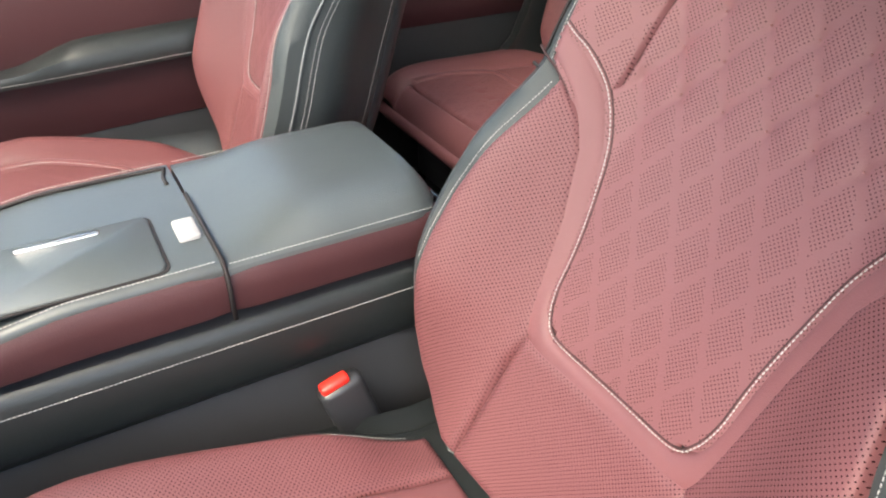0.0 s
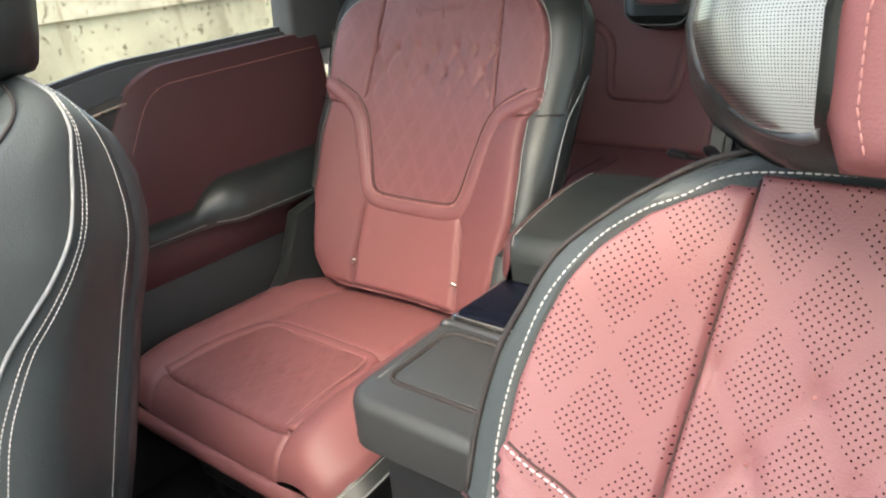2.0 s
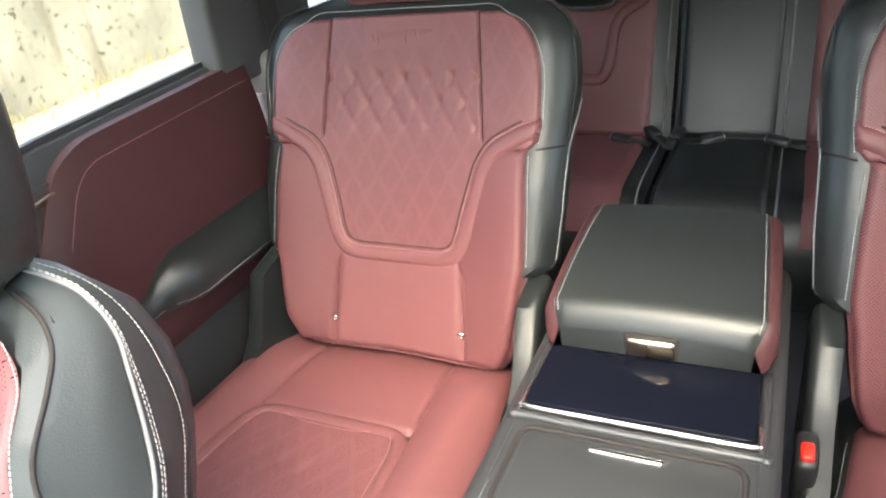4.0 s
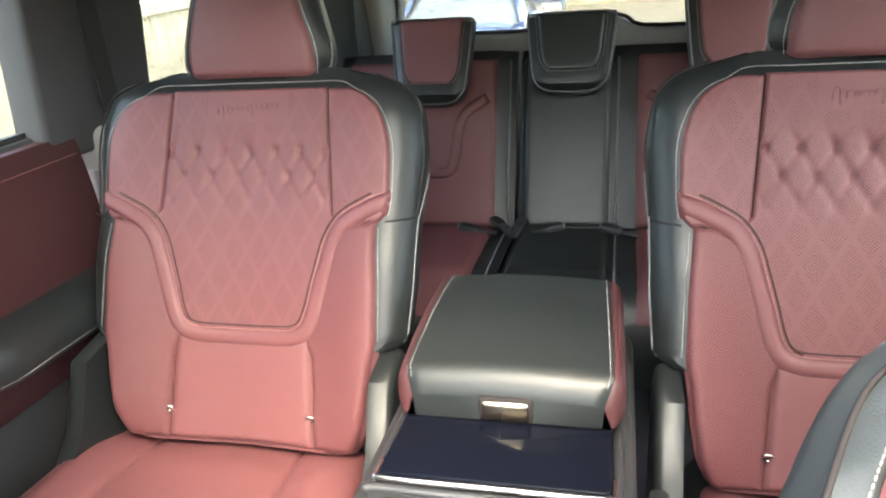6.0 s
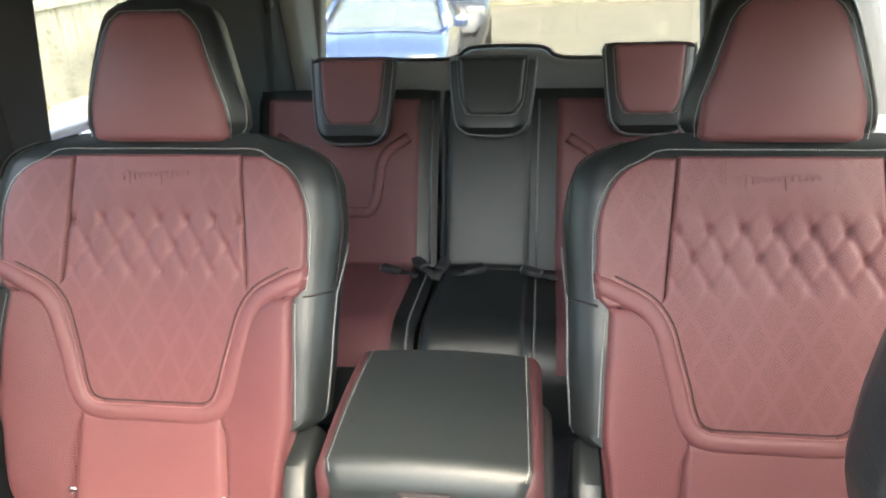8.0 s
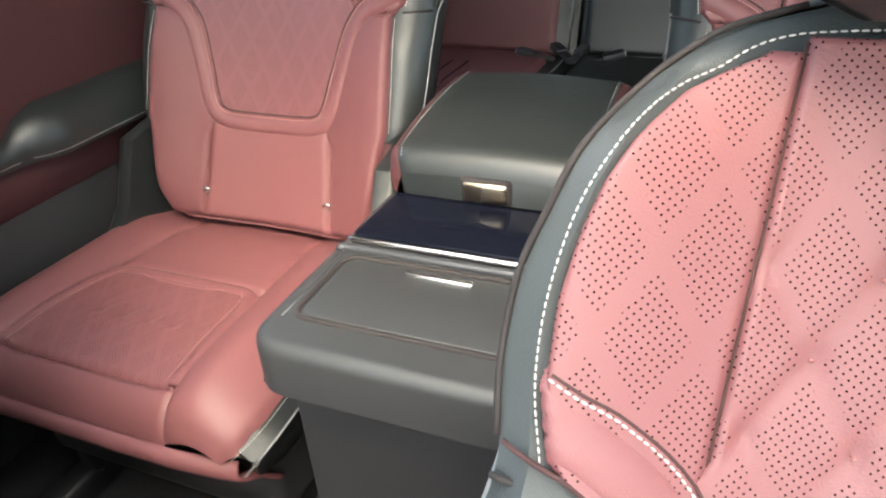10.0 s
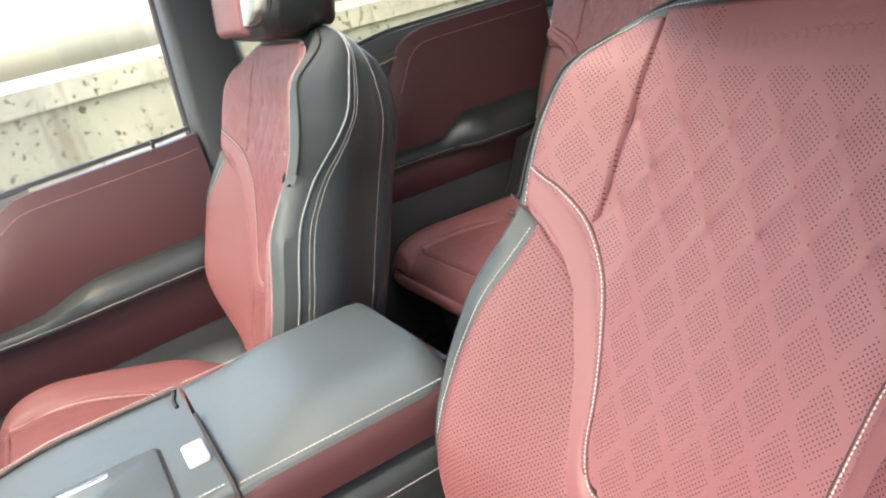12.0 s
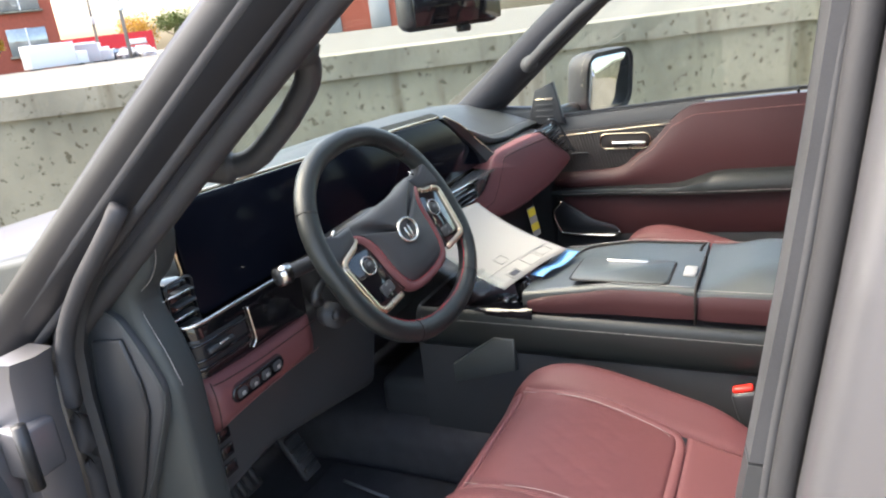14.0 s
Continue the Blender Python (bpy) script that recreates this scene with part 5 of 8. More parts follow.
vv = [(0.09 + 0.125 * i / 8, -0.026 + 0.034 * j / 4, -0.002 + 0.004 * math.sin(i) - 0.002 * j) for j in range(5) for i in range(9)]
ff = [(j * 9 + i, j * 9 + i + 1, (j + 1) * 9 + i + 1, (j + 1) * 9 + i) for j in range(4) for i in range(8)]
wf = [(-0.050 + 0.070 * i / 6, 0.010 + 0.255 * j / 10, sheet_z(0.0, 0.010 + 0.255 * j / 10) + 0.003 + 0.004 * math.sin(1.3 * i + 0.6 * j)) for j in range(11) for i in range(7)]
link_mesh("clear_film_edge", wf, [(j * 7 + i, j * 7 + i + 1, (j + 1) * 7 + i + 1, (j + 1) * 7 + i) for j in range(10) for i in range(6)], clear_glass, doc, "clear protective film")
link_mesh("blue_film_edge", vv, ff, blue_film, doc, "translucent blue protective film").modifiers.new("thickness", "SOLIDIFY").thickness = 0.0006

# ---------------------------------------------------------------- rear console
rc = thing("rear_console", pose(0, 0, FLOOR), "black console with touch screen and padded lid between the middle seats", "console")
ZR = 1.198 - FLOOR
loft("console_body", [rr_ring(-0.138 - e, 0.138 + e, 0.03, ZR - 0.045, y, 0.012) for y, e in ((-0.70, 0), (-0.4, 0), (-0.16, 0), (-0.15, -0.004))], black_hard, rc, "black console body")
part("console_top", plate(round_rect(0.302, 0.600, 0.042, 6, 0, -0.402), 0.062, pose(0, 0, ZR - 0.062), 0.014, 3), console_plastic, rc, "rounded black console top")
tube("chrome_line", smooth_path([(-0.146, -0.40, ZR - 0.064), (-0.146, -0.15, ZR - 0.064), (-0.136, -0.118, ZR - 0.064), (-0.10, -0.107, ZR - 0.064), (0.10, -0.107, ZR - 0.064), (0.136, -0.118, ZR - 0.064), (0.146, -0.15, ZR - 0.064), (0.146, -0.40, ZR - 0.064)], 5), 0.0025, chrome, rc, n=6)
for s in (-1, 1):
    tube("edge_seam", [(s * 0.1300, -0.66 + 0.51 * k / 10, ZR - 0.0006) for k in range(11)], 0.0018, black_hard, rc, n=6)
part("cup_lid", plate(round_rect(0.228, 0.112, 0.014, 5, 0, -0.213), 0.0045, pose(0, 0, ZR - 0.003), 0.002, 2), console_plastic, rc, "black cup-holder lid")
tube("lid_groove", [(x, y, ZR + 0.0004) for x, y in round_rect(0.240, 0.122, 0.018, 6, 0, -0.213)], 0.0032, seam_dark, rc, n=6, closed=True)
part("lid_handle", plate(round_rect(0.080, 0.008, 0.0035, 3, 0, -0.256), 0.004, pose(0, 0, ZR + 0.0005), 0.0015, 1), chrome, rc, "slim chrome finger strip")
scr = part("touch_screen", plate(round_rect(0.250, 0.15, 0.008, 4, 0, 0), 0.008, pose(0, -0.372, ZR + 0.006, 2.5, 0, 0), 0.002, 2), screen_glass, rc, "dark glass touch screen")
tube("screen_bezel", smooth_path([(-0.127, -0.330, ZR + 0.008), (-0.127, -0.305, ZR + 0.008), (-0.118, -0.297, ZR + 0.009), (0, -0.296, ZR + 0.010), (0.118, -0.297, ZR + 0.009), (0.127, -0.305, ZR + 0.008), (0.127, -0.330, ZR + 0.008)], 6), 0.0042, chrome, rc, "bright bezel", n=8)
tube("bezel_base", smooth_path([(-0.131, -0.43, ZR + 0.001), (-0.131, -0.30, ZR + 0.001), (-0.118, -0.290, ZR + 0.001), (0.118, -0.290, ZR + 0.001), (0.131, -0.30, ZR + 0.001), (0.131, -0.43, ZR + 0.001)], 6), 0.006, black_hard, rc, n=8)


def lid_section(t):
    """Across the lid: half width of the black top, outer half width, top height and edge radius."""
    e = sstep(min(t * 0.262, (1 - t) * 0.262) / 0.018)
    z1 = ZR + 0.018 + (0.078 + 0.004 * math.sin(math.pi * t)) * ((0.40 + 0.60 * e) if t < 0.5 else (0.72 + 0.28 * e)) - 0.032 * t * t
    h = 0.139 - 0.006 * (1 - t) - 0.012 * (1 - e)
    return h - 0.019 + 0.006 * t, h, z1


black_rings, red_rings, lines = [], {-1: [], 1: []}, {-1: [], 1: []}
for k in range(25):
    t = k / 24
    y = -0.675 + 0.262 * t
    hb_, h, z1 = lid_section(t)
    crown = [(-hb_ + 2 * hb_ * q / 16, z1 + 0.006 * (1 - (-1 + q / 8) ** 2)) for q in range(17)]
    black_rings.append([(-hb_ - 0.01, y, ZR + 0.014)] + [(u, y, z) for u, z in crown] + [(hb_ + 0.01, y, ZR + 0.014)])
    rr = min(0.024, z1 - ZR - 0.02)
    for s in (-1, 1):
        arc = [(hb_ + 0.0005 + (h - hb_) * math.sin(a), z1 - 0.0005 - rr * (1 - math.cos(a))) for a in [math.pi / 2 * q / 8 for q in range(9)]]
        red_rings[s].append([(s * (hb_ - 0.002), y, ZR + 0.014)] + [(s * u, y, z) for u, z in arc] + [(s * (h + 0.001), y, min(ZR + 0.03, z1 - rr - 0.002)), (s * (h - 0.004), y, ZR + 0.014)])
        if 1 <= k <= 23:
            lines[s].append((s * (hb_ - 0.004), y, z1 + 0.0012))
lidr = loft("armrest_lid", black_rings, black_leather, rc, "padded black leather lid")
for s in (-1, 1):
    loft("lid_side", red_rings[s], red_trim_shaded, lidr, "red leather lid side")
    stitch("lid_stitching", lines[s], lidr, r=0.0005)
part("lid_latch", box(0.058, 0.012, 0.028, 0.005, 2, (0, -0.411, ZR + 0.031), (-8, 0, 0)), gold, lidr, "champagne metal latch")
part("latch_recess", box(0.066, 0.010, 0.036, 0.006, 2, (0, -0.4135, ZR + 0.031), (-8, 0, 0)), seam_dark, lidr)

# ---------------------------------------------------------------- doors
def door(name, s, y0, y1, label, m=None, rear=False):
    """A door's inside: s is the side (1 passenger). Panels run from y0 (behind) to y1 (ahead)."""
    root = thing(name, m or pose(0, 0, 0), label, "car door", "doors")
    X = s * 0.80
    n = 24

    def sheet_(nm, zf0, zf1, xf, mat, lab="", ya=y0, yb=y1, nz=8, thick=0.02):
        rings = []
        for k in range(n + 1):
            y = ya + (yb - ya) * k / n
            a, b = zf0(y), zf1(y)
            fr = [(s * xf(y, q / nz), y, a + (b - a) * q / nz) for q in range(nz + 1)]
            rings.append(fr + [(s * (abs(fr[-1][0]) + thick), y, b), (s * (abs(fr[0][0]) + thick), y, a)])
        return loft(nm, rings, mat, root, lab)

    d = lambda y: (y - y0) / (y1 - y0)
    zb = lambda y: belt(y)
    step = (lambda y: belt(y) - 0.004 - 0.026 * sstep((d(y) - 0.44) / 0.10) - 0.085 * sstep((d(y) - 0.50) / 0.14) - 0.055 * sstep((d(y) - 0.62) / 0.12)) if not rear else (lambda y: ip(y, [-0.40, -0.36, -0.33, -0.30, -0.27, -0.24, -0.21, -0.185], [belt(y) - 0.006, belt(y) - 0.007, 1.485, 1.468, 1.432, 1.384, 1.335, 1.290]))
    arm_z = lambda y: (1.165 - 0.030 * d(y)) if not rear else (1.208 + 0.004 * d(y))
    # core and outer skin
    slab("door_core", [(y0, 0.74), (y1, 0.74), (y1, zb(y1) - 0.015), ((y0 + y1) / 2, zb((y0 + y1) / 2) - 0.015), (y0, zb(y0) - 0.015)], (s * 0.815, s * 0.90), black_hard, root, "x", "", 0.0)
    slab("door_skin", [(y0 - 0.02, 0.66), (y1 + 0.02, 0.66), (y1 + 0.02, zb(y1) - 0.03), ((y0 + y1) / 2, zb((y0 + y1) / 2) - 0.03), (y0 - 0.02, zb(y0) - 0.03)], (s * 0.902, s * 0.985), body_paint, root, "x", "grey outer door skin", 0.015)
    # upper trim: black capping ahead, red padded behind
    sheet_("top_capping", lambda y: zb(y) - 0.05, lambda y: zb(y), lambda y, q: 0.800 + 0.014 * q * q, black_soft, "black window ledge", y0 if rear else y0 + 0.42 * (y1 - y0))
    sheet_("ledge_seal", lambda y: zb(y) + 0.001, lambda y: zb(y) + 0.010, lambda y, q: 0.824, rubber, thick=0.012, nz=2)
    arm_up = (lambda y: arm_z(y) + 0.004)
    sheet_("upper_pad", arm_up, step, lambda y, q: 0.775 + 0.010 * math.sin(math.pi * q) * -1 + 0.012 * q ** 3 + (0.016 * (1 - sstep((0.98 - d(y)) / 0.03)) if not rear else 0.02 * (1 - sstep((-0.185 - y) / 0.02))), red_trim_shaded, "red leather upper pad in a shaded tone", y0, y1 if not rear else -0.185, nz=12)
    if not rear:
        st = [(s * 0.7745, y0 + (y1 - y0) * (0.01 + 0.5 * k / 20), step(y0 + (y1 - y0) * (0.01 + 0.5 * k / 20)) - 0.028) for k in range(21)]
        st += [(s * 0.7745, y, step(y) - 0.020) for y in [y0 + (y1 - y0) * (0.53 + 0.45 * k / 12) for k in range(13)]]
    else:
        st = [(s * 0.7715, y, step(y) - 0.030) for y in [y0 + 0.02 + (-0.36 - y0 - 0.02) * k / 16 for k in range(17)]]
        st = smooth_path(st + [(s * 0.7715, y, z) for y, z in ((-0.335, 1.455), (-0.312, 1.435), (-0.29, 1.40), (-0.262, 1.35), (-0.225, 1.28))], 3)
    stitch("pad_stitching", st, root, red_thread, Vector((-s, 0, 0)))
    # ribbed insert with the handle
    iy0, iy1 = (y0 + (y1 - y0) * 0.50, y1 - 0.01) if not rear else (-0.33, y1 - 0.005)
    sheet_("ribbed_insert", lambda y: (step(y) + 0.001) if not rear else 1.38, lambda y: zb(y) - 0.040, lambda y, q: 0.790 + 0.004 * q, wood_trim, "dark ribbed trim strip", iy0, iy1, 4)
    tube("trim_line", [(s * 0.787, y, zb(y) - 0.052) for y in [iy0 + 0.02 + (iy1 - iy0 - 0.03) * k / 8 for k in range(9)]], 0.0022, gold, root, n=6)
    k = 0
    yy = iy0 + 0.03
    while yy < iy1 - 0.02:
        low_z = step(yy) if not rear else 1.38
        if low_z < zb(yy) - 0.065 and not (rear and yy < -0.2):
            tube("rib", [(s * 0.7885, yy, low_z + 0.004), (s * 0.7895, yy + 0.03, zb(yy) - 0.056)], 0.0013, wood_trim, root, n=4)
        yy += 0.0095
    hy = (0.757, 1.290) if not rear else (y0 + (y1 - y0) * 0.90, zb(y1) - 0.10)
    rec = part("handle_recess", plate(round_rect(0.150, 0.046, 0.018, 5), 0.003, Matrix(((0, 0, -s, s * 0.790), (1, 0, 0, hy[0]), (0, 1, 0, hy[1]), (0, 0, 0, 1))), 0.001, 1), seam_dark, root)
    tube("handle_rim", [(s * 0.786, hy[0] + a, hy[1] + b) for a, b in round_rect(0.150, 0.046, 0.018, 6)], 0.0022, gold, root, n=6, closed=True)
    part("handle", box(0.016, 0.105, 0.018, 0.006, 3, (s * 0.782, hy[0] - 0.012, hy[1] - 0.008)), chrome, root, "chrome inner door handle")
    if not rear:
        part("lock_switch", box(0.006, 0.055, 0.010, 0.003, 1, (s * 0.786, hy[0] + 0.14, hy[1] - 0.035)), black_hard, root)
    if rear:
        sheet_("front_panel", lambda y: arm_z(y) + 0.002, lambda y: 1.379, lambda y, q: 0.787 + 0.004 * q, console_plastic, "black door panel", -0.34, y1, 4)
    # armrest: black, proud of the pad, with red below
    rings = []
    for k in range(n + 1):
        y = y0 + (y1 - y0) * (k / n)
        z = arm_z(y)
        t = d(y)
        out = 0.050 * sstep((t + 0.02) / 0.10) * (1 - 0.55 * sstep((t - 0.45) / 0.35)) if not rear else 0.052 * sstep((t + 0.05) / 0.1) * (1 - 0.62 * sstep((t - 0.38) / 0.06))
        hgt = 0.050 * (1 - 0.72 * sstep((t - 0.34) / 0.20)) if not rear else 0.072 * (1 - 0.62 * sstep((t - 0.395) / 0.06))
        rings.append([(s * 0.80, y, z + hgt), (s * (0.775 - 0.45 * out), y, z + hgt - 0.004), (s * (0.772 - 0.95 * out), y, z + 0.55 * hgt), (s * (0.770 - out), y, z), (s * (0.772 - out), y, z - 0.012), (s * 0.80, y, z - 0.012)])
    loft("armrest", rings, black_leather, root, "black leather armrest")
    stitch("armrest_stitching", [(s * (0.769 - (0.050 * sstep((t + 0.02) / 0.10) * (1 - 0.55 * sstep((t - 0.45) / 0.35)) if not rear else 0.052 * sstep((t + 0.05) / 0.1) * (1 - 0.62 * sstep((t - 0.38) / 0.06)))), y0 + (y1 - y0) * t, arm_z(y0 + (y1 - y0) * t) - 0.004) for t in [k / 30 for k in range(1, 30)]], root, None, Vector((-s, 0, 0)))
    sheet_("lower_pad", lambda y: arm_z(y) - (0.145 if not rear else 0.092) + 0.045 * sstep((d(y) - (0.82 if not rear else 0.9)) / 0.14), lambda y: arm_z(y) - 0.012, lambda y, q: 0.778 - 0.018 * math.sin(math.pi * q * 0.8) * (1 - 0.5 * d(y)), red_trim_shaded, "red leather lower pad in a shaded tone", y0, y0 + (y1 - y0) * 0.96, 10)
    sheet_("map_pocket", lambda y: 0.76, lambda y: arm_z(y) - (0.150 if not rear else 0.097) + 0.02 * d(y), lambda y, q: 0.782 - 0.040 * (1 - q) ** 0.5 * 0.6, console_plastic, "black door pocket")
    if not rear:
        sp = [(0.985, 1.070), (0.97, 1.020), (0.945, 1.003), (0.80, 1.000), (0.775, 1.012), (0.79, 1.030), (0.86, 1.050), (0.955, 1.110)]
        mm = Matrix(((0, 0, -s, s * 0.760), (1, 0, 0, 0), (0, 1, 0, 0), (0, 0, 0, 1)))
        part("speaker_cover", plate(sp if s < 0 else sp, 0.006, mm, 0.002, 1), black_hard, root, "black speaker cover")
        tube("speaker_trim", smooth_path([(s * 0.752, 0.955, 1.11), (s * 0.752, 0.985, 1.07), (s * 0.752, 0.968, 1.018), (s * 0.752, 0.94, 1.002), (s * 0.752, 0.80, 0.999), (s * 0.752, 0.772, 1.012)], 6), 0.005, chrome, root, "satin speaker trim", n=8)
        tube("lock_pin", [(s * 0.808, y0 + 0.085, belt(y0 + 0.085) - 0.005), (s * 0.808, y0 + 0.085, belt(y0 + 0.085) + 0.014)], 0.004, black_hard, root, n=8)
    else:
        tube("speaker_trim", smooth_path([(s * 0.748, y1 - 0.03, 1.10), (s * 0.748, y1 - 0.02, 1.05), (s * 0.748, y1 - 0.06, 1.02), (s * 0.748, y1 - 0.16, 1.01)], 6), 0.005, chrome, root, n=8)
    # window
    top_y0, top_y1 = (0.235, 0.72) if not rear else (y0 + 0.02, y1 - 0.04)
    pts = [(y0 + 0.01, belt(y0)), ((y0 + y1) / 2, belt((y0 + y1) / 2)), (y1 - 0.03, belt(y1 - 0.03)), (top_y1 + (0.0 if rear else 0.02), 1.84 if not rear else 1.87), (top_y0, 1.875)]
    if not rear:
        pts = [(y0 + 0.01, belt(y0)), (0.6, belt(0.6)), (1.02, belt(1.0)), (1.00, 1.58), (0.70, 1.845), (0.235, 1.875)]
    g = slab("window", pts, (s * 0.838, s * 0.842), tinted_glass if rear else clear_glass, root, "x", "lightly tinted side window" if rear else "clear side window")
    g.visible_shadow = rear
    return root


door("front_door", 1, 0.205, 0.985, "front passenger door trimmed in red and black leather")
door("rear_door", 1, -0.735, 0.095, "rear door trimmed in red and black leather", None, True)
door("rear_door", -1, -0.735, 0.095, "rear door trimmed in red and black leather, behind the driver", None, True)
hinge = Vector((-0.93, 1.16, 0))
door("front_door", -1, 0.205, 0.985, "driver's door trimmed in red and black leather, wide open", Matrix.Translation(hinge) @ pose(0, 0, 0, 0, 0, -72) @ Matrix.Translation(-hinge))

# door mirror on the passenger side
mir = thing("door_mirror", pose(1.12, 0.88, 1.432, 5, 0, -22), "black door mirror reflecting the concrete wall", "mirror")
rings = []
for d, a, r in ((-0.004, 0.955, 0.05), (-0.012, 0.97, 0.052), (-0.014, 0.99, 0.056), (-0.008, 1.0, 0.060), (0.02, 1.0, 0.060), (0.05, 0.96, 0.06), (0.08, 0.84, 0.05), (0.10, 0.62, 0.04), (0.112, 0.30, 0.02)):
    rings.append([(x, d, z) for x, z in round_rect(0.272 * a, 0.212 * a, r * a, 6)])
loft("housing", rings, rubber, mir, "black housing")
part("mirror_face", plate(round_rect(0.232, 0.178, 0.045, 6), 0.003, Matrix(((-1, 0, 0, 0), (0, 0, -1, -0.006), (0, 1, 0, 0), (0, 0, 0, 1))), 0.001, 1), mirror_face, mir, "mirror glass")
part("mirror_arm", box(0.16, 0.05, 0.06, 0.015, 2, (-0.16, 0.04, -0.085)), black_hard, mir)
tw = thing("tweeter_cover", pose(0.80, 1.0, 1.405), "black triangular tweeter cover at the window corner", "speaker")
part("cover", plate([(-0.06, -0.055), (0.06, -0.06), (0.03, 0.05), (-0.03, 0.075)], 0.02, Matrix(((0, 0, -1, 0.0), (1, 0, 0, 0), (0, 1, 0, 0), (0, 0, 0, 1))), 0.006, 2), black_hard, tw)
for k in range(4):
    part("cover_slat", box(0.004, 0.055, 0.006, 0.001, 1, (-0.022, 0.0, -0.03 + 0.018 * k)), gold if k == 3 else black_soft, tw)


# ---------------------------------------------------------------- third row
def bench(name, x0, x1, label, red_x, black_x):
    """One part of the split rear bench: x0 < x1; its padded panels are listed as spans."""
    root = thing(name, pose(0, -1.597, FLOOR), label, "car seat", "rear bench")
    lean = radians(22)
    sl, cl = math.sin(lean), math.cos(lean)

    def mp(u, v, w):
        return (u, -v * sl + w * cl, 0.815 + v * cl + w * sl)
    wx = x1 - x0
    rings = []
    for j in range(19):
        v = 0.012 - 0.46 * j / 18
        e = sstep((0.012 - v) / 0.03)
        ring = [mp(x0 + wx * k / 20 + 0.008 * (1 - e) * (1 - 2 * k / 20), v, -0.012 * (1 - e) - 0.014 * (1 - sstep(min(k, 20 - k) / 2))) for k in range(21)]
        ring += [mp(x1 - wx * k / 10, v, -0.03 - 0.09 * e * math.sin(math.pi * k / 10) ** 0.5) for k in range(11)]
        rings.append(ring)
    loft("back_shell", rings, black_leather, root, "black leather bench back")
    crings = []
    for j in range(15):
        y = 0.165 + 0.40 * j / 14
        t = j / 14
        z = 0.395 + 0.012 * t - 0.10 * max(0, (t - 0.72) / 0.28) ** 2.4
        ring = [(x0 + wx * k / 20, y, z - 0.014 * (1 - sstep(min(k, 20 - k) / 2))) for k in range(21)]
        ring += [(x1 - wx * k / 10, y, z - 0.02 - 0.10 * math.sin(math.pi * k / 10) ** 0.5) for k in range(11)]
        crings.append(ring)
    loft("cushion", crings, black_leather, root, "black leather bench cushion")
    cz = lambda u, y: 0.395 + 0.012 * ((y - 0.165) / 0.4) - 0.10 * max(0, ((y - 0.165) / 0.4 - 0.72) / 0.28) ** 2.4
    for a, b, mt, u_shape in red_x:
        mid, h = (a + b) / 2, (b - a) / 2
        pillow("back_panel", mp, lambda u, v: 0.0, lambda v: a, lambda v: b, -0.012, -0.45, mt, root, "", 0.008, 24, 40, 0.016)
        if u_shape:
            lo = [(h * 0.86, -0.115), (h * 0.60, -0.150), (h * 0.50, -0.19), (h * 0.46, -0.26), (h * 0.38, -0.305), (h * 0.15, -0.31)]
            pth = [mp(mid + u, v, 0.008) for u, v in lo] + [mp(mid - u, v, 0.008) for u, v in lo[::-1]]
            tube("padded_roll", smooth_path(pth, 6), 0.014, mt, root, "", 0.008, 10, Vector((0, cl, sl)))
        pillow("cushion_panel", lambda u, y, w: (u, y, w), cz, lambda y: a, lambda y: b, 0.17, 0.555, mt, root, "", 0.010, 20, 30, 0.018)
        if mt is red_leather:
            for dx in (-0.02, 0.02):
                tube("cushion_seam", [(mid + dx, 0.30 + 0.25 * k / 8, cz(0, 0.30 + 0.25 * k / 8) + 0.0105) for k in range(9)], 0.0016, seam_dark, root, n=5)
    for x in black_x:
        tube("piping", [mp(x, -0.02 - 0.42 * k / 10, 0.004) for k in range(11)], 0.0026, piping, root, n=6)
        tube("cushion_piping", [(x, 0.18 + 0.38 * k / 10, cz(0, 0.18 + 0.38 * k / 10) + 0.004) for k in range(11)], 0.0026, piping, root, n=6)
    for x in (x0 + 0.05, x1 - 0.05):
        part("bench_leg", box(0.05, 0.30, 0.28, 0.01, 1, (x, 0.33, 0.14)), black_hard, root)
    return root


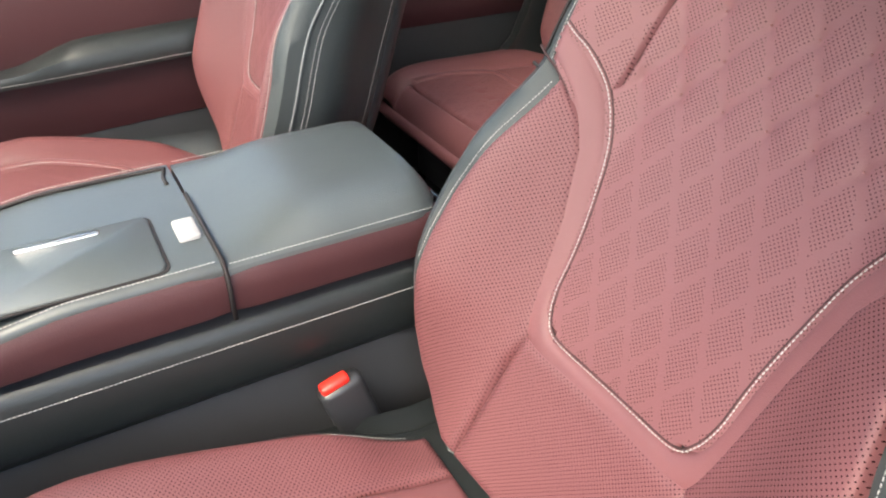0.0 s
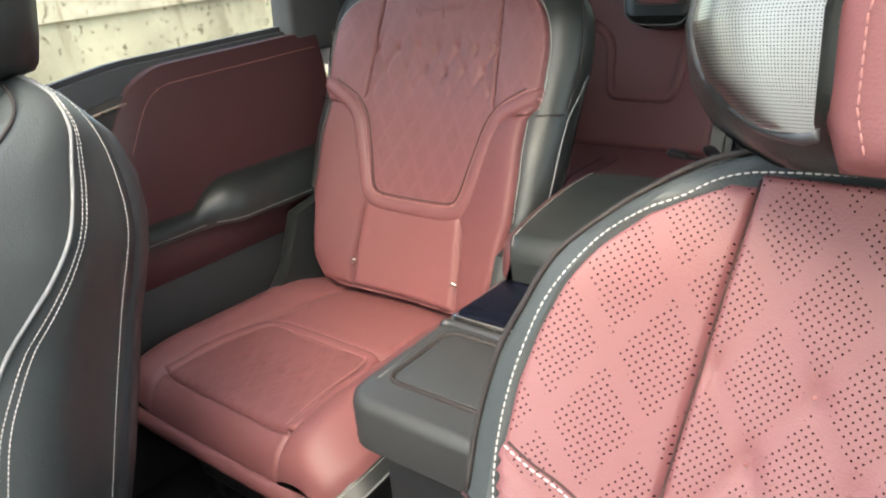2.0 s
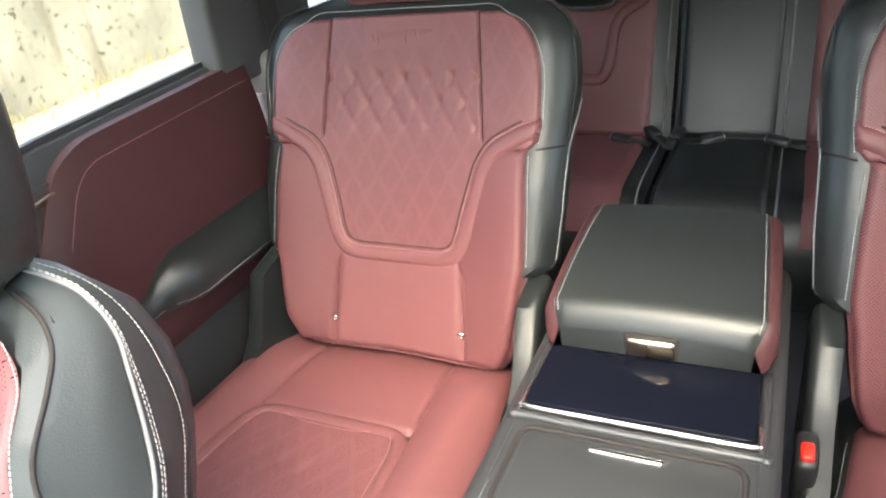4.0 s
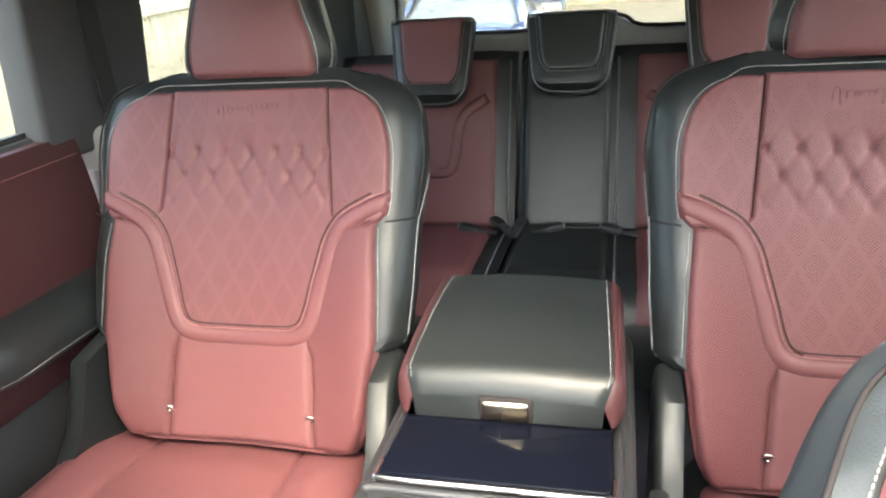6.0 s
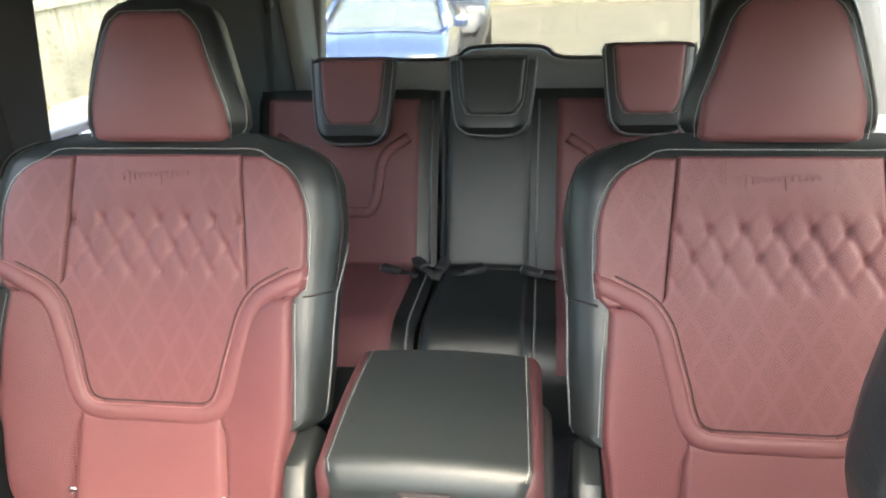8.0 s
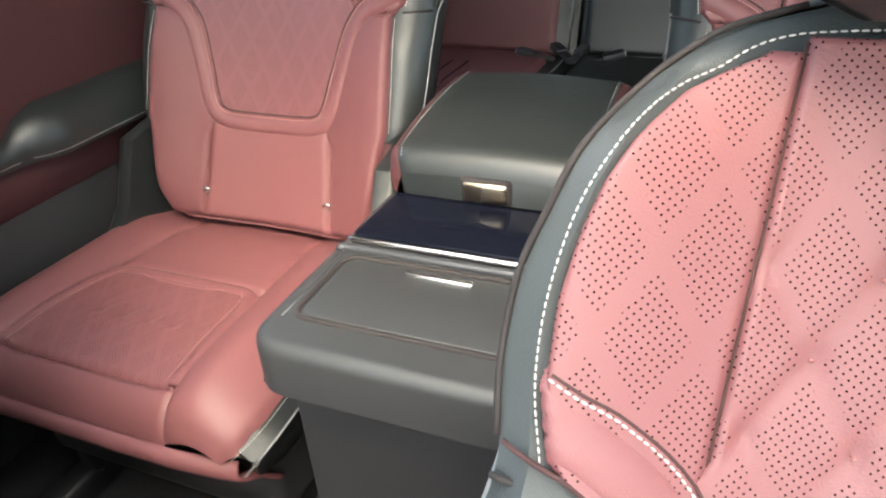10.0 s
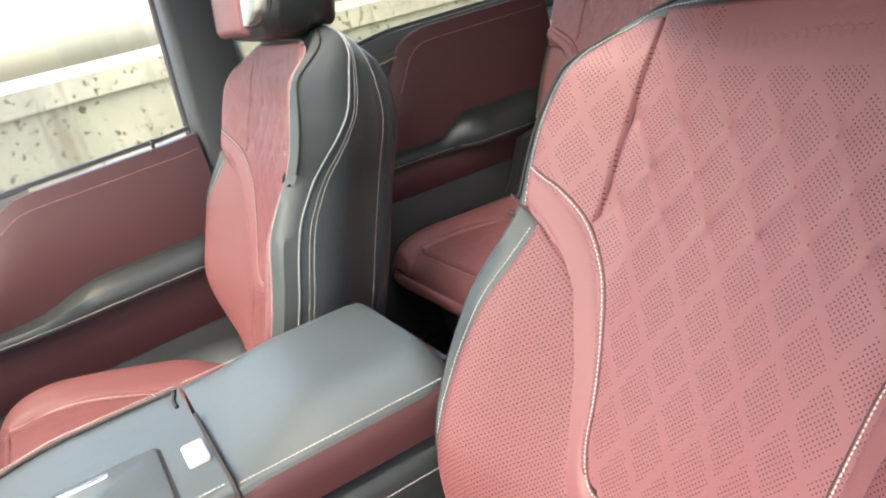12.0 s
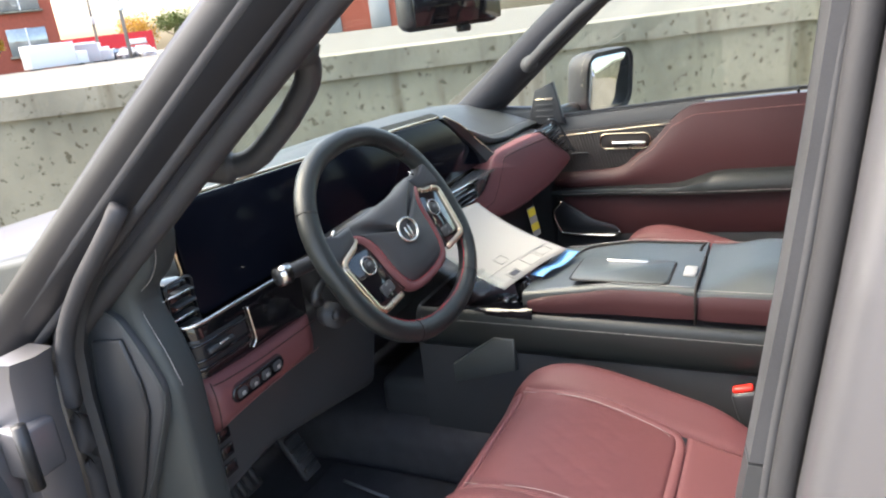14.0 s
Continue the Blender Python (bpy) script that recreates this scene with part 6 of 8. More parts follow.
def small_headrest(name, x, z, mat, label, hh=0.218):
    root = thing(name, pose(x, -1.490, FLOOR + z), label, "headrest", "rear headrests")
    th = radians(20)
    hp = lambda u, v, w: (u, -v * math.sin(th) + w * math.cos(th), v * math.cos(th) + w * math.sin(th))
    hw = lambda v: ip(v / hh, [0, 0.03, 0.08, 0.16, 0.5, 0.94, 1.0], [0.045, 0.064, 0.080, 0.091, 0.100, 0.108, 0.098])

    def face(v):
        d = max(0.0, 0.090 - v) / 0.046
        return hw(v) - 0.026 - 0.034 * (1 - math.sqrt(max(0.0, 1 - min(1.0, d) ** 2)))
    rings = []
    for j in range(23):
        v = hh * j / 22
        h = hw(v)
        e = 0.5 + 0.5 * sstep(min(v, hh - v) / 0.02)
        ring = [hp(-h + 2 * h * k / 14, v, 0.055 * e - 0.010 * (1 - sstep(min(k, 14 - k) / 1.5))) for k in range(15)]
        ring += [hp(h * math.cos(math.pi * k / 8), v, 0.02 - 0.045 * e * math.sin(math.pi * k / 8) ** 0.5) for k in range(9)]
        rings.append(ring)
    loft("pad", rings, black_leather, root)
    pillow("face", hp, lambda u, v: 0.054, lambda v: -face(v), face, 0.046, hh - 0.010, mat, root, "", 0.005, 22, 28, 0.010)
    edge = [(face(v) + 0.003, v) for v in [hh - 0.012 - (hh - 0.060) * k / 12 for k in range(13)]]
    stitch("face_stitching", smooth_path([hp(u, v, 0.0552) for u, v in edge] + [hp(-u, v, 0.0552) for u, v in edge[::-1]], 3), root, red_thread if mat is red_leather else None, Vector((0, 1, 0.3)), r=0.0006)
    rim_ = [(hw(v) - 0.004, v) for v in [hh * 0.96 - hh * 0.95 * k / 14 for k in range(15)]]
    tube("piping", smooth_path([hp(u, v, 0.051 - 0.012 * sstep((0.02 - v) / 0.02)) for u, v in rim_] + [hp(-u, v, 0.051 - 0.012 * sstep((0.02 - v) / 0.02)) for u, v in rim_[::-1]], 3), 0.0020, piping, root, n=6)
    for s in (-1, 1):
        tube("post", [hp(s * 0.045, hh - 0.18, -0.018), hp(s * 0.045, hh - 0.02, 0.0)], 0.006, chrome, root, n=8)
    return root


bench("rear_bench", 0.135, 0.62, "red and black leather rear bench place with pale piping", [(0.180, 0.59, red_leather, True)], [0.150])
bench("rear_bench", -0.62, 0.125, "black and red leather rear bench double place", [(-0.105, 0.115, black_leather, False), (-0.59, -0.162, red_leather, True)], [-0.120])
small_headrest("rear_headrest", 0.336, 0.700, red_leather, "small red headrest edged in black on the rear bench")
small_headrest("rear_headrest", -0.008, 0.722, black_leather, "small black headrest on the rear bench", 0.195)
small_headrest("rear_headrest", -0.372, 0.725, red_leather, "small red headrest on the rear bench, raised a little")
# buckles lying in the gap
for x, y, rz in ((0.215, -1.435, 82), (0.158, -1.465, 40), (0.118, -1.452, -12), (0.055, -1.440, -70), (-0.135, -1.440, 76)):
    bk = thing("seat_belt_buckle", pose(x, y + 0.06, 1.108, 80, 0, rz), "black seat-belt buckle lying on the rear bench", "buckle", "rear buckles")
    part("stalk", box(0.024, 0.008, 0.05, 0.003, 1, (0, 0, -0.020)), belt_web, bk)
    hd = part("head", box(0.030, 0.018, 0.052, 0.006, 2, (0, 0, 0.026)), black_hard, bk)
    part("tongue_slot", box(0.020, 0.010, 0.006, 0.001, 1, (0, 0, 0.051)), grey_trim, hd)
# belts on the pillars
for s in (1, -1):
    bt = thing("seat_belt", pose(s * 0.690, -1.95, 1.74), "black seat belt hanging from a pillar guide", "seat belt", "rear belts")
    part("guide", box(0.014, 0.055, 0.085, 0.012, 2, (0.004 * s, 0, 0)), black_hard, bt)
    part("slot", box(0.008, 0.012, 0.055, 0.003, 1, (-0.006 * s, 0.006, 0), (12, 0, 0)), grey_trim, bt)
    rings = [[(-0.004 * s - s * 0.012 * k / 8, 0.022 * q + 0.004 * k, -0.02 - 0.045 * k) for q in (-1, 1)] + [(-0.0055 * s - s * 0.012 * k / 8, 0.022 * q + 0.004 * k, -0.02 - 0.045 * k) for q in (1, -1)] for k in range(9)]
    loft("webbing", rings, belt_web, bt, "black belt webbing")
    b2 = thing("seat_belt", pose(s * 0.770, -0.815, 1.80), "black seat belt hanging along the door pillar", "seat belt", "rear belts")
    part("guide", box(0.014, 0.055, 0.075, 0.012, 2), black_hard, b2)
    rings = [[(-0.004 * s - s * 0.02 * k / 10, 0.022 * q, -0.02 - 0.085 * k) for q in (-1, 1)] + [(-0.0055 * s - s * 0.02 * k / 10, 0.022 * q, -0.02 - 0.085 * k) for q in (1, -1)] for k in range(11)]
    loft("webbing", rings, belt_web, b2)
    hk = thing("coat_hook", pose(s * 0.742, -0.80, 1.34), "small grey hook beside the middle seat", "hook")
    tube("hook", smooth_path([(0, 0, 0.02), (0, 0.012, 0.0), (-0.01 * s, 0.02, -0.005), (-0.015 * s, 0.02, 0.012)], 5), 0.005, piping, hk, n=6)

# ---------------------------------------------------------------- dashboard
dash = thing("dashboard", pose(0, 0, 0), "black and red dashboard with a wide display", "dashboard")
rings = []
for j in range(33):
    x = -0.775 + 1.55 * j / 32
    q = abs(x) / 0.775
    z = 1.450 - 0.03 * q ** 3
    d = 0.055 * sstep((x - 0.10) / 0.22)
    prof = [(1.47 - 0.06 * q * q, 1.36), (1.46 - 0.06 * q * q, z - 0.01), (1.30, z + 0.008), (1.16, z + 0.006 - d), (1.115, z - 0.012 - d), (1.10, z - 0.05 - d), (1.13, 1.28), (1.10, 1.20), (1.14, 1.05), (1.30, 0.98), (1.47, 0.98)]
    rings.append([(x, y, zz) for y, zz in prof])
loft("dash_body", rings, front_leather_lit, dash, "black leather dash top")
# wide display on the driver's side and centre, its passenger end cut on a slant
sl_ = Matrix(((-1, 0, 0, 0), (0, 0.14, -0.990, 1.066), (0, 0.990, 0.14, 1.438), (0, 0, 0, 1)))
dsp_line = [(0.706, -0.086), (0.712, -0.079), (0.712, 0.062), (0.706, 0.074), (0.694, 0.077), (0.40, 0.066), (0.0, 0.050), (-0.150, 0.042), (-0.164, 0.040), (-0.175, 0.032), (-0.235, -0.015), (-0.318, -0.078), (-0.325, -0.108), (-0.05, -0.108), (0.10, -0.082)]
part("display", plate(dsp_line, 0.012, sl_, 0.003, 2), screen_glass, dash, "dark glass display")
tube("display_rim", [sl_ @ Vector((a, b, 0.006)) for a, b in [(0.716, -0.080), (0.716, 0.062), (0.710, 0.077), (0.696, 0.081), (0.40, 0.070), (0.0, 0.054), (-0.160, 0.045)]], 0.003, gold, dash, "satin display rim", n=8)
fold_l = smooth_path([(0.158, 1.054, 1.482), (0.222, 1.054, 1.441), (0.290, 1.046, 1.392), (0.335, 1.012, 1.322)], 6)
fold_r = smooth_path([(0.172, 1.056, 1.484), (0.252, 1.046, 1.446), (0.322, 1.032, 1.390), (0.362, 1.006, 1.345)], 6)
loft("slanted_facet", [[a, b, b + Vector((0, 0.03, -0.004)), a + Vector((0, 0.03, -0.004))] for a, b in zip(fold_l, fold_r)], black_hard, dash, "satin facet along the slanted end of the display")
tube("facet_line", fold_r, 0.0016, gold, dash, "thin champagne line", n=6)
hood_x = [0.165 + 0.605 * j / 24 for j in range(25)]
hood_front = [Vector((x, 1.058 - 0.034 * (x - 0.25) / 0.5, ip(x, (0.165, 0.225, 0.30, 0.374, 0.452, 0.556, 0.68, 0.77), (1.484, 1.461, 1.428, 1.400, 1.373, 1.362, 1.364, 1.360)))) for x in hood_x]
rings = []
for p in hood_front:
    back = ip(p.x, (0.165, 0.45, 0.77), (1.468, 1.458, 1.432))
    mid = p.z + (back - p.z) * 0.55
    rings.append([p + Vector((0, 0.010, -0.012)), p + Vector((0, 0.001, -0.006)), p, p + Vector((0, 0.006, 0.005)), p + Vector((0, 0.024, 0.010)), Vector((p.x, 1.16, mid + 0.004)), Vector((p.x, 1.24, back - 0.004)), Vector((p.x, 1.34, back - 0.002)), Vector((p.x, 1.40, back - 0.03)), Vector((p.x, 1.20, p.z - 0.03))])
loft("dash_hood", rings, front_leather_lit, dash, "black leather pad over the trim blade")
stitch("hood_stitching", [p + Vector((0, 0.020, 0.0105)) for p in hood_front[3:]], dash, None, Vector((0, 0, 1)), r=0.0006)
tube("hood_seam", [p + Vector((0, 0.026, 0.0105)) for p in hood_front[3:]], 0.0012, seam_dark, dash, n=5)
edge_f = smooth_path([(0.176, 1.056, 1.480), (0.254, 1.046, 1.443), (0.324, 1.032, 1.388), (0.364, 1.008, 1.350), (0.46, 0.990, 1.350), (0.60, 0.970, 1.350), (0.70, 0.958, 1.335)], 6)
edge_b = smooth_path([(0.190, 1.075, 1.468), (0.300, 1.085, 1.424), (0.390, 1.085, 1.386), (0.470, 1.080, 1.362), (0.556, 1.075, 1.352), (0.68, 1.060, 1.352), (0.755, 1.050, 1.350)], 6)
loft("gloss_blade", [[a, (a + b) / 2 + Vector((0, 0, 0.002)), b, b + Vector((0, 0, -0.012)), a + Vector((0, 0.006, -0.012))] for a, b in zip(edge_f, edge_b)], blade_gloss, dash, "gloss grey trim blade under the hood")
# red padded passenger dash: a flat-faced pad with slanted ends and a tail towards the console
fx, fz = Vector((1, -0.17, 0)).normalized(), Vector((0, 0.16, 1)).normalized()
fn = fx.cross(fz).normalized()
fz = fn.cross(fx) * -1
m_pad = Matrix(((fx.x, fz.x, fn.x, 0.25), (fx.y, fz.y, fn.y, 1.005), (fx.z, fz.z, fn.z, 1.27), (0, 0, 0, 1)))


def on_pad(x, z, d=0.0):
    """A place on the passenger pad's face from its x and height; d stands proud of it."""
    return m_pad @ Vector(((x - 0.25) / fx.x, (z - 1.27) / fz.z, d))


pad_line = smooth_path([(0.372, 1.356, 0), (0.48, 1.359, 0), (0.585, 1.360, 0), (0.606, 1.354, 0), (0.68, 1.307, 0), (0.742, 1.266, 0), (0.752, 1.250, 0), (0.735, 1.240, 0), (0.622, 1.211, 0), (0.50, 1.197, 0), (0.405, 1.190, 0), (0.314, 1.193, 0), (0.225, 1.215, 0), (0.146, 1.224, 0), (0.060, 1.236, 0), (0.060, 1.246, 0), (0.146, 1.240, 0), (0.210, 1.246, 0), (0.244, 1.262, 0), (0.274, 1.290, 0), (0.309, 1.328, 0), (0.335, 1.348, 0), (0.372, 1.356, 0)], 2)[:-1]
loc = [m_pad.inverted() @ on_pad(p.x, p.y) for p in pad_line]
rings = []
cxp, cyp = 0.28, -0.005
for k, d in ((1.0, -0.06), (1.0, -0.014), (0.994, -0.006), (0.982, -0.0015), (0.962, 0.0), (0.80, 0.003), (0.50, 0.004), (0.12, 0.004)):
    rings.append([m_pad @ Vector((cxp + (p.x - cxp) * k if p.x > 0.06 else p.x, cyp + (p.y - cyp) * k if p.x > 0.06 else p.y * (0.6 + 0.4 * k) - 0.04 * 0.4 * (1 - k), d)) for p in loc])
loft("red_pad", rings, red_trim_pad, dash, "dark red leather dash pad")
pad_seam = smooth_path([on_pad(x, z, 0.0035) for x, z in ((0.690, 1.288), (0.632, 1.328), (0.615, 1.336), (0.50, 1.338), (0.392, 1.336), (0.368, 1.328), (0.345, 1.300), (0.300, 1.256), (0.27, 1.240), (0.20, 1.232))], 5)
tube("pad_seam", pad_seam, 0.0011, seam_red, dash, n=5)
stitch("pad_stitching", [p + fz * -0.005 for p in pad_seam], dash, red_thread, Vector((0, -1, 0.3)), r=0.0006)
stitch("pad_stitching", [on_pad(x, z, 0.002) for x, z in ((0.72, 1.243), (0.622, 1.219), (0.50, 1.205), (0.405, 1.198), (0.33, 1.200))], dash, red_thread, Vector((0, -1, 0)), r=0.0006)
# vents: one at the slanted end of the pad, one pair below the display
vt = part("vent_box", plate([((x - 0.25) / fx.x, (z - 1.27) / fz.z) for x, z in ((0.612, 1.362), (0.752, 1.262), (0.772, 1.268), (0.690, 1.372))], 0.02, m_pad @ pose(0, 0, -0.030), 0.003, 1), piano, dash, "air vent")
for k in range(9):
    u = (k + 0.5) / 9
    a, b = (0.612 + 0.140 * u, 1.360 - 0.097 * u), (0.690 + 0.082 * u, 1.370 - 0.101 * u)
    tube("vent_slat", [on_pad(a[0], a[1], -0.004), on_pad(b[0], b[1], -0.004)], 0.0022, black_hard, vt, n=6)
tube("vent_rim", smooth_path([on_pad(0.66, 1.384, 0.0), on_pad(0.700, 1.374, 0.0), on_pad(0.735, 1.325, 0.002), on_pad(0.772, 1.264, 0.003)], 5), 0.0035, black_soft, vt, n=8)
for x0, x1, y, z, sz in ((0.085, 0.222, 1.010, 1.280, 0.056), (-0.760, -0.712, 1.040, 1.380, 0.075)):
    vt = part("vent_box", box(x1 - x0, 0.05, sz, 0.008, 2, ((x0 + x1) / 2, y + 0.035, z)), piano, dash, "air vent")
    for k in range(4):
        part("vent_slat", box(x1 - x0 - 0.01, 0.018, 0.0035, 0.001, 1, ((x0 + x1) / 2, y + 0.006, z + sz * (-0.34 + 0.22 * k)), (12, 0, 0)), black_hard, vt)
        if k % 2:
            part("slat_edge", box(0.05, 0.003, 0.0022, 0.0008, 1, (x1 - 0.04, y - 0.003, z + sz * (-0.34 + 0.22 * k))), chrome, vt)
    tube("vent_rim", [((x0 + x1) / 2 + a, y + 0.006, z + b) for a, b in round_rect(x1 - x0, sz + 0.004, 0.010, 4)], 0.002, black_hard, vt, n=6, closed=True)
tube("bright_line", [(-0.06, 1.040, 1.314), (0.117, 1.020, 1.314), (0.305, 0.998, 1.320)], 0.0042, chrome, dash, "bright metal strip over the vents", n=8)
loft("ledge", [[(x, 1.044 - 0.12 * (x + 0.06) + 0.003, 1.314 + 0.016 * (x + 0.06)), (x, 1.080, 1.330), (x, 1.080, 1.310), (x, 1.050 - 0.12 * (x + 0.06), 1.306 + 0.016 * (x + 0.06))] for x in (-0.06, 0.06, 0.16, 0.24, 0.305)], blade_gloss, dash, "gloss grey ledge under the display", smooth=False)
part("vent_cheek", plate([(0.224, 1.252), (0.262, 1.276), (0.292, 1.314), (0.224, 1.308)], 0.01, Matrix(((1, 0, 0, 0), (-0.12, 0, -1, 1.046), (0, 1, 0, 0), (0, 0, 0, 1))), 0.002, 1), blade_gloss, dash, "gloss grey cheek beside the vent")
part("centre_panel", box(0.40, 0.12, 0.10, 0.02, 3, (0.03, 1.098, 1.262), (10, 0, 0)), piano, dash, "gloss black centre stack")
# driver's lower dash: gloss strip, bright line, red knee panel with switches
FY = 1.030


def face(x, z, d=0.0):
    """A place on the driver's side of the dash, which turns away towards the door; d stands proud of it."""
    y = FY + 0.62 * max(0.0, -0.738 - x) + 0.9 * max(0.0, -0.750 - x) - d
    return Vector((x, y, z))


def face_strip(name, x0, x1, low, high, bulge, depth, mat, parent, label="", nx=36, nz=10, r=0.3):
    """A padded strip along the driver's side of the dash."""
    rings = []
    for i in range(nx + 1):
        x = x0 + (x1 - x0) * i / nx
        a, b = low(x), high(x)
        e = math.sqrt(min(1.0, max(0.02, min(i, nx - i) / nx * 9)))
        col = [face(x, a + (b - a) * k / nz, bulge * e * (1 - abs(2 * k / nz - 1) ** (1 / r))) for k in range(nz + 1)]
        rings.append([c for c in col] + [col[-1] + Vector((0, depth, 0)), col[0] + Vector((0, depth, 0))])
    return loft(name, rings, mat, parent, label)


face_strip("gloss_panel", -0.776, -0.500, lambda x: 1.268, lambda x: 1.352, 0.004, 0.05, piano, dash, "gloss black lower panel", r=0.15)
tube("bright_line", [face(-0.774 + 0.250 * k / 20, 1.3555, 0.006) for k in range(21)], 0.0034, chrome, dash, "bright metal strip", n=8)
slot = face_strip("vent_slot", -0.765, -0.640, lambda x: 1.279, lambda x: 1.338, 0.005, 0.02, black_hard, dash, "black air vent behind the gloss panel", r=0.12)
for z in (1.290, 1.302, 1.326):
    tube("vent_slat", [face(-0.762 + 0.118 * k / 10, z, 0.007) for k in range(11)], 0.0022, piano, slot, n=6)
tube("knob_bar", [face(-0.735 + 0.050 * k / 5, 1.3135, 0.010) for k in range(6)], 0.0045, black_soft, slot, n=8)
tube("knob_shine", [face(-0.716 + 0.020 * k / 4, 1.3165, 0.0135) for k in range(5)], 0.0018, chrome, slot, n=6)
tube("bright_tick", smooth_path([face(-0.641, 1.341, 0.007), face(-0.638, 1.312, 0.007), face(-0.636, 1.287, 0.007), face(-0.645, 1.275, 0.006)], 5), 0.0020, chrome, dash, n=6)
kp = face_strip("knee_panel", -0.796, -0.500, lambda x: 1.197 - 0.012 * sstep((-0.62 - x) / 0.15), lambda x: 1.266 + 0.010 * sstep((-0.62 - x) / 0.15), 0.020, 0.06, red_leather, dash, "red leather knee panel", r=0.32)
part("panel_rim", plate(round_rect(0.124, 0.031, 0.0155, 7, -0.662, 1.234), 0.006, Matrix(((1, 0, 0, 0), (0, 0, -1, FY - 0.014), (0, 1, 0, 0), (0, 0, 0, 1))), 0.002, 2), seam_red, kp)
part("switch_panel", plate(round_rect(0.118, 0.025, 0.0125, 7, -0.662, 1.234), 0.006, Matrix(((1, 0, 0, 0), (0, 0, -1, FY - 0.0165), (0, 1, 0, 0), (0, 0, 0, 1))), 0.002, 2), piano, kp, "black switch panel")
for k in range(4):
    x = -0.703 + 0.0275 * k
    part("switch", plate(round_rect(0.019, 0.014, 0.004, 3, x, 1.234), 0.003, Matrix(((1, 0, 0, 0), (0, 0, -1, FY - 0.0225), (0, 1, 0, 0), (0, 0, 0, 1))), 0.001, 1), black_soft, kp)
    part("switch_mark", plate(round_rect(0.0075, 0.0055, 0.001, 2, x, 1.233), 0.0005, Matrix(((1, 0, 0, 0), (0, 0, -1, FY - 0.0256), (0, 1, 0, 0), (0, 0, 0, 1))), 0.0, 1), thread, kp)
tube("knee_seam", [face(-0.745 + 0.240 * k / 16, 1.2585 + 0.008 * sstep((-0.62 + 0.745 - 0.240 * k / 16) / 0.15), 0.0185) for k in range(17)], 0.0011, seam_red, kp, n=5)
tube("knee_seam", [face(-0.7445 - 0.0015 * math.sin(math.pi * k / 8), 1.190 + 0.078 * k / 8, 0.0205 * math.sin(math.pi * (0.12 + 0.76 * k / 8)) ** 0.5) for k in range(9)], 0.0012, seam_red, kp, n=5)
stitch("knee_stitching", [face(-0.735 + 0.228 * k / 14, 1.2085 - 0.006 * sstep((-0.62 + 0.735 - 0.228 * k / 14) / 0.15), 0.0178) for k in range(15)], kp, red_thread, Vector((0, -1, 0)), r=0.0006)
slab("knee_bolster", [(-0.762, 1.06), (-0.62, 1.08), (-0.30, 1.02), (-0.24, 1.22), (-0.24, 1.262), (-0.765, 1.262)], (1.046, 1.16), black_soft, dash, "y", "black lower dash", 0.02)
for k in range(3):
    part("lower_switch", box(0.026, 0.006, 0.020, 0.002, 1, (-0.722, 1.045, 1.168 - 0.029 * k)), piano, dash)
slab("dash_end", [(1.003, 1.0), (1.40, 1.0), (1.40, 1.44), (1.10, 1.50), (0.985, 1.515), (0.995, 1.475), (1.012, 1.450), (1.040, 1.427), (1.040, 1.402), (1.018, 1.352), (1.003, 1.300)], (-0.818, -0.765), front_leather_lit, dash, "x", "black leather dash end cheek", 0.012)
stitch("cheek_stitching", smooth_path([(-0.8075, 0.988, 1.505), (-0.8075, 0.994, 1.475), (-0.8075, 1.012, 1.4485), (-0.8075, 1.0385, 1.427), (-0.8075, 1.0395, 1.402), (-0.8075, 1.0175, 1.352), (-0.8075, 1.0020, 1.305)], 4), dash, r=0.0008)
kick_line = [(1.16, 0.72), (1.40, 0.72), (1.40, 1.42), (1.113, 1.408), (1.095, 1.412), (1.064, 1.400), (1.036, 1.356), (1.015, 1.309), (1.020, 1.273), (1.071, 1.169), (1.106, 1.099), (1.14, 0.9)]
slab("kick_panel", kick_line, (-0.829, -0.810), black_soft, dash, "x", "black side trim", 0.008)
tube("panel_edge", smooth_path([(-0.829, y, z) for y, z in kick_line[3:]], 4), 0.0016, front_leather_lit, dash, n=6)
slab("raised_panel", [(1.118, 1.368), (1.062, 1.376), (1.046, 1.311), (1.046, 1.270), (1.085, 1.170), (1.125, 1.085), (1.15, 0.9), (1.16, 0.74), (1.19, 0.74), (1.175, 1.085), (1.140, 1.19), (1.135, 1.28)], (-0.836, -0.828), black_hard, dash, "x", "raised panel of the side trim", 0.004)


def jamb(z):
    """How far ahead the rear face of the driver's hinge post lies at height z."""
    return ip(z, [0.66, 0.90, 1.10, 1.20, 1.29, 1.36, 1.40, 1.435, 1.47, 1.50, 1.53, 1.60], [1.17, 1.165, 1.155, 1.148, 1.148, 1.138, 1.118, 1.092, 1.060, 1.028, 0.996, 0.930])


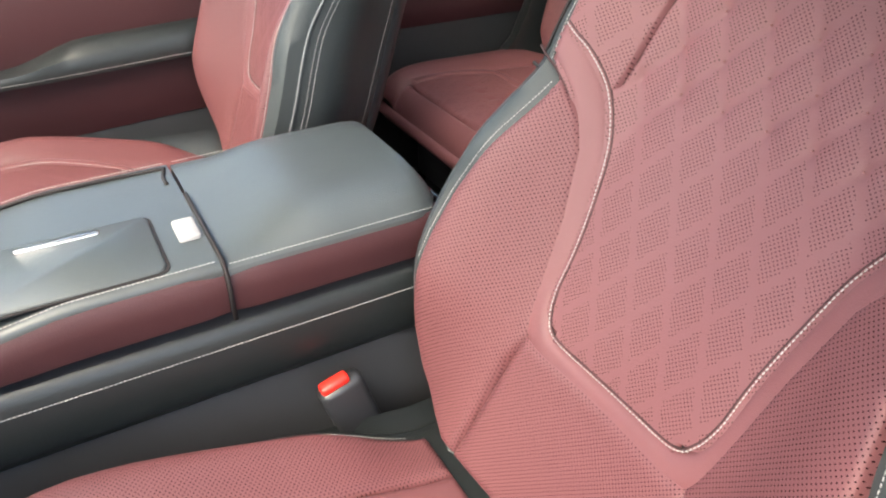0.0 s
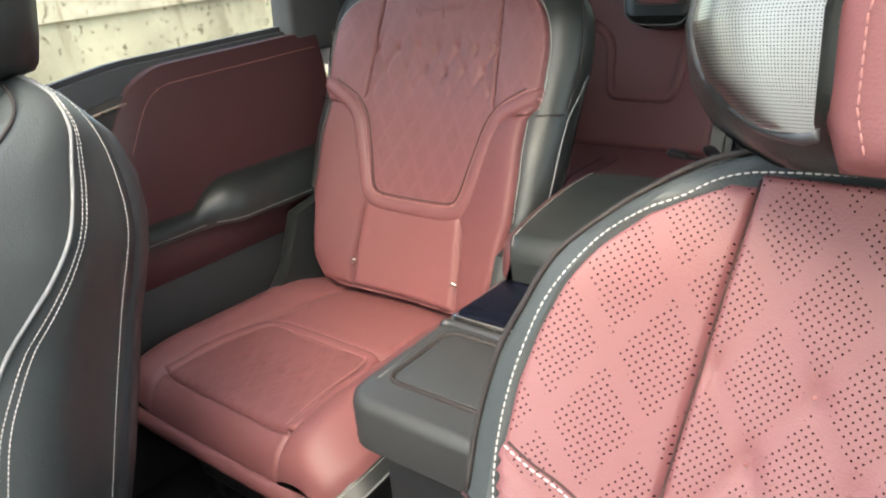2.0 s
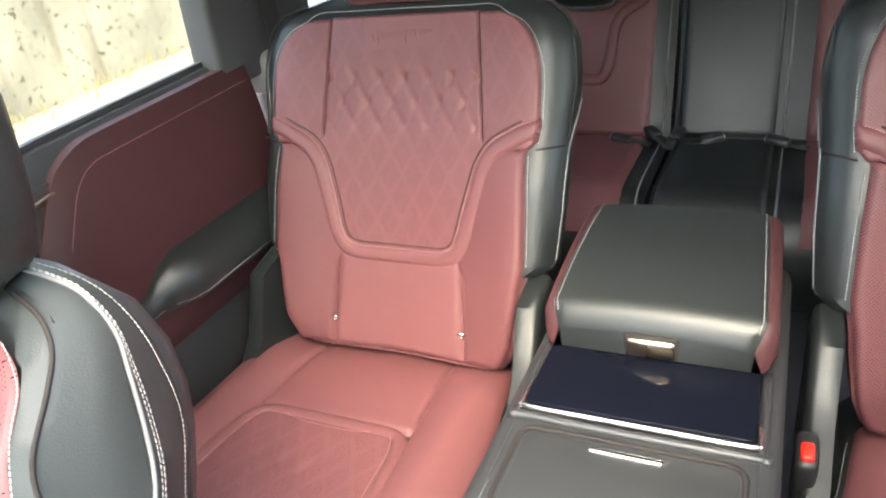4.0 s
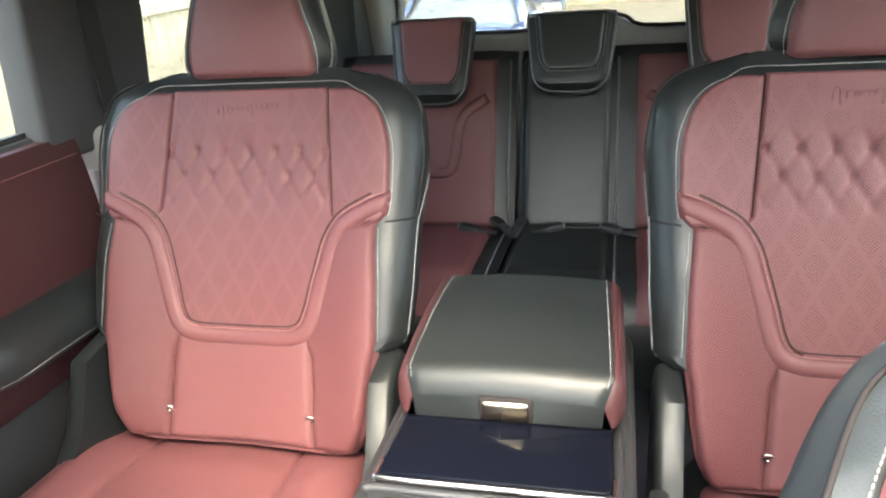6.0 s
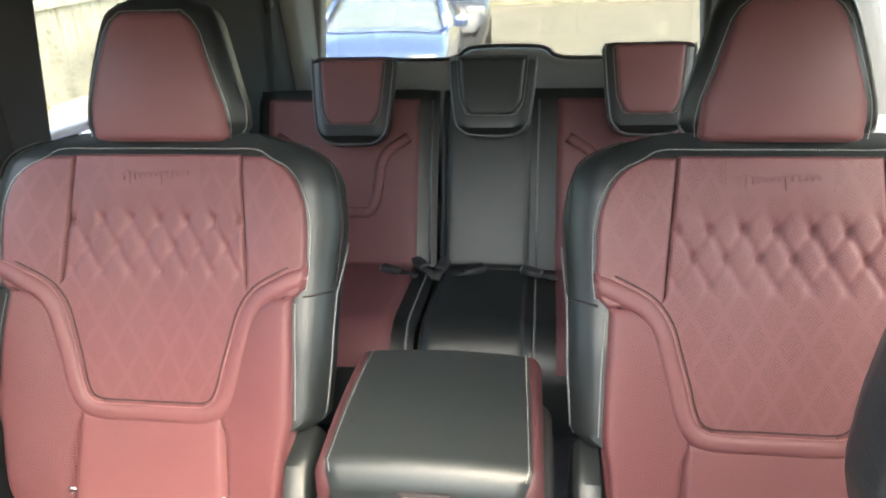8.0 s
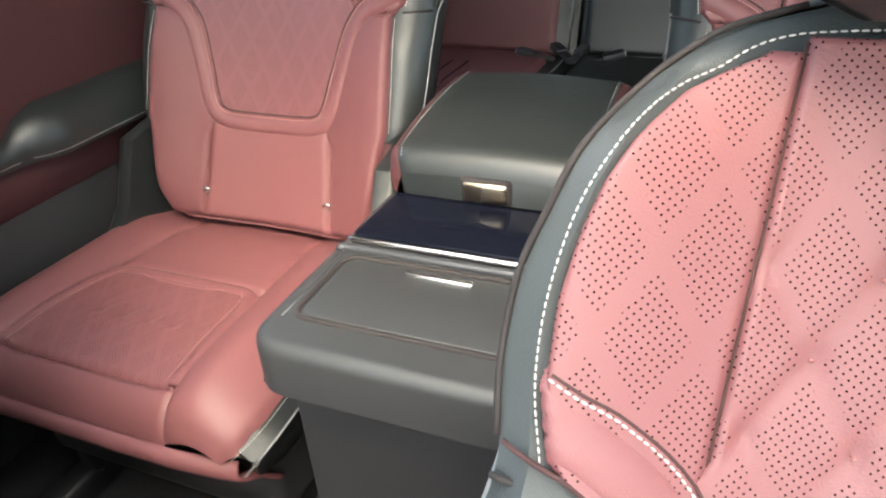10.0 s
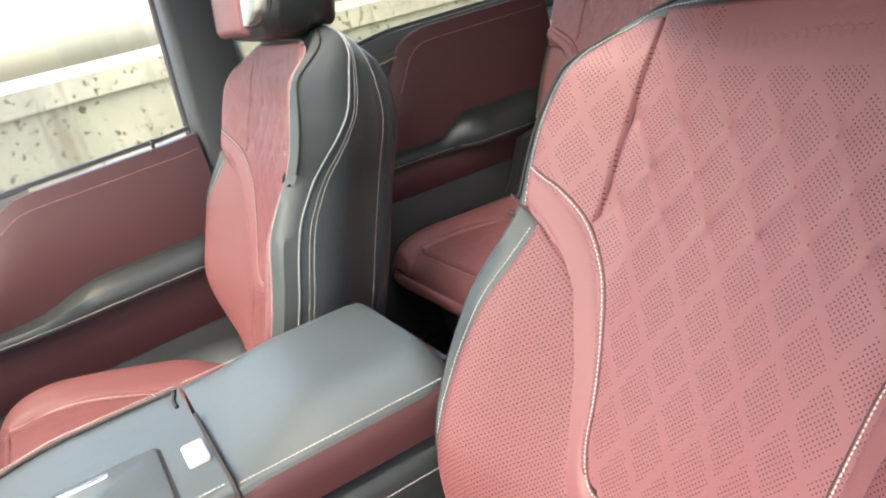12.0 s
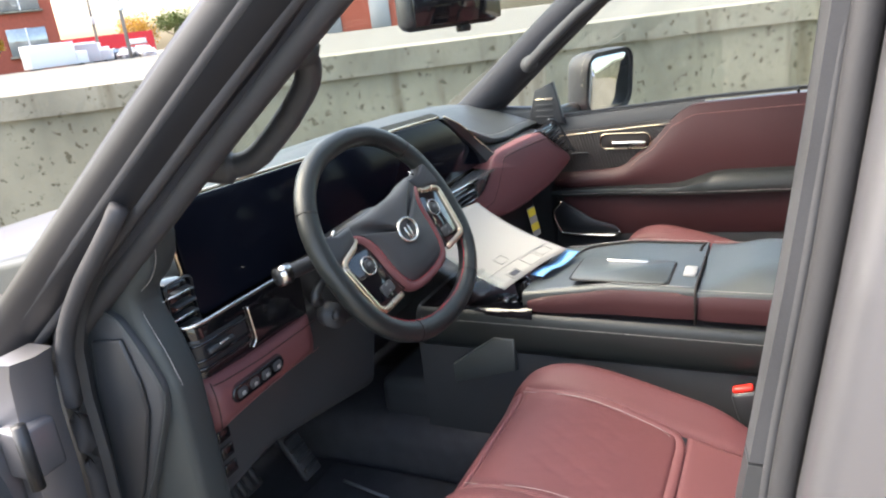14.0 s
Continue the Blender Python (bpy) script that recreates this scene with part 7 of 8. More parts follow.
jz = [0.66 + 0.90 * k / 40 for k in range(41)]
loft("post_trim", [[(-0.828, jamb(z) - 0.004, z), (-0.842, jamb(z) - 0.012, z), (-0.852, jamb(z) - 0.006, z), (-0.856, jamb(z) + 0.03, z), (-0.828, jamb(z) + 0.04, z)] for z in jz], black_soft, car, "black trim of the hinge post")
tube("post_seal", [(-0.866, jamb(z) - 0.006, z) for z in jz], 0.0115, rubber, car, "black rubber door seal", n=10)
loft("post_skin", [[(-0.876, jamb(z) + 0.006, z), (-0.905, jamb(z) + 0.000, z), (-0.932, jamb(z) + 0.010, z), (-0.940, jamb(z) + 0.05, z), (-0.876, jamb(z) + 0.05, z)] for z in jz if z < 1.40], body_paint, car, "grey painted hinge post")
for z in (0.98, 1.26):
    hg = part("door_hinge", box(0.05, 0.05, 0.07, 0.006, 2, (-0.925, jamb(z) + 0.01, z)), body_paint, car, "painted door hinge")
    tube("hinge_pin", [(-0.945, jamb(z) - 0.010, z - 0.045), (-0.945, jamb(z) - 0.010, z + 0.045)], 0.009, black_hard, hg, n=10)
slab("kick_panel", [(0.99, 0.70), (1.45, 0.70), (1.45, 1.42), (1.02, 1.40), (0.99, 1.2)], (0.80, 0.86), black_soft, dash, "x", "black side trim", 0.02)
slab("glovebox", [(0.16, 0.92), (0.79, 0.92), (0.79, 1.22), (0.16, 1.22)], (1.06, 1.30), black_soft, dash, "y", "black glovebox lid", 0.02)

# steering wheel
wheel = thing("steering_wheel", pose(-0.409, 0.8905, 1.389, 62.3, -3.9, -4) @ pose(0, 0, 0, 0, 0, 3.9), "black leather steering wheel with red trim and a bright badge", "steering wheel")


def rim_point(a, inset=0.0, z=0.0):
    """A point of the rim's centre line: a rounded square, a little flatter at the foot."""
    c, q = math.cos(a), math.sin(a)
    x = (0.1735 - inset) * math.copysign(abs(c) ** 0.89, c)
    y = ((0.170 if q > 0 else 0.166) - inset) * math.copysign(abs(q) ** (0.89 if q > 0 else 0.80), q)
    return (x, y, z)


tube("rim", [rim_point(2 * math.pi * k / 96) for k in range(96)], 0.0172, black_leather, wheel, "black leather rim", 0.0165, 16, Vector((0, 0, 1)), True)
for a in (radians(146), radians(34), radians(238), radians(302)):
    p, q = Vector(rim_point(a)), Vector(rim_point(a + 0.01))
    t = (q - p).normalized()
    n = t.cross(Vector((0, 0, 1)))
    tube("rim_seam", [p + n * (0.0174 * math.cos(b)) + Vector((0, 0, 0.0167 * math.sin(b))) for b in [2 * math.pi * k / 18 for k in range(18)]], 0.0009, seam_dark, wheel, n=5, closed=True, up=t)
for a0, a1 in ((232, 308), (310, 340), (200, 230)):
    stitch("rim_thread", [rim_point(radians(a0 + (a1 - a0) * k / 24), 0.0160, 0.0055) for k in range(25)], wheel, red_bright, r=0.0010, step=0.0040, dash=0.0032)
half = [(0.0, 0.050), (0.050, 0.050), (0.098, 0.055), (0.124, 0.056), (0.128, 0.047), (0.106, 0.038), (0.086, 0.022), (0.076, -0.004), (0.072, -0.044), (0.062, -0.074), (0.044, -0.086), (0.0, -0.090)]
cover = smooth_path([(x, y, 0) for x, y in half] + [(-x, y, 0) for x, y in half[-2::-1]], 4)[:-1]
rings = []
for k, z in ((0.96, -0.024), (1.0, -0.004), (0.985, 0.008), (0.95, 0.014), (0.88, 0.0185), (0.70, 0.022), (0.40, 0.0235), (0.12, 0.024)):
    rings.append([(p.x * k, -0.010 + (p.y + 0.010) * k, z - 0.010 * sstep((abs(p.x) - 0.07) / 0.06)) for p in cover])
loft("airbag_cover", rings, black_soft, wheel, "smooth black airbag cover")
low_half = [(0.128, 0.050, -0.001), (0.110, 0.037, 0.002), (0.089, 0.021, 0.005), (0.079, -0.005, 0.006), (0.075, -0.045, 0.006), (0.064, -0.077, 0.006), (0.045, -0.090, 0.006), (0.0, -0.094, 0.006)]
low_edge = smooth_path(low_half + [(-x, y, z) for x, y, z in low_half[-2::-1]], 6)
n_ = len(low_edge)
tube("red_hub_trim", low_edge, [0.0085 * (0.30 + 0.70 * sstep(min(k, n_ - 1 - k) / 10)) for k in range(n_)], red_leather, wheel, "red leather hub edge", [0.010 * (0.4 + 0.6 * sstep(min(k, n_ - 1 - k) / 10)) for k in range(n_)], 12)
stitch("hub_stitching", [(p.x * 0.93, -0.010 + (p.y + 0.010) * 0.93, p.z + 0.0085) for p in low_edge[9:-9]], wheel, red_bright, r=0.0005)
for q in (-1, 1):
    tube("wing_tip", smooth_path([(q * 0.122, 0.060, 0.003), (q * 0.130, 0.054, 0.002), (q * 0.130, 0.046, 0.001), (q * 0.120, 0.041, 0.002)], 4), 0.0028, chrome, wheel, "bright tip of the hub wing", n=7)
for s in (-1, 1):
    arm = [(s * x, y) for x, y in ((0.096, 0.052), (0.130, 0.052), (0.168, 0.068), (0.176, 0.006), (0.150, 0.016), (0.104, 0.026))][::s]
    part("arm", plate(arm, 0.026, pose(0, 0, -0.012), 0.007, 3), black_hard, wheel, "satin black arm between hub and rim")
    pan = [(s * x, y) for x, y in ((0.092, 0.026), (0.112, 0.022), (0.148, 0.011), (0.153, -0.002), (0.143, -0.068), (0.133, -0.080), (0.070, -0.082), (0.072, -0.040), (0.078, 0.004))][::s]
    spk = part("spoke", plate(pan, 0.022, pose(0, 0, -0.012), 0.003, 2), piano, wheel, "gloss black switch spoke")
    fr = smooth_path([(s * 0.098, 0.030, 0.009), (s * 0.110, 0.026, 0.010), (s * 0.116, 0.021, 0.010), (s * 0.146, 0.014, 0.010), (s * 0.155, 0.006, 0.010), (s * 0.156, -0.004, 0.010), (s * 0.147, -0.068, 0.010), (s * 0.142, -0.078, 0.010), (s * 0.132, -0.083, 0.010), (s * 0.084, -0.084, 0.008)], 5)
    tube("spoke_trim", fr, 0.0055, gold, spk, "champagne metal frame", 0.0035, 10)
    ring = [(s * 0.112 + 0.0145 * math.cos(b), -0.014 + 0.0145 * math.sin(b), 0.0115) for b in [2 * math.pi * k / 24 for k in range(24)]]
    tube("dial_ring", ring, 0.0014, chrome, spk, n=6, closed=True)
    part("dial", plate(round_rect(0.020, 0.020, 0.0098, 6, s * 0.112, -0.014), 0.005, pose(0, 0, 0.009), 0.0015, 2), black_hard, spk)
    part("dial_mark", plate(round_rect(0.008, 0.005, 0.001, 2, s * 0.112, -0.012), 0.0006, pose(0, 0, 0.0141), 0.0, 1), piping, spk)
    part("rocker", plate(round_rect(0.030, 0.018, 0.005, 4, s * 0.106, -0.060), 0.004, pose(0, 0, 0.009), 0.0015, 2), black_soft, spk)
    for dy in (-0.054, -0.065):
        part("rocker_mark", plate(round_rect(0.006, 0.003, 0.0008, 2, s * 0.106, dy), 0.0005, pose(0, 0, 0.0132), 0.0, 1), piping, spk)
    wing = [(s * x, y) for x, y in ((0.001, -0.016), (0.0065, -0.0145), (0.0075, 0.004), (0.0035, 0.008), (0.0035, -0.002))][::s]
    part("badge_wing", plate(wing, 0.0022, pose(0, -0.011, 0.0235), 0.0006, 1), chrome, wheel)
bd = [(0.0245 * math.cos(a), -0.011 + 0.0195 * math.sin(a), 0.0248) for a in [2 * math.pi * (k - 0.22 * 28 / 28) / 32 for k in range(32)]]
tube("badge_ring", bd, 0.0027, chrome, wheel, "bright oval badge", n=8, closed=True)
part("column_shroud", box(0.13, 0.15, 0.20, 0.035, 4, (0, -0.02, -0.125)), black_hard, wheel)
# stalk, switch behind the wheel and round column knob
stalk = tube("stalk", smooth_path([(-0.47, 0.965, 1.365), (-0.53, 0.975, 1.372), (-0.578, 0.992, 1.371)], 5), 0.0125, black_hard, dash, "black control stalk", n=14)
tube("stalk_collar", [(-0.574, 0.990, 1.371), (-0.592, 0.9965, 1.3705)], 0.0165, chrome, stalk, "bright stalk collar", n=18)
tube("stalk_cap", [(-0.590, 0.9958, 1.3705), (-0.5945, 0.9975, 1.3704)], 0.0130, black_soft, stalk, n=18)
tube("wiper_stalk", smooth_path([(-0.39, 0.95, 1.385), (-0.33, 0.955, 1.395), (-0.285, 0.965, 1.40)], 5), 0.011, black_hard, dash, "black control stalk", n=12)
tube("stalk_lever", smooth_path([(-0.500, 0.965, 1.345), (-0.535, 0.965, 1.335), (-0.550, 0.968, 1.318), (-0.535, 0.972, 1.306)], 5), 0.008, black_hard, dash, n=10)
tube("column_knob", [(-0.500, 0.985, 1.270), (-0.516, 0.958, 1.276)], 0.021, black_soft, dash, "black round column knob", n=22)
tube("knob_grip", [(-0.516, 0.958, 1.276), (-0.520, 0.950, 1.278)], 0.009, black_hard, dash, n=14)

# pedals, foot rest, hanging label, interior mirror
pd = thing("brake_pedal", pose(-0.50, 1.30, 0.86, 55, 0, 0), "ribbed black rubber brake pedal in the footwell", "pedal", "pedals")
part("pad", box(0.13, 0.075, 0.02, 0.008, 2), rubber, pd)
for k in range(6):
    part("pad_rib", box(0.014, 0.062, 0.008, 0.003, 1, (-0.05 + 0.02 * k, 0, 0.012)), black_hard if k % 2 else rubber, pd)
part("lever", box(0.025, 0.30, 0.02, 0.005, 1, (0, 0.16, -0.02)), black_hard, pd)
pd = thing("accelerator_pedal", pose(-0.352, 1.25, 0.865, 58, 0, 0), "ribbed black accelerator pedal in the footwell", "pedal", "pedals")
part("pad", box(0.055, 0.14, 0.016, 0.006, 2), rubber, pd)
for k in range(5):
    part("pad_rib", box(0.046, 0.010, 0.006, 0.002, 1, (0, -0.05 + 0.025 * k, 0.010)), black_hard, pd)
part("lever", box(0.025, 0.24, 0.02, 0.005, 1, (0, 0.14, -0.02)), black_hard, pd)
mat_ = thing("floor_mat", pose(-0.44, 0.98, FLOOR + 0.004), "black carpet floor mat in the driver's footwell", "mat")
part("mat_body", box(0.50, 0.60, 0.012, 0.005, 2, (0, 0, 0.006)), carpet, mat_)
tube("mat_clip", [(0.16, 0.10, 0.016), (0.17, 0.22, 0.03)], 0.004, piping, mat_, n=6)
tg = thing("paper_tag", pose(0.47, 0.955, 1.13, 78, 0, -10), "white and yellow paper tag hanging from the dash", "tag")
tag_sheet = part("tag_sheet", plate(round_rect(0.042, 0.085, 0.003, 2), 0.001, None, 0.0, 1), white_paper, tg)
for k, h in ((0.027, 0.022), (-0.015, 0.020)):
    part("yellow_block", plate(round_rect(0.041, h, 0.001, 1, 0, k), 0.0006, pose(0, 0, 0.0012), 0.0, 1), yellow_ink, tag_sheet)
rv = thing("interior_mirror", pose(-0.06, 0.905, 1.735, 0, 0, -22), "black interior mirror hanging from the windscreen", "mirror")
part("housing", box(0.25, 0.05, 0.085, 0.02, 3), black_hard, rv)
part("glass", box(0.23, 0.004, 0.07, 0.002, 1, (0, -0.026, 0)), piano, rv)
part("mount", box(0.03, 0.10, 0.03, 0.008, 2, (0, 0.06, 0.035)), black_hard, rv)
part("sensor", box(0.03, 0.02, 0.014, 0.004, 1, (0.02, -0.012, -0.047)), black_hard, rv)
for s in (-1, 1):
    vz = thing("sun_visor", pose(s * 0.38, 0.62, 1.865, 8, 0, 0), "grey sun visor folded against the headliner", "sun visor", "visors")
    part("panel", box(0.42, 0.16, 0.018, 0.007, 2), headliner_mat, vz)
# card in the rear window, read from outside
cd = thing("stock_card", pose(-0.465, -2.325, 1.778), "lilac card with a stock number taped inside the rear window", "card")
part("card", box(0.252, 0.002, 0.142, 0.0, 1), lilac_card, cd)
txt = bpy.data.curves.new("number", "FONT")
txt.body, txt.size, txt.align_x, txt.extrude = "39538", 0.050, "CENTER", 0.0006
tob = new("number", txt)
dg = bpy.context.evaluated_depsgraph_get()
num = bpy.data.meshes.new_from_object(tob.evaluated_get(dg))
bpy.data.objects.remove(tob)
num.materials.append(card_ink)
nob = new("number", num)
nob.parent = cd
nob.matrix_local = Matrix.Translation((0.012, 0.0022, -0.012)) @ Matrix(((1, 0, 0, 0), (0, 0, 1, 0), (0, 1, 0, 0), (0, 0, 0, 1)))
part("tape", box(0.05, 0.0015, 0.02, 0.0, 1, (0.0, 0.0018, -0.075)), white_paper, cd)
part("tape", box(0.05, 0.0015, 0.02, 0.0, 1, (0.0, 0.0018, 0.076)), white_paper, cd)
for k, w in ((0.048, 0.075), (0.041, 0.062)):
    part("print_bar", box(w, 0.001, 0.0035, 0.0, 1, (0.0, 0.0018, k)), card_ink, cd)

# ---------------------------------------------------------------- outside
gr = thing("ground", pose(0, 0, 0), "pale worn asphalt car park", "ground", kind="structure")
vv = [(-220, -220, 0), (220, -220, 0), (220, 220, 0), (-220, 220, 0)]
link_mesh("asphalt", vv, [(0, 1, 2, 3)], asphalt, gr, smooth=False)


def wall_run(name, pts, h0, cap_h, mat, capm, label, over=0.16, rise=0.0):
    root = thing(name, pose(0, 0, 0), label, "wall", kind="structure")
    pth = [Vector((*p, 0)) for p in pts]
    fr, cp = [], []
    for i, p in enumerate(pth):
        a, b = pth[max(0, i - 1)], pth[min(len(pth) - 1, i + 1)]
        t = (b - a).normalized()
        n_ = Vector((-t.y, t.x, 0))
        h = h0 + rise * sstep((-6.0 - p.y) / 12.0)
        fr.append([p + Vector((0, 0, -0.2)), p + Vector((0, 0, h - cap_h)), p - n_ * 0.5 + Vector((0, 0, h - cap_h)), p - n_ * 0.5 + Vector((0, 0, -0.2))])
        q = p + n_ * over
        r_ = p - n_ * 0.55
        cp.append([q + Vector((0, 0, h - cap_h)), q + Vector((0, 0, h - 0.02)), q - n_ * 0.02 + Vector((0, 0, h)), r_ + Vector((0, 0, h)), r_ + Vector((0, 0, h - cap_h))])
    loft("wall_face", fr, mat, root, smooth=False)
    loft("coping", cp, capm, root, smooth=False)
    return root


WALL = [(-6.0, 20.6), (2.7, 7.1), (5.2, 3.2), (6.6, 1.0), (7.1, -1.5), (7.8, -11.0), (8.6, -33.0)]
fine = [tuple(v)[:2] for v in smooth_path([(x, y, 0) for x, y in WALL], 10)]
wall_run("retaining_wall", fine, 1.46, 0.20, wall_mat, cap_mat, "stained concrete retaining wall with a coping", rise=0.4)
ug = thing("upper_walk", pose(0, 0, 0), "pale concrete ground behind the retaining wall", "ground", kind="structure")
vv, ff = [], []
far = [(30, 170), (90, 150), (150, 100), (180, 40), (190, -10), (180, -60), (150, -140)]
farp = [tuple(v)[:2] for v in smooth_path([(x, y, 0) for x, y in far], 10)]
for (a, b), (c, d2) in zip(fine, farp):
    vv += [(a + 0.3, b + 0.1, 1.42), (c, d2, 0.03)]
for i in range(len(fine) - 1):
    ff.append((2 * i, 2 * i + 1, 2 * i + 3, 2 * i + 2))
link_mesh("walk", vv, ff, upper_ground, ug, smooth=False)
wall_run("back_wall", [(12.0, -34.6), (0.0, -35.3), (-30.0, -37.0), (-80.0, -39.0)][::-1], 2.27, 0.12, painted_wall, painted_wall, "tall painted concrete wall at the end of the car park")

# guard rail and shrubs on top of the end wall
gl = thing("guard_rail", pose(0, -35.9, 2.2), "white metal guard rail on posts above the end wall", "rail")
for z in (0.12, 0.46):
    tube("rail", [(-40.0, -2.2, z), (-20.0, -1.2, z), (0.0, 0.0, z), (12.0, 0.7, z)], 0.055, white_paint, gl, n=8)
for k in range(11):
    x = 9.9 - 4.7 * k
    part("post", box(0.14, 0.14, 0.75, 0.02, 1, (x, 0.055 * x - 0.06, 0.25)), wood_pole, gl)
shr = tagged(new("shrubs"), "yellow-green shrubs behind the guard rail", "shrubs", kind="stuff")
shr.empty_display_size = 0.1
rng = random.Random(21)
vv, ff = [], []
for _ in range(7000):
    x = rng.uniform(-30, 14)
    hgt = 1.6 + 1.0 * noise.noise(Vector((x * 0.35, 0.0, 3.0))) + 0.5 * noise.noise(Vector((x * 1.3, 0.0, 7.0)))
    p = Vector((x, -38.6 + 0.055 * x + rng.uniform(-0.9, 0.9), 1.7 + max(0.2, hgt) * rng.random()))
    a = Vector((rng.gauss(0, 1), rng.gauss(0, 1), rng.gauss(0, 1))).normalized() * rng.uniform(0.08, 0.2)
    b = Vector((rng.gauss(0, 1), rng.gauss(0, 1), rng.gauss(0, 1))).normalized() * rng.uniform(0.05, 0.12)
    k = len(vv)
    vv += [p - a, p + b, p + a, p - b]
    ff.append((k, k + 1, k + 2, k + 3))
link_mesh("shrub_leaves", vv, ff, weed_mat, shr, smooth=False)
# scribble on the far wall
sc = thing("wall_scribble", pose(-0.93, -35.32, 1.45), "dark spray scribble on the far wall", "graffiti")
pth = [(0.086 * k - 0.95, 0.0, (0.10 + 0.16 * abs(math.sin(0.7 * k))) * math.sin(1.9 * k) + 0.08 * math.cos(4.1 * k)) for k in range(22)] + [(0.95, 0, -0.12), (0.55, 0, -0.45), (0.3, 0, -0.48), (0.1, 0, -0.30)]
tube("scribble", smooth_path(pth, 5), 0.022, grey_ink, sc, n=5)
mk = thing("wall_mark", pose(1.28, -35.30, 1.53), "yellow paint mark on the far wall", "graffiti")
part("mark", plate([(-0.5, 0), (0, -0.35), (0.5, 0), (0, 0.35)], 0.01, Matrix(((-1, 0, 0, 0), (0, 0, 1, 0), (0, 1, 0, 0), (0, 0, 0, 1))), 0.0), yellow_ink, mk)


def sedan(name, m, paint, label):
    """A parked saloon, nose towards +y."""
    root = thing(name, m, label, "car", "parked cars")
    ys = [-2.3, -2.2, -1.5, -0.9, -0.2, 0.5, 0.95, 1.5, 2.0, 2.28, 2.36]
    hood_ = [0.78, 0.95, 1.02, 1.0, 0.97, 0.96, 0.97, 0.93, 0.84, 0.68, 0.5]
    wd = [0.74, 0.82, 0.88, 0.90, 0.91, 0.91, 0.90, 0.89, 0.84, 0.74, 0.60]
    rings = []
    for y, h, w in zip(ys, hood_, wd):
        rings.append([(-w * 0.9, y, 0.22), (-w, y, 0.45), (-w, y, h - 0.12), (-w * 0.93, y, h - 0.02), (-w * 0.5, y, h + 0.02), (0, y, h + 0.03), (w * 0.5, y, h + 0.02), (w * 0.93, y, h - 0.02), (w, y, h - 0.12), (w, y, 0.45), (w * 0.9, y, 0.22)])
    loft("body", rings, paint, root)
    cab = [(-1.75, 0.98, 0.80, 0.02), (-1.0, 1.36, 0.66, 0.1), (-0.35, 1.42, 0.64, 0.1), (0.15, 1.38, 0.64, 0.1), (0.98, 0.97, 0.80, 0.02)]
    rings = [[(-0.84, y, 0.95), (-w, y, h - 0.03), (-w * 0.8, y, h), (0, y, h + 0.02), (w * 0.8, y, h), (w, y, h - 0.03), (0.84, y, 0.95)] for y, h, w, _ in cab]
    loft("cabin_glass", rings, sky_sheen_glass, root, "car windows greyed for reflected sky")
    rings = [[(-0.60, y, z), (0, y, z + 0.02), (0.60, y, z), (0.58, y, z + 0.03), (0, y, z + 0.05), (-0.58, y, z + 0.03)] for y, z in ((-1.1, 1.345), (-0.35, 1.43), (0.18, 1.385))]
    loft("roof", rings, paint, root)
    for s in (-1, 1):
        tube("pillar", [(s * 0.80, 0.98, 0.97), (s * 0.645, 0.15, 1.385)], 0.035, paint, root, n=6)
        tube("pillar", [(s * 0.80, -1.75, 0.98), (s * 0.66, -1.0, 1.36)], 0.05, paint, root, n=6)
        part("mirror", box(0.18, 0.09, 0.12, 0.035, 3, (s * 0.98, 0.72, 1.02)), paint, root)
        part("headlight", box(0.36, 0.20, 0.13, 0.04, 2, (s * 0.60, 2.14, 0.72), (0, 0, -s * 22)), clear_lamp, root, "clear headlight")
        for yy in (1.38, -1.38):
            rr = [[(s * (0.80 + dx), yy + rad * math.cos(2 * math.pi * k / 28), 0.33 + rad * math.sin(2 * math.pi * k / 28)) for k in range(28)] for dx, rad in ((-0.1, 0.2), (-0.1, 0.32), (0.08, 0.33), (0.11, 0.30), (0.11, 0.21))]
            w = loft("tyre", rr, tyre_mat, root)
            rr = [[(s * (0.80 + dx), yy + rad * math.cos(2 * math.pi * k / 28), 0.33 + rad * math.sin(2 * math.pi * k / 28)) for k in range(28)] for dx, rad in ((0.09, 0.21), (0.115, 0.20), (0.09, 0.05))]
            loft("rim", rr, chrome, w)
    part("grille", box(0.9, 0.05, 0.24, 0.03, 2, (0, 2.33, 0.52)), black_hard, root)
    part("number_plate", box(0.36, 0.02, 0.14, 0.01, 1, (0, 2.40, 0.45)), white_paint, root, "blank pale plate")
    return root


# Grey, part-metal panes: the colour stands in for sky reflected in the glass.
sky_sheen_glass = surface("car_window_sky_sheen", (0.30, 0.33, 0.33), 0.05, 0.45, var=0.3, bump=0.0, spec=1.0, coat=1.0)
clear_lamp = surface("lamp_glass", (0.55, 0.56, 0.57), 0.12, 0.6, var=0.1, bump=0.0)
sedan("parked_saloon", pose(2.0, -10.3, 0, 0, 0, 3) @ Matrix.Diagonal((1.03, 1.0, 1.10, 1)), blue_paint, "blue saloon parked nose-on behind the vehicle")
sedan("parked_saloon", pose(1.97, -16.4, 0, 0, 0, 4) @ Matrix.Diagonal((1.05, 1.05, 1.36, 1)), black_paint, "tall grey car parked behind the blue one")

# shop, brick building, vans and poles on the upper level, which falls away from the wall
def bearing(az, d, drop=0.0):
    """A pose at d metres on the bearing az from the driver's door, its front turned towards the car."""
    a = radians(az)
    return pose(-1.4 + d * math.sin(a), 0.3 + d * math.cos(a), 1.42 - 1.39 * d / 170 - drop, 0, 0, -az)


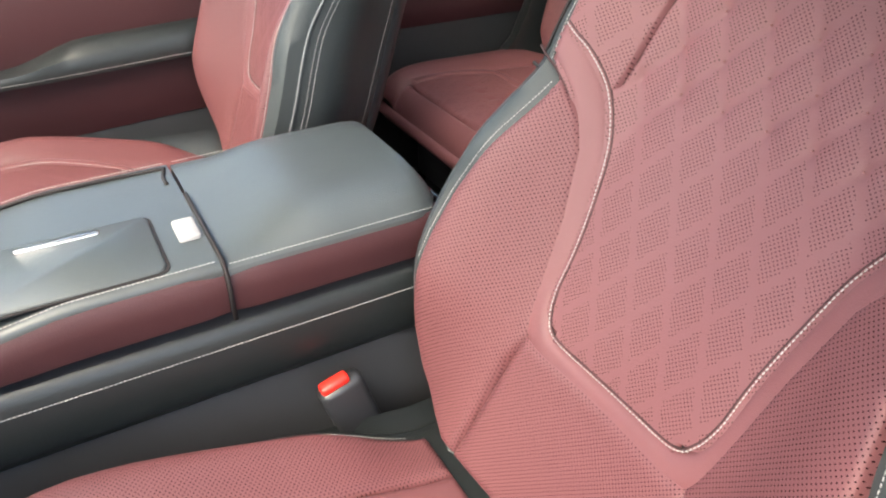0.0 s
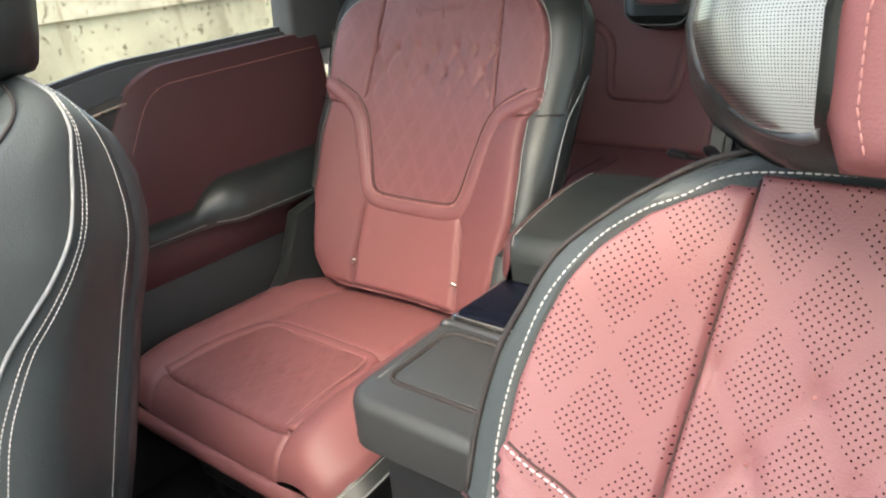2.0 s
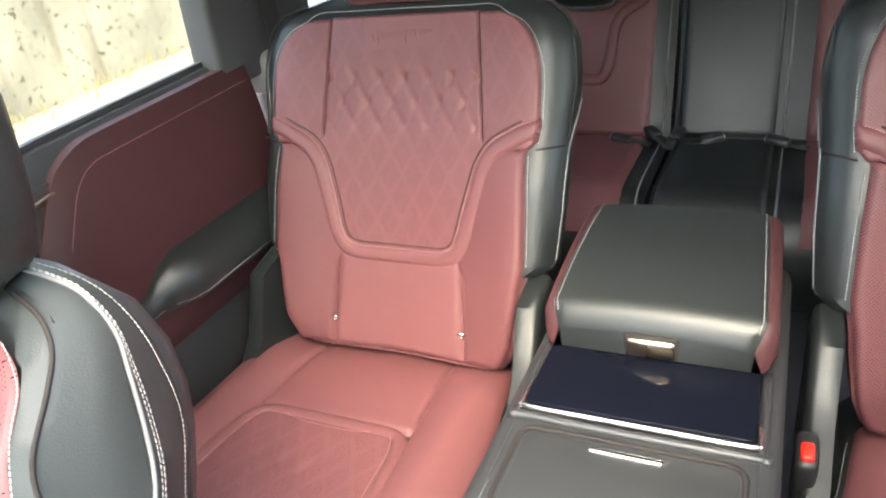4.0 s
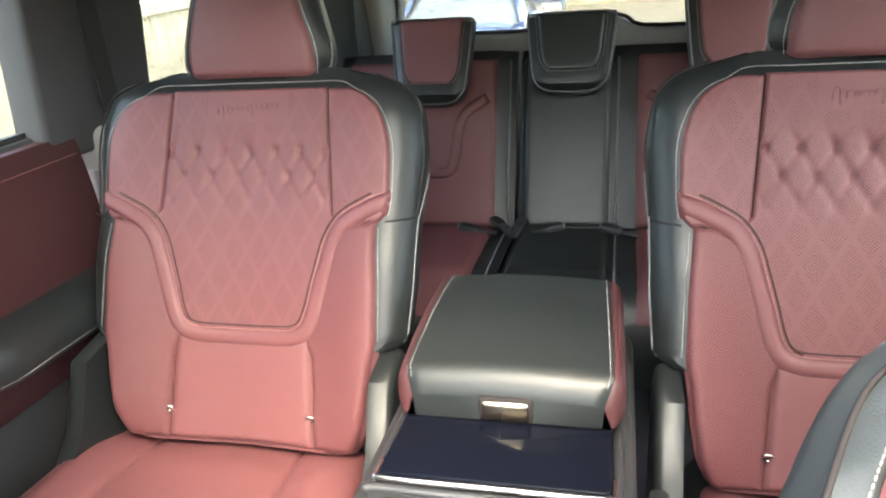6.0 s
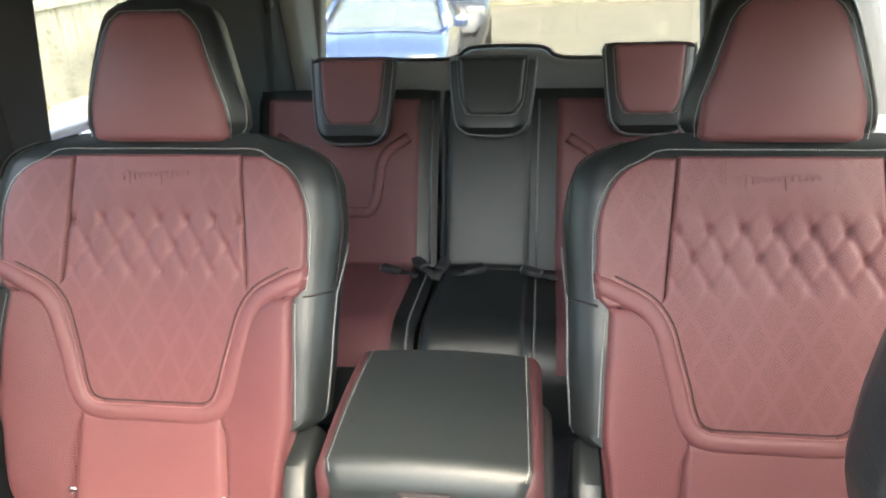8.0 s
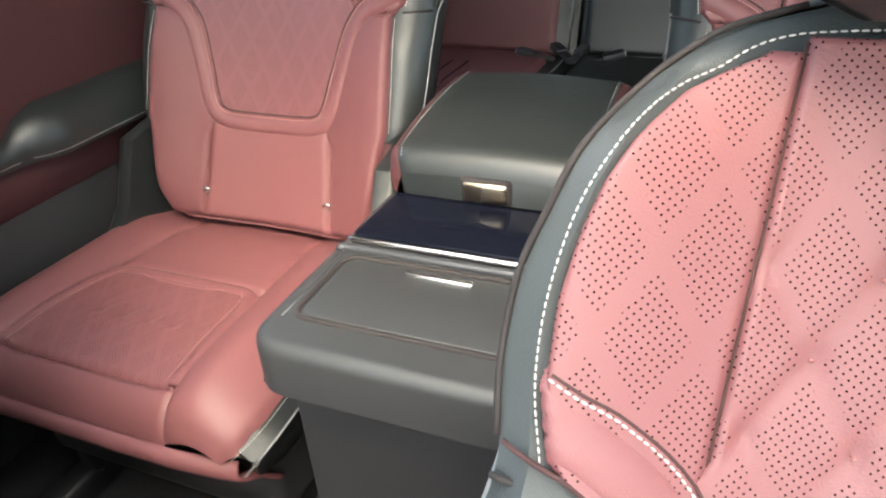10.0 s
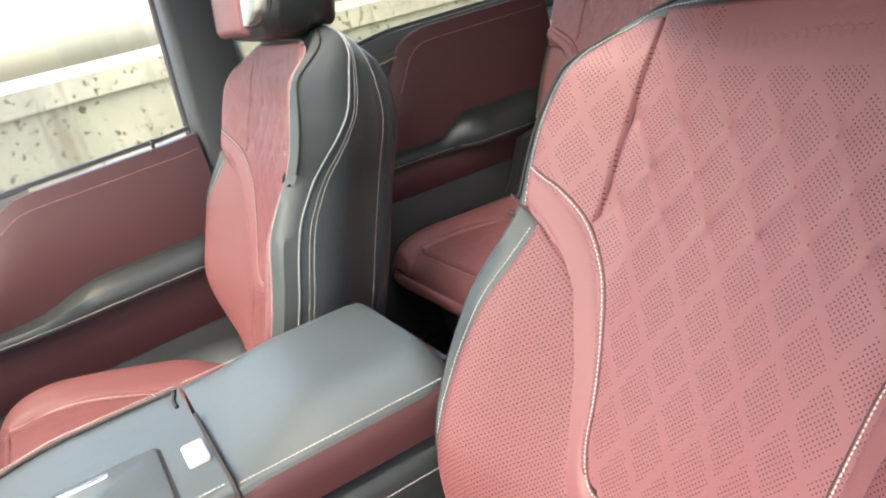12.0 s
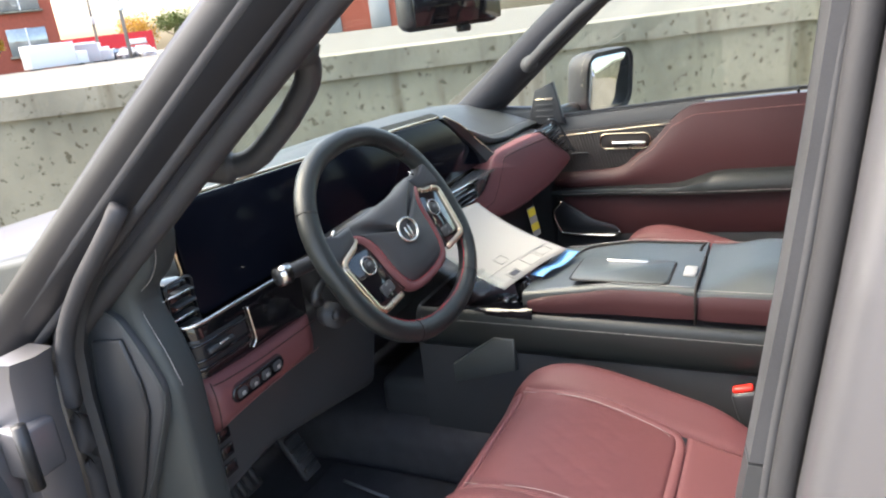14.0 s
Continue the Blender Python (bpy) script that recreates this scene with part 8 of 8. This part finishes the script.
bb = thing("brick_building", bearing(29.2, 84), "red brick building several storeys high", "building", "far buildings")
slab("brick_wall", [(-12, 0), (12, 0), (12, 20), (-12, 20)], (-8, 8), brick_far, bb, "y")
part("parapet", box(24.6, 16.6, 0.8, 0.05, 1, (0, 0, 20.3)), cap_mat, bb)
for fx in range(5):
    for fz in range(5):
        wn_ = part("window", box(3.2, 0.3, 2.3, 0.05, 1, (-9.4 + 4.7 * fx, -8.05, 2.6 + 3.8 * fz)), sky_sheen_glass, bb)
        part("sill", box(3.5, 0.5, 0.2, 0.03, 1, (-9.4 + 4.7 * fx, -8.15, 1.35 + 3.8 * fz)), cap_mat, wn_)
        part("mullion", box(0.12, 0.36, 2.3, 0.02, 1, (-9.4 + 4.7 * fx, -8.1, 2.6 + 3.8 * fz)), white_paint, wn_)
b2 = thing("brick_building", bearing(57.6, 78), "low red brick building with pale doors", "building", "far buildings")
slab("brick_wall", [(-5.6, 0), (5.6, 0), (5.6, 9), (-5.6, 9)], (-8, 8), brick_far, b2, "y")
part("parapet", box(11.8, 16.6, 0.6, 0.05, 1, (0, 0, 9.2)), cap_mat, b2)
for x, w in ((-2.2, 4.0), (3.4, 1.8)):
    part("door", box(w, 0.3, 3.0, 0.05, 1, (x, -8.05, 1.6)), grey_trim, b2, "pale roller door")
    part("window", box(min(w, 2.4), 0.3, 1.6, 0.05, 1, (x, -8.05, 5.6)), sky_sheen_glass, b2)
sp_ = thing("shop", bearing(40.6, 150), "low shop with a red fascia and white signs", "building", "far buildings")
slab("shop_wall", [(-8.5, 0), (8.5, 0), (8.5, 0.75), (-8.5, 0.75)], (-6, 6), white_paint, sp_, "y")
slab("fascia", [(-8.7, 0.75), (8.7, 0.75), (8.7, 4.2), (-8.7, 4.2)], (-6.2, 6.2), shop_red, sp_, "y")
for x, w, z, h in ((-2.6, 3.4, 3.1, 0.7), (-1.6, 5.4, 1.9, 1.0), (6.0, 2.8, 2.6, 0.9)):
    part("sign_bar", box(w, 0.2, h, 0.05, 1, (x, -6.3, z)), white_paint, sp_)
for az, d, turn in ((37.2, 68, 25), (39.2, 84, -12)):
    vn = thing("box_van", bearing(az, d, 0.25) @ pose(0, 0, 0, 0, 0, turn) @ Matrix.Scale(0.62, 4), "white box van parked on the upper level", "van", "vans")
    part("box_body", box(6.0, 2.4, 2.9, 0.1, 2, (0, 0, 2.1)), white_paint, vn)
    part("cab", box(1.8, 2.1, 1.7, 0.25, 3, (3.8, 0, 1.45)), white_paint, vn)
    for wx in (-2.0, 3.6):
        part("wheel", box(0.8, 2.2, 0.8, 0.3, 3, (wx, 0, 0.42)), tyre_mat, vn)
for k in range(7):
    sedan("parked_saloon", bearing(39.9 + 1.1 * (k % 4) + 0.5 * (k // 4), 92 + 16 * (k // 4), 0.2) @ pose(0, 0, 0, 0, 0, 120 + 25 * k), (white_paint, black_paint, body_paint)[k % 3], "saloon parked far off on the upper level")
for az, d, h in ((42.3, 74.0, 13.0), (40.4, 96.0, 12.0)):
    pl = thing("utility_pole", bearing(az, d), "grey utility pole with a crossarm", "pole", "poles")
    tube("mast", [(0, 0, 0), (0, 0, h)], 0.16, wood_pole, pl, n=10)
    part("crossarm", box(2.4, 0.14, 0.16, 0.03, 1, (0, 0, h - 1.2)), wood_pole, pl)
    part("lamp_box", box(0.5, 0.4, 0.8, 0.1, 2, (0.1, -0.2, 4.6)), white_paint, pl)


def tree(m, h, crown_r, leaf, label, seed, count=2600):
    rng = random.Random(seed)
    root = thing("tree", m, label, "tree", "trees")
    tube("trunk", smooth_path([(0, 0, 0), (0.1, 0.05, h * 0.3), (0.0, 0.1, h * 0.6), (0.1, 0, h * 0.85)], 5), [0.30 * (1 - 0.75 * k / 15) for k in range(16)], bark, root, n=8)
    for k in range(7):
        a = 2.4 * k
        z0 = h * (0.35 + 0.07 * k)
        tube("limb", smooth_path([(0, 0, z0), (0.4 * crown_r * math.cos(a), 0.4 * crown_r * math.sin(a), z0 + 0.1 * h), (0.8 * crown_r * math.cos(a), 0.8 * crown_r * math.sin(a), z0 + 0.22 * h)], 4), [0.12 * (1 - 0.8 * q / 8) for q in range(9)], bark, root, n=6)
    cl_ = [(crown_r * 0.62 * math.cos(a) * rng.uniform(0.4, 1), crown_r * 0.62 * math.sin(a) * rng.uniform(0.4, 1), h * rng.uniform(0.5, 0.95), crown_r * rng.uniform(0.28, 0.5)) for a in [2 * math.pi * k / 13 for k in range(13)]]
    vv, ff = [], []
    for _ in range(count):
        cx_, cy_, cz_, cr = rng.choice(cl_)
        v = Vector((rng.gauss(0, 1), rng.gauss(0, 1), rng.gauss(0, 0.8))).normalized() * cr * rng.uniform(0.55, 1.05)
        p = Vector((cx_, cy_, cz_)) + v
        a, b = Vector((rng.gauss(0, 1), rng.gauss(0, 1), rng.gauss(0, 1))).normalized(), Vector((rng.gauss(0, 1), rng.gauss(0, 1), rng.gauss(0, 1))).normalized()
        s = rng.uniform(0.16, 0.34)
        k = len(vv)
        vv += [p - a * s, p + b * s * 0.5, p + a * s, p - b * s * 0.5]
        ff.append((k, k + 1, k + 2, k + 3))
    link_mesh("crown", vv, ff, leaf, root, smooth=False)
    return root


tree(bearing(43.2, 168), 7.4, 4.6, leaf_gold, "tree in yellow autumn leaf behind the shop", 3)
tree(bearing(45.6, 160), 7.2, 4.2, leaf_green, "green tree behind the shop", 4)
tree(bearing(47.4, 165), 7.0, 4.2, leaf_green, "green tree behind the shop", 5)
tree(bearing(33.6, 66), 3.2, 1.5, leaf_gold, "small tree in yellow autumn leaf", 6)

# dry weeds along the foot of the walls
rng = random.Random(11)
wd_ = tagged(new("weeds"), "dry yellow-green weeds along the foot of the wall", "weeds", kind="stuff")
wd_.empty_display_size = 0.1
vv, ff = [], []
for _ in range(9000):
    i = rng.randrange(20, len(fine) - 12)
    (a, b), (c, d2) = fine[i], fine[i + 1]
    t = rng.random()
    w = abs(rng.gauss(0, 0.22))
    p = Vector((a + (c - a) * t - 0.06 - w, b + (d2 - b) * t - 0.3 * w, 0))
    hh = rng.uniform(0.08, 0.42) * (1.2 - min(1, w)) * (0.4 + 0.8 * (noise.noise(p * 1.3) + 0.5))
    tilt = Vector((rng.gauss(0, 0.3), rng.gauss(0, 0.3), 1)) * max(0.04, hh)
    s = Vector((rng.gauss(0, 1), rng.gauss(0, 1), 0)).normalized() * rng.uniform(0.006, 0.018)
    k = len(vv)
    vv += [p - s, p + s, p + tilt]
    ff.append((k, k + 1, k + 2))
link_mesh("weed_blades", vv, ff, weed_mat, wd_, smooth=False)
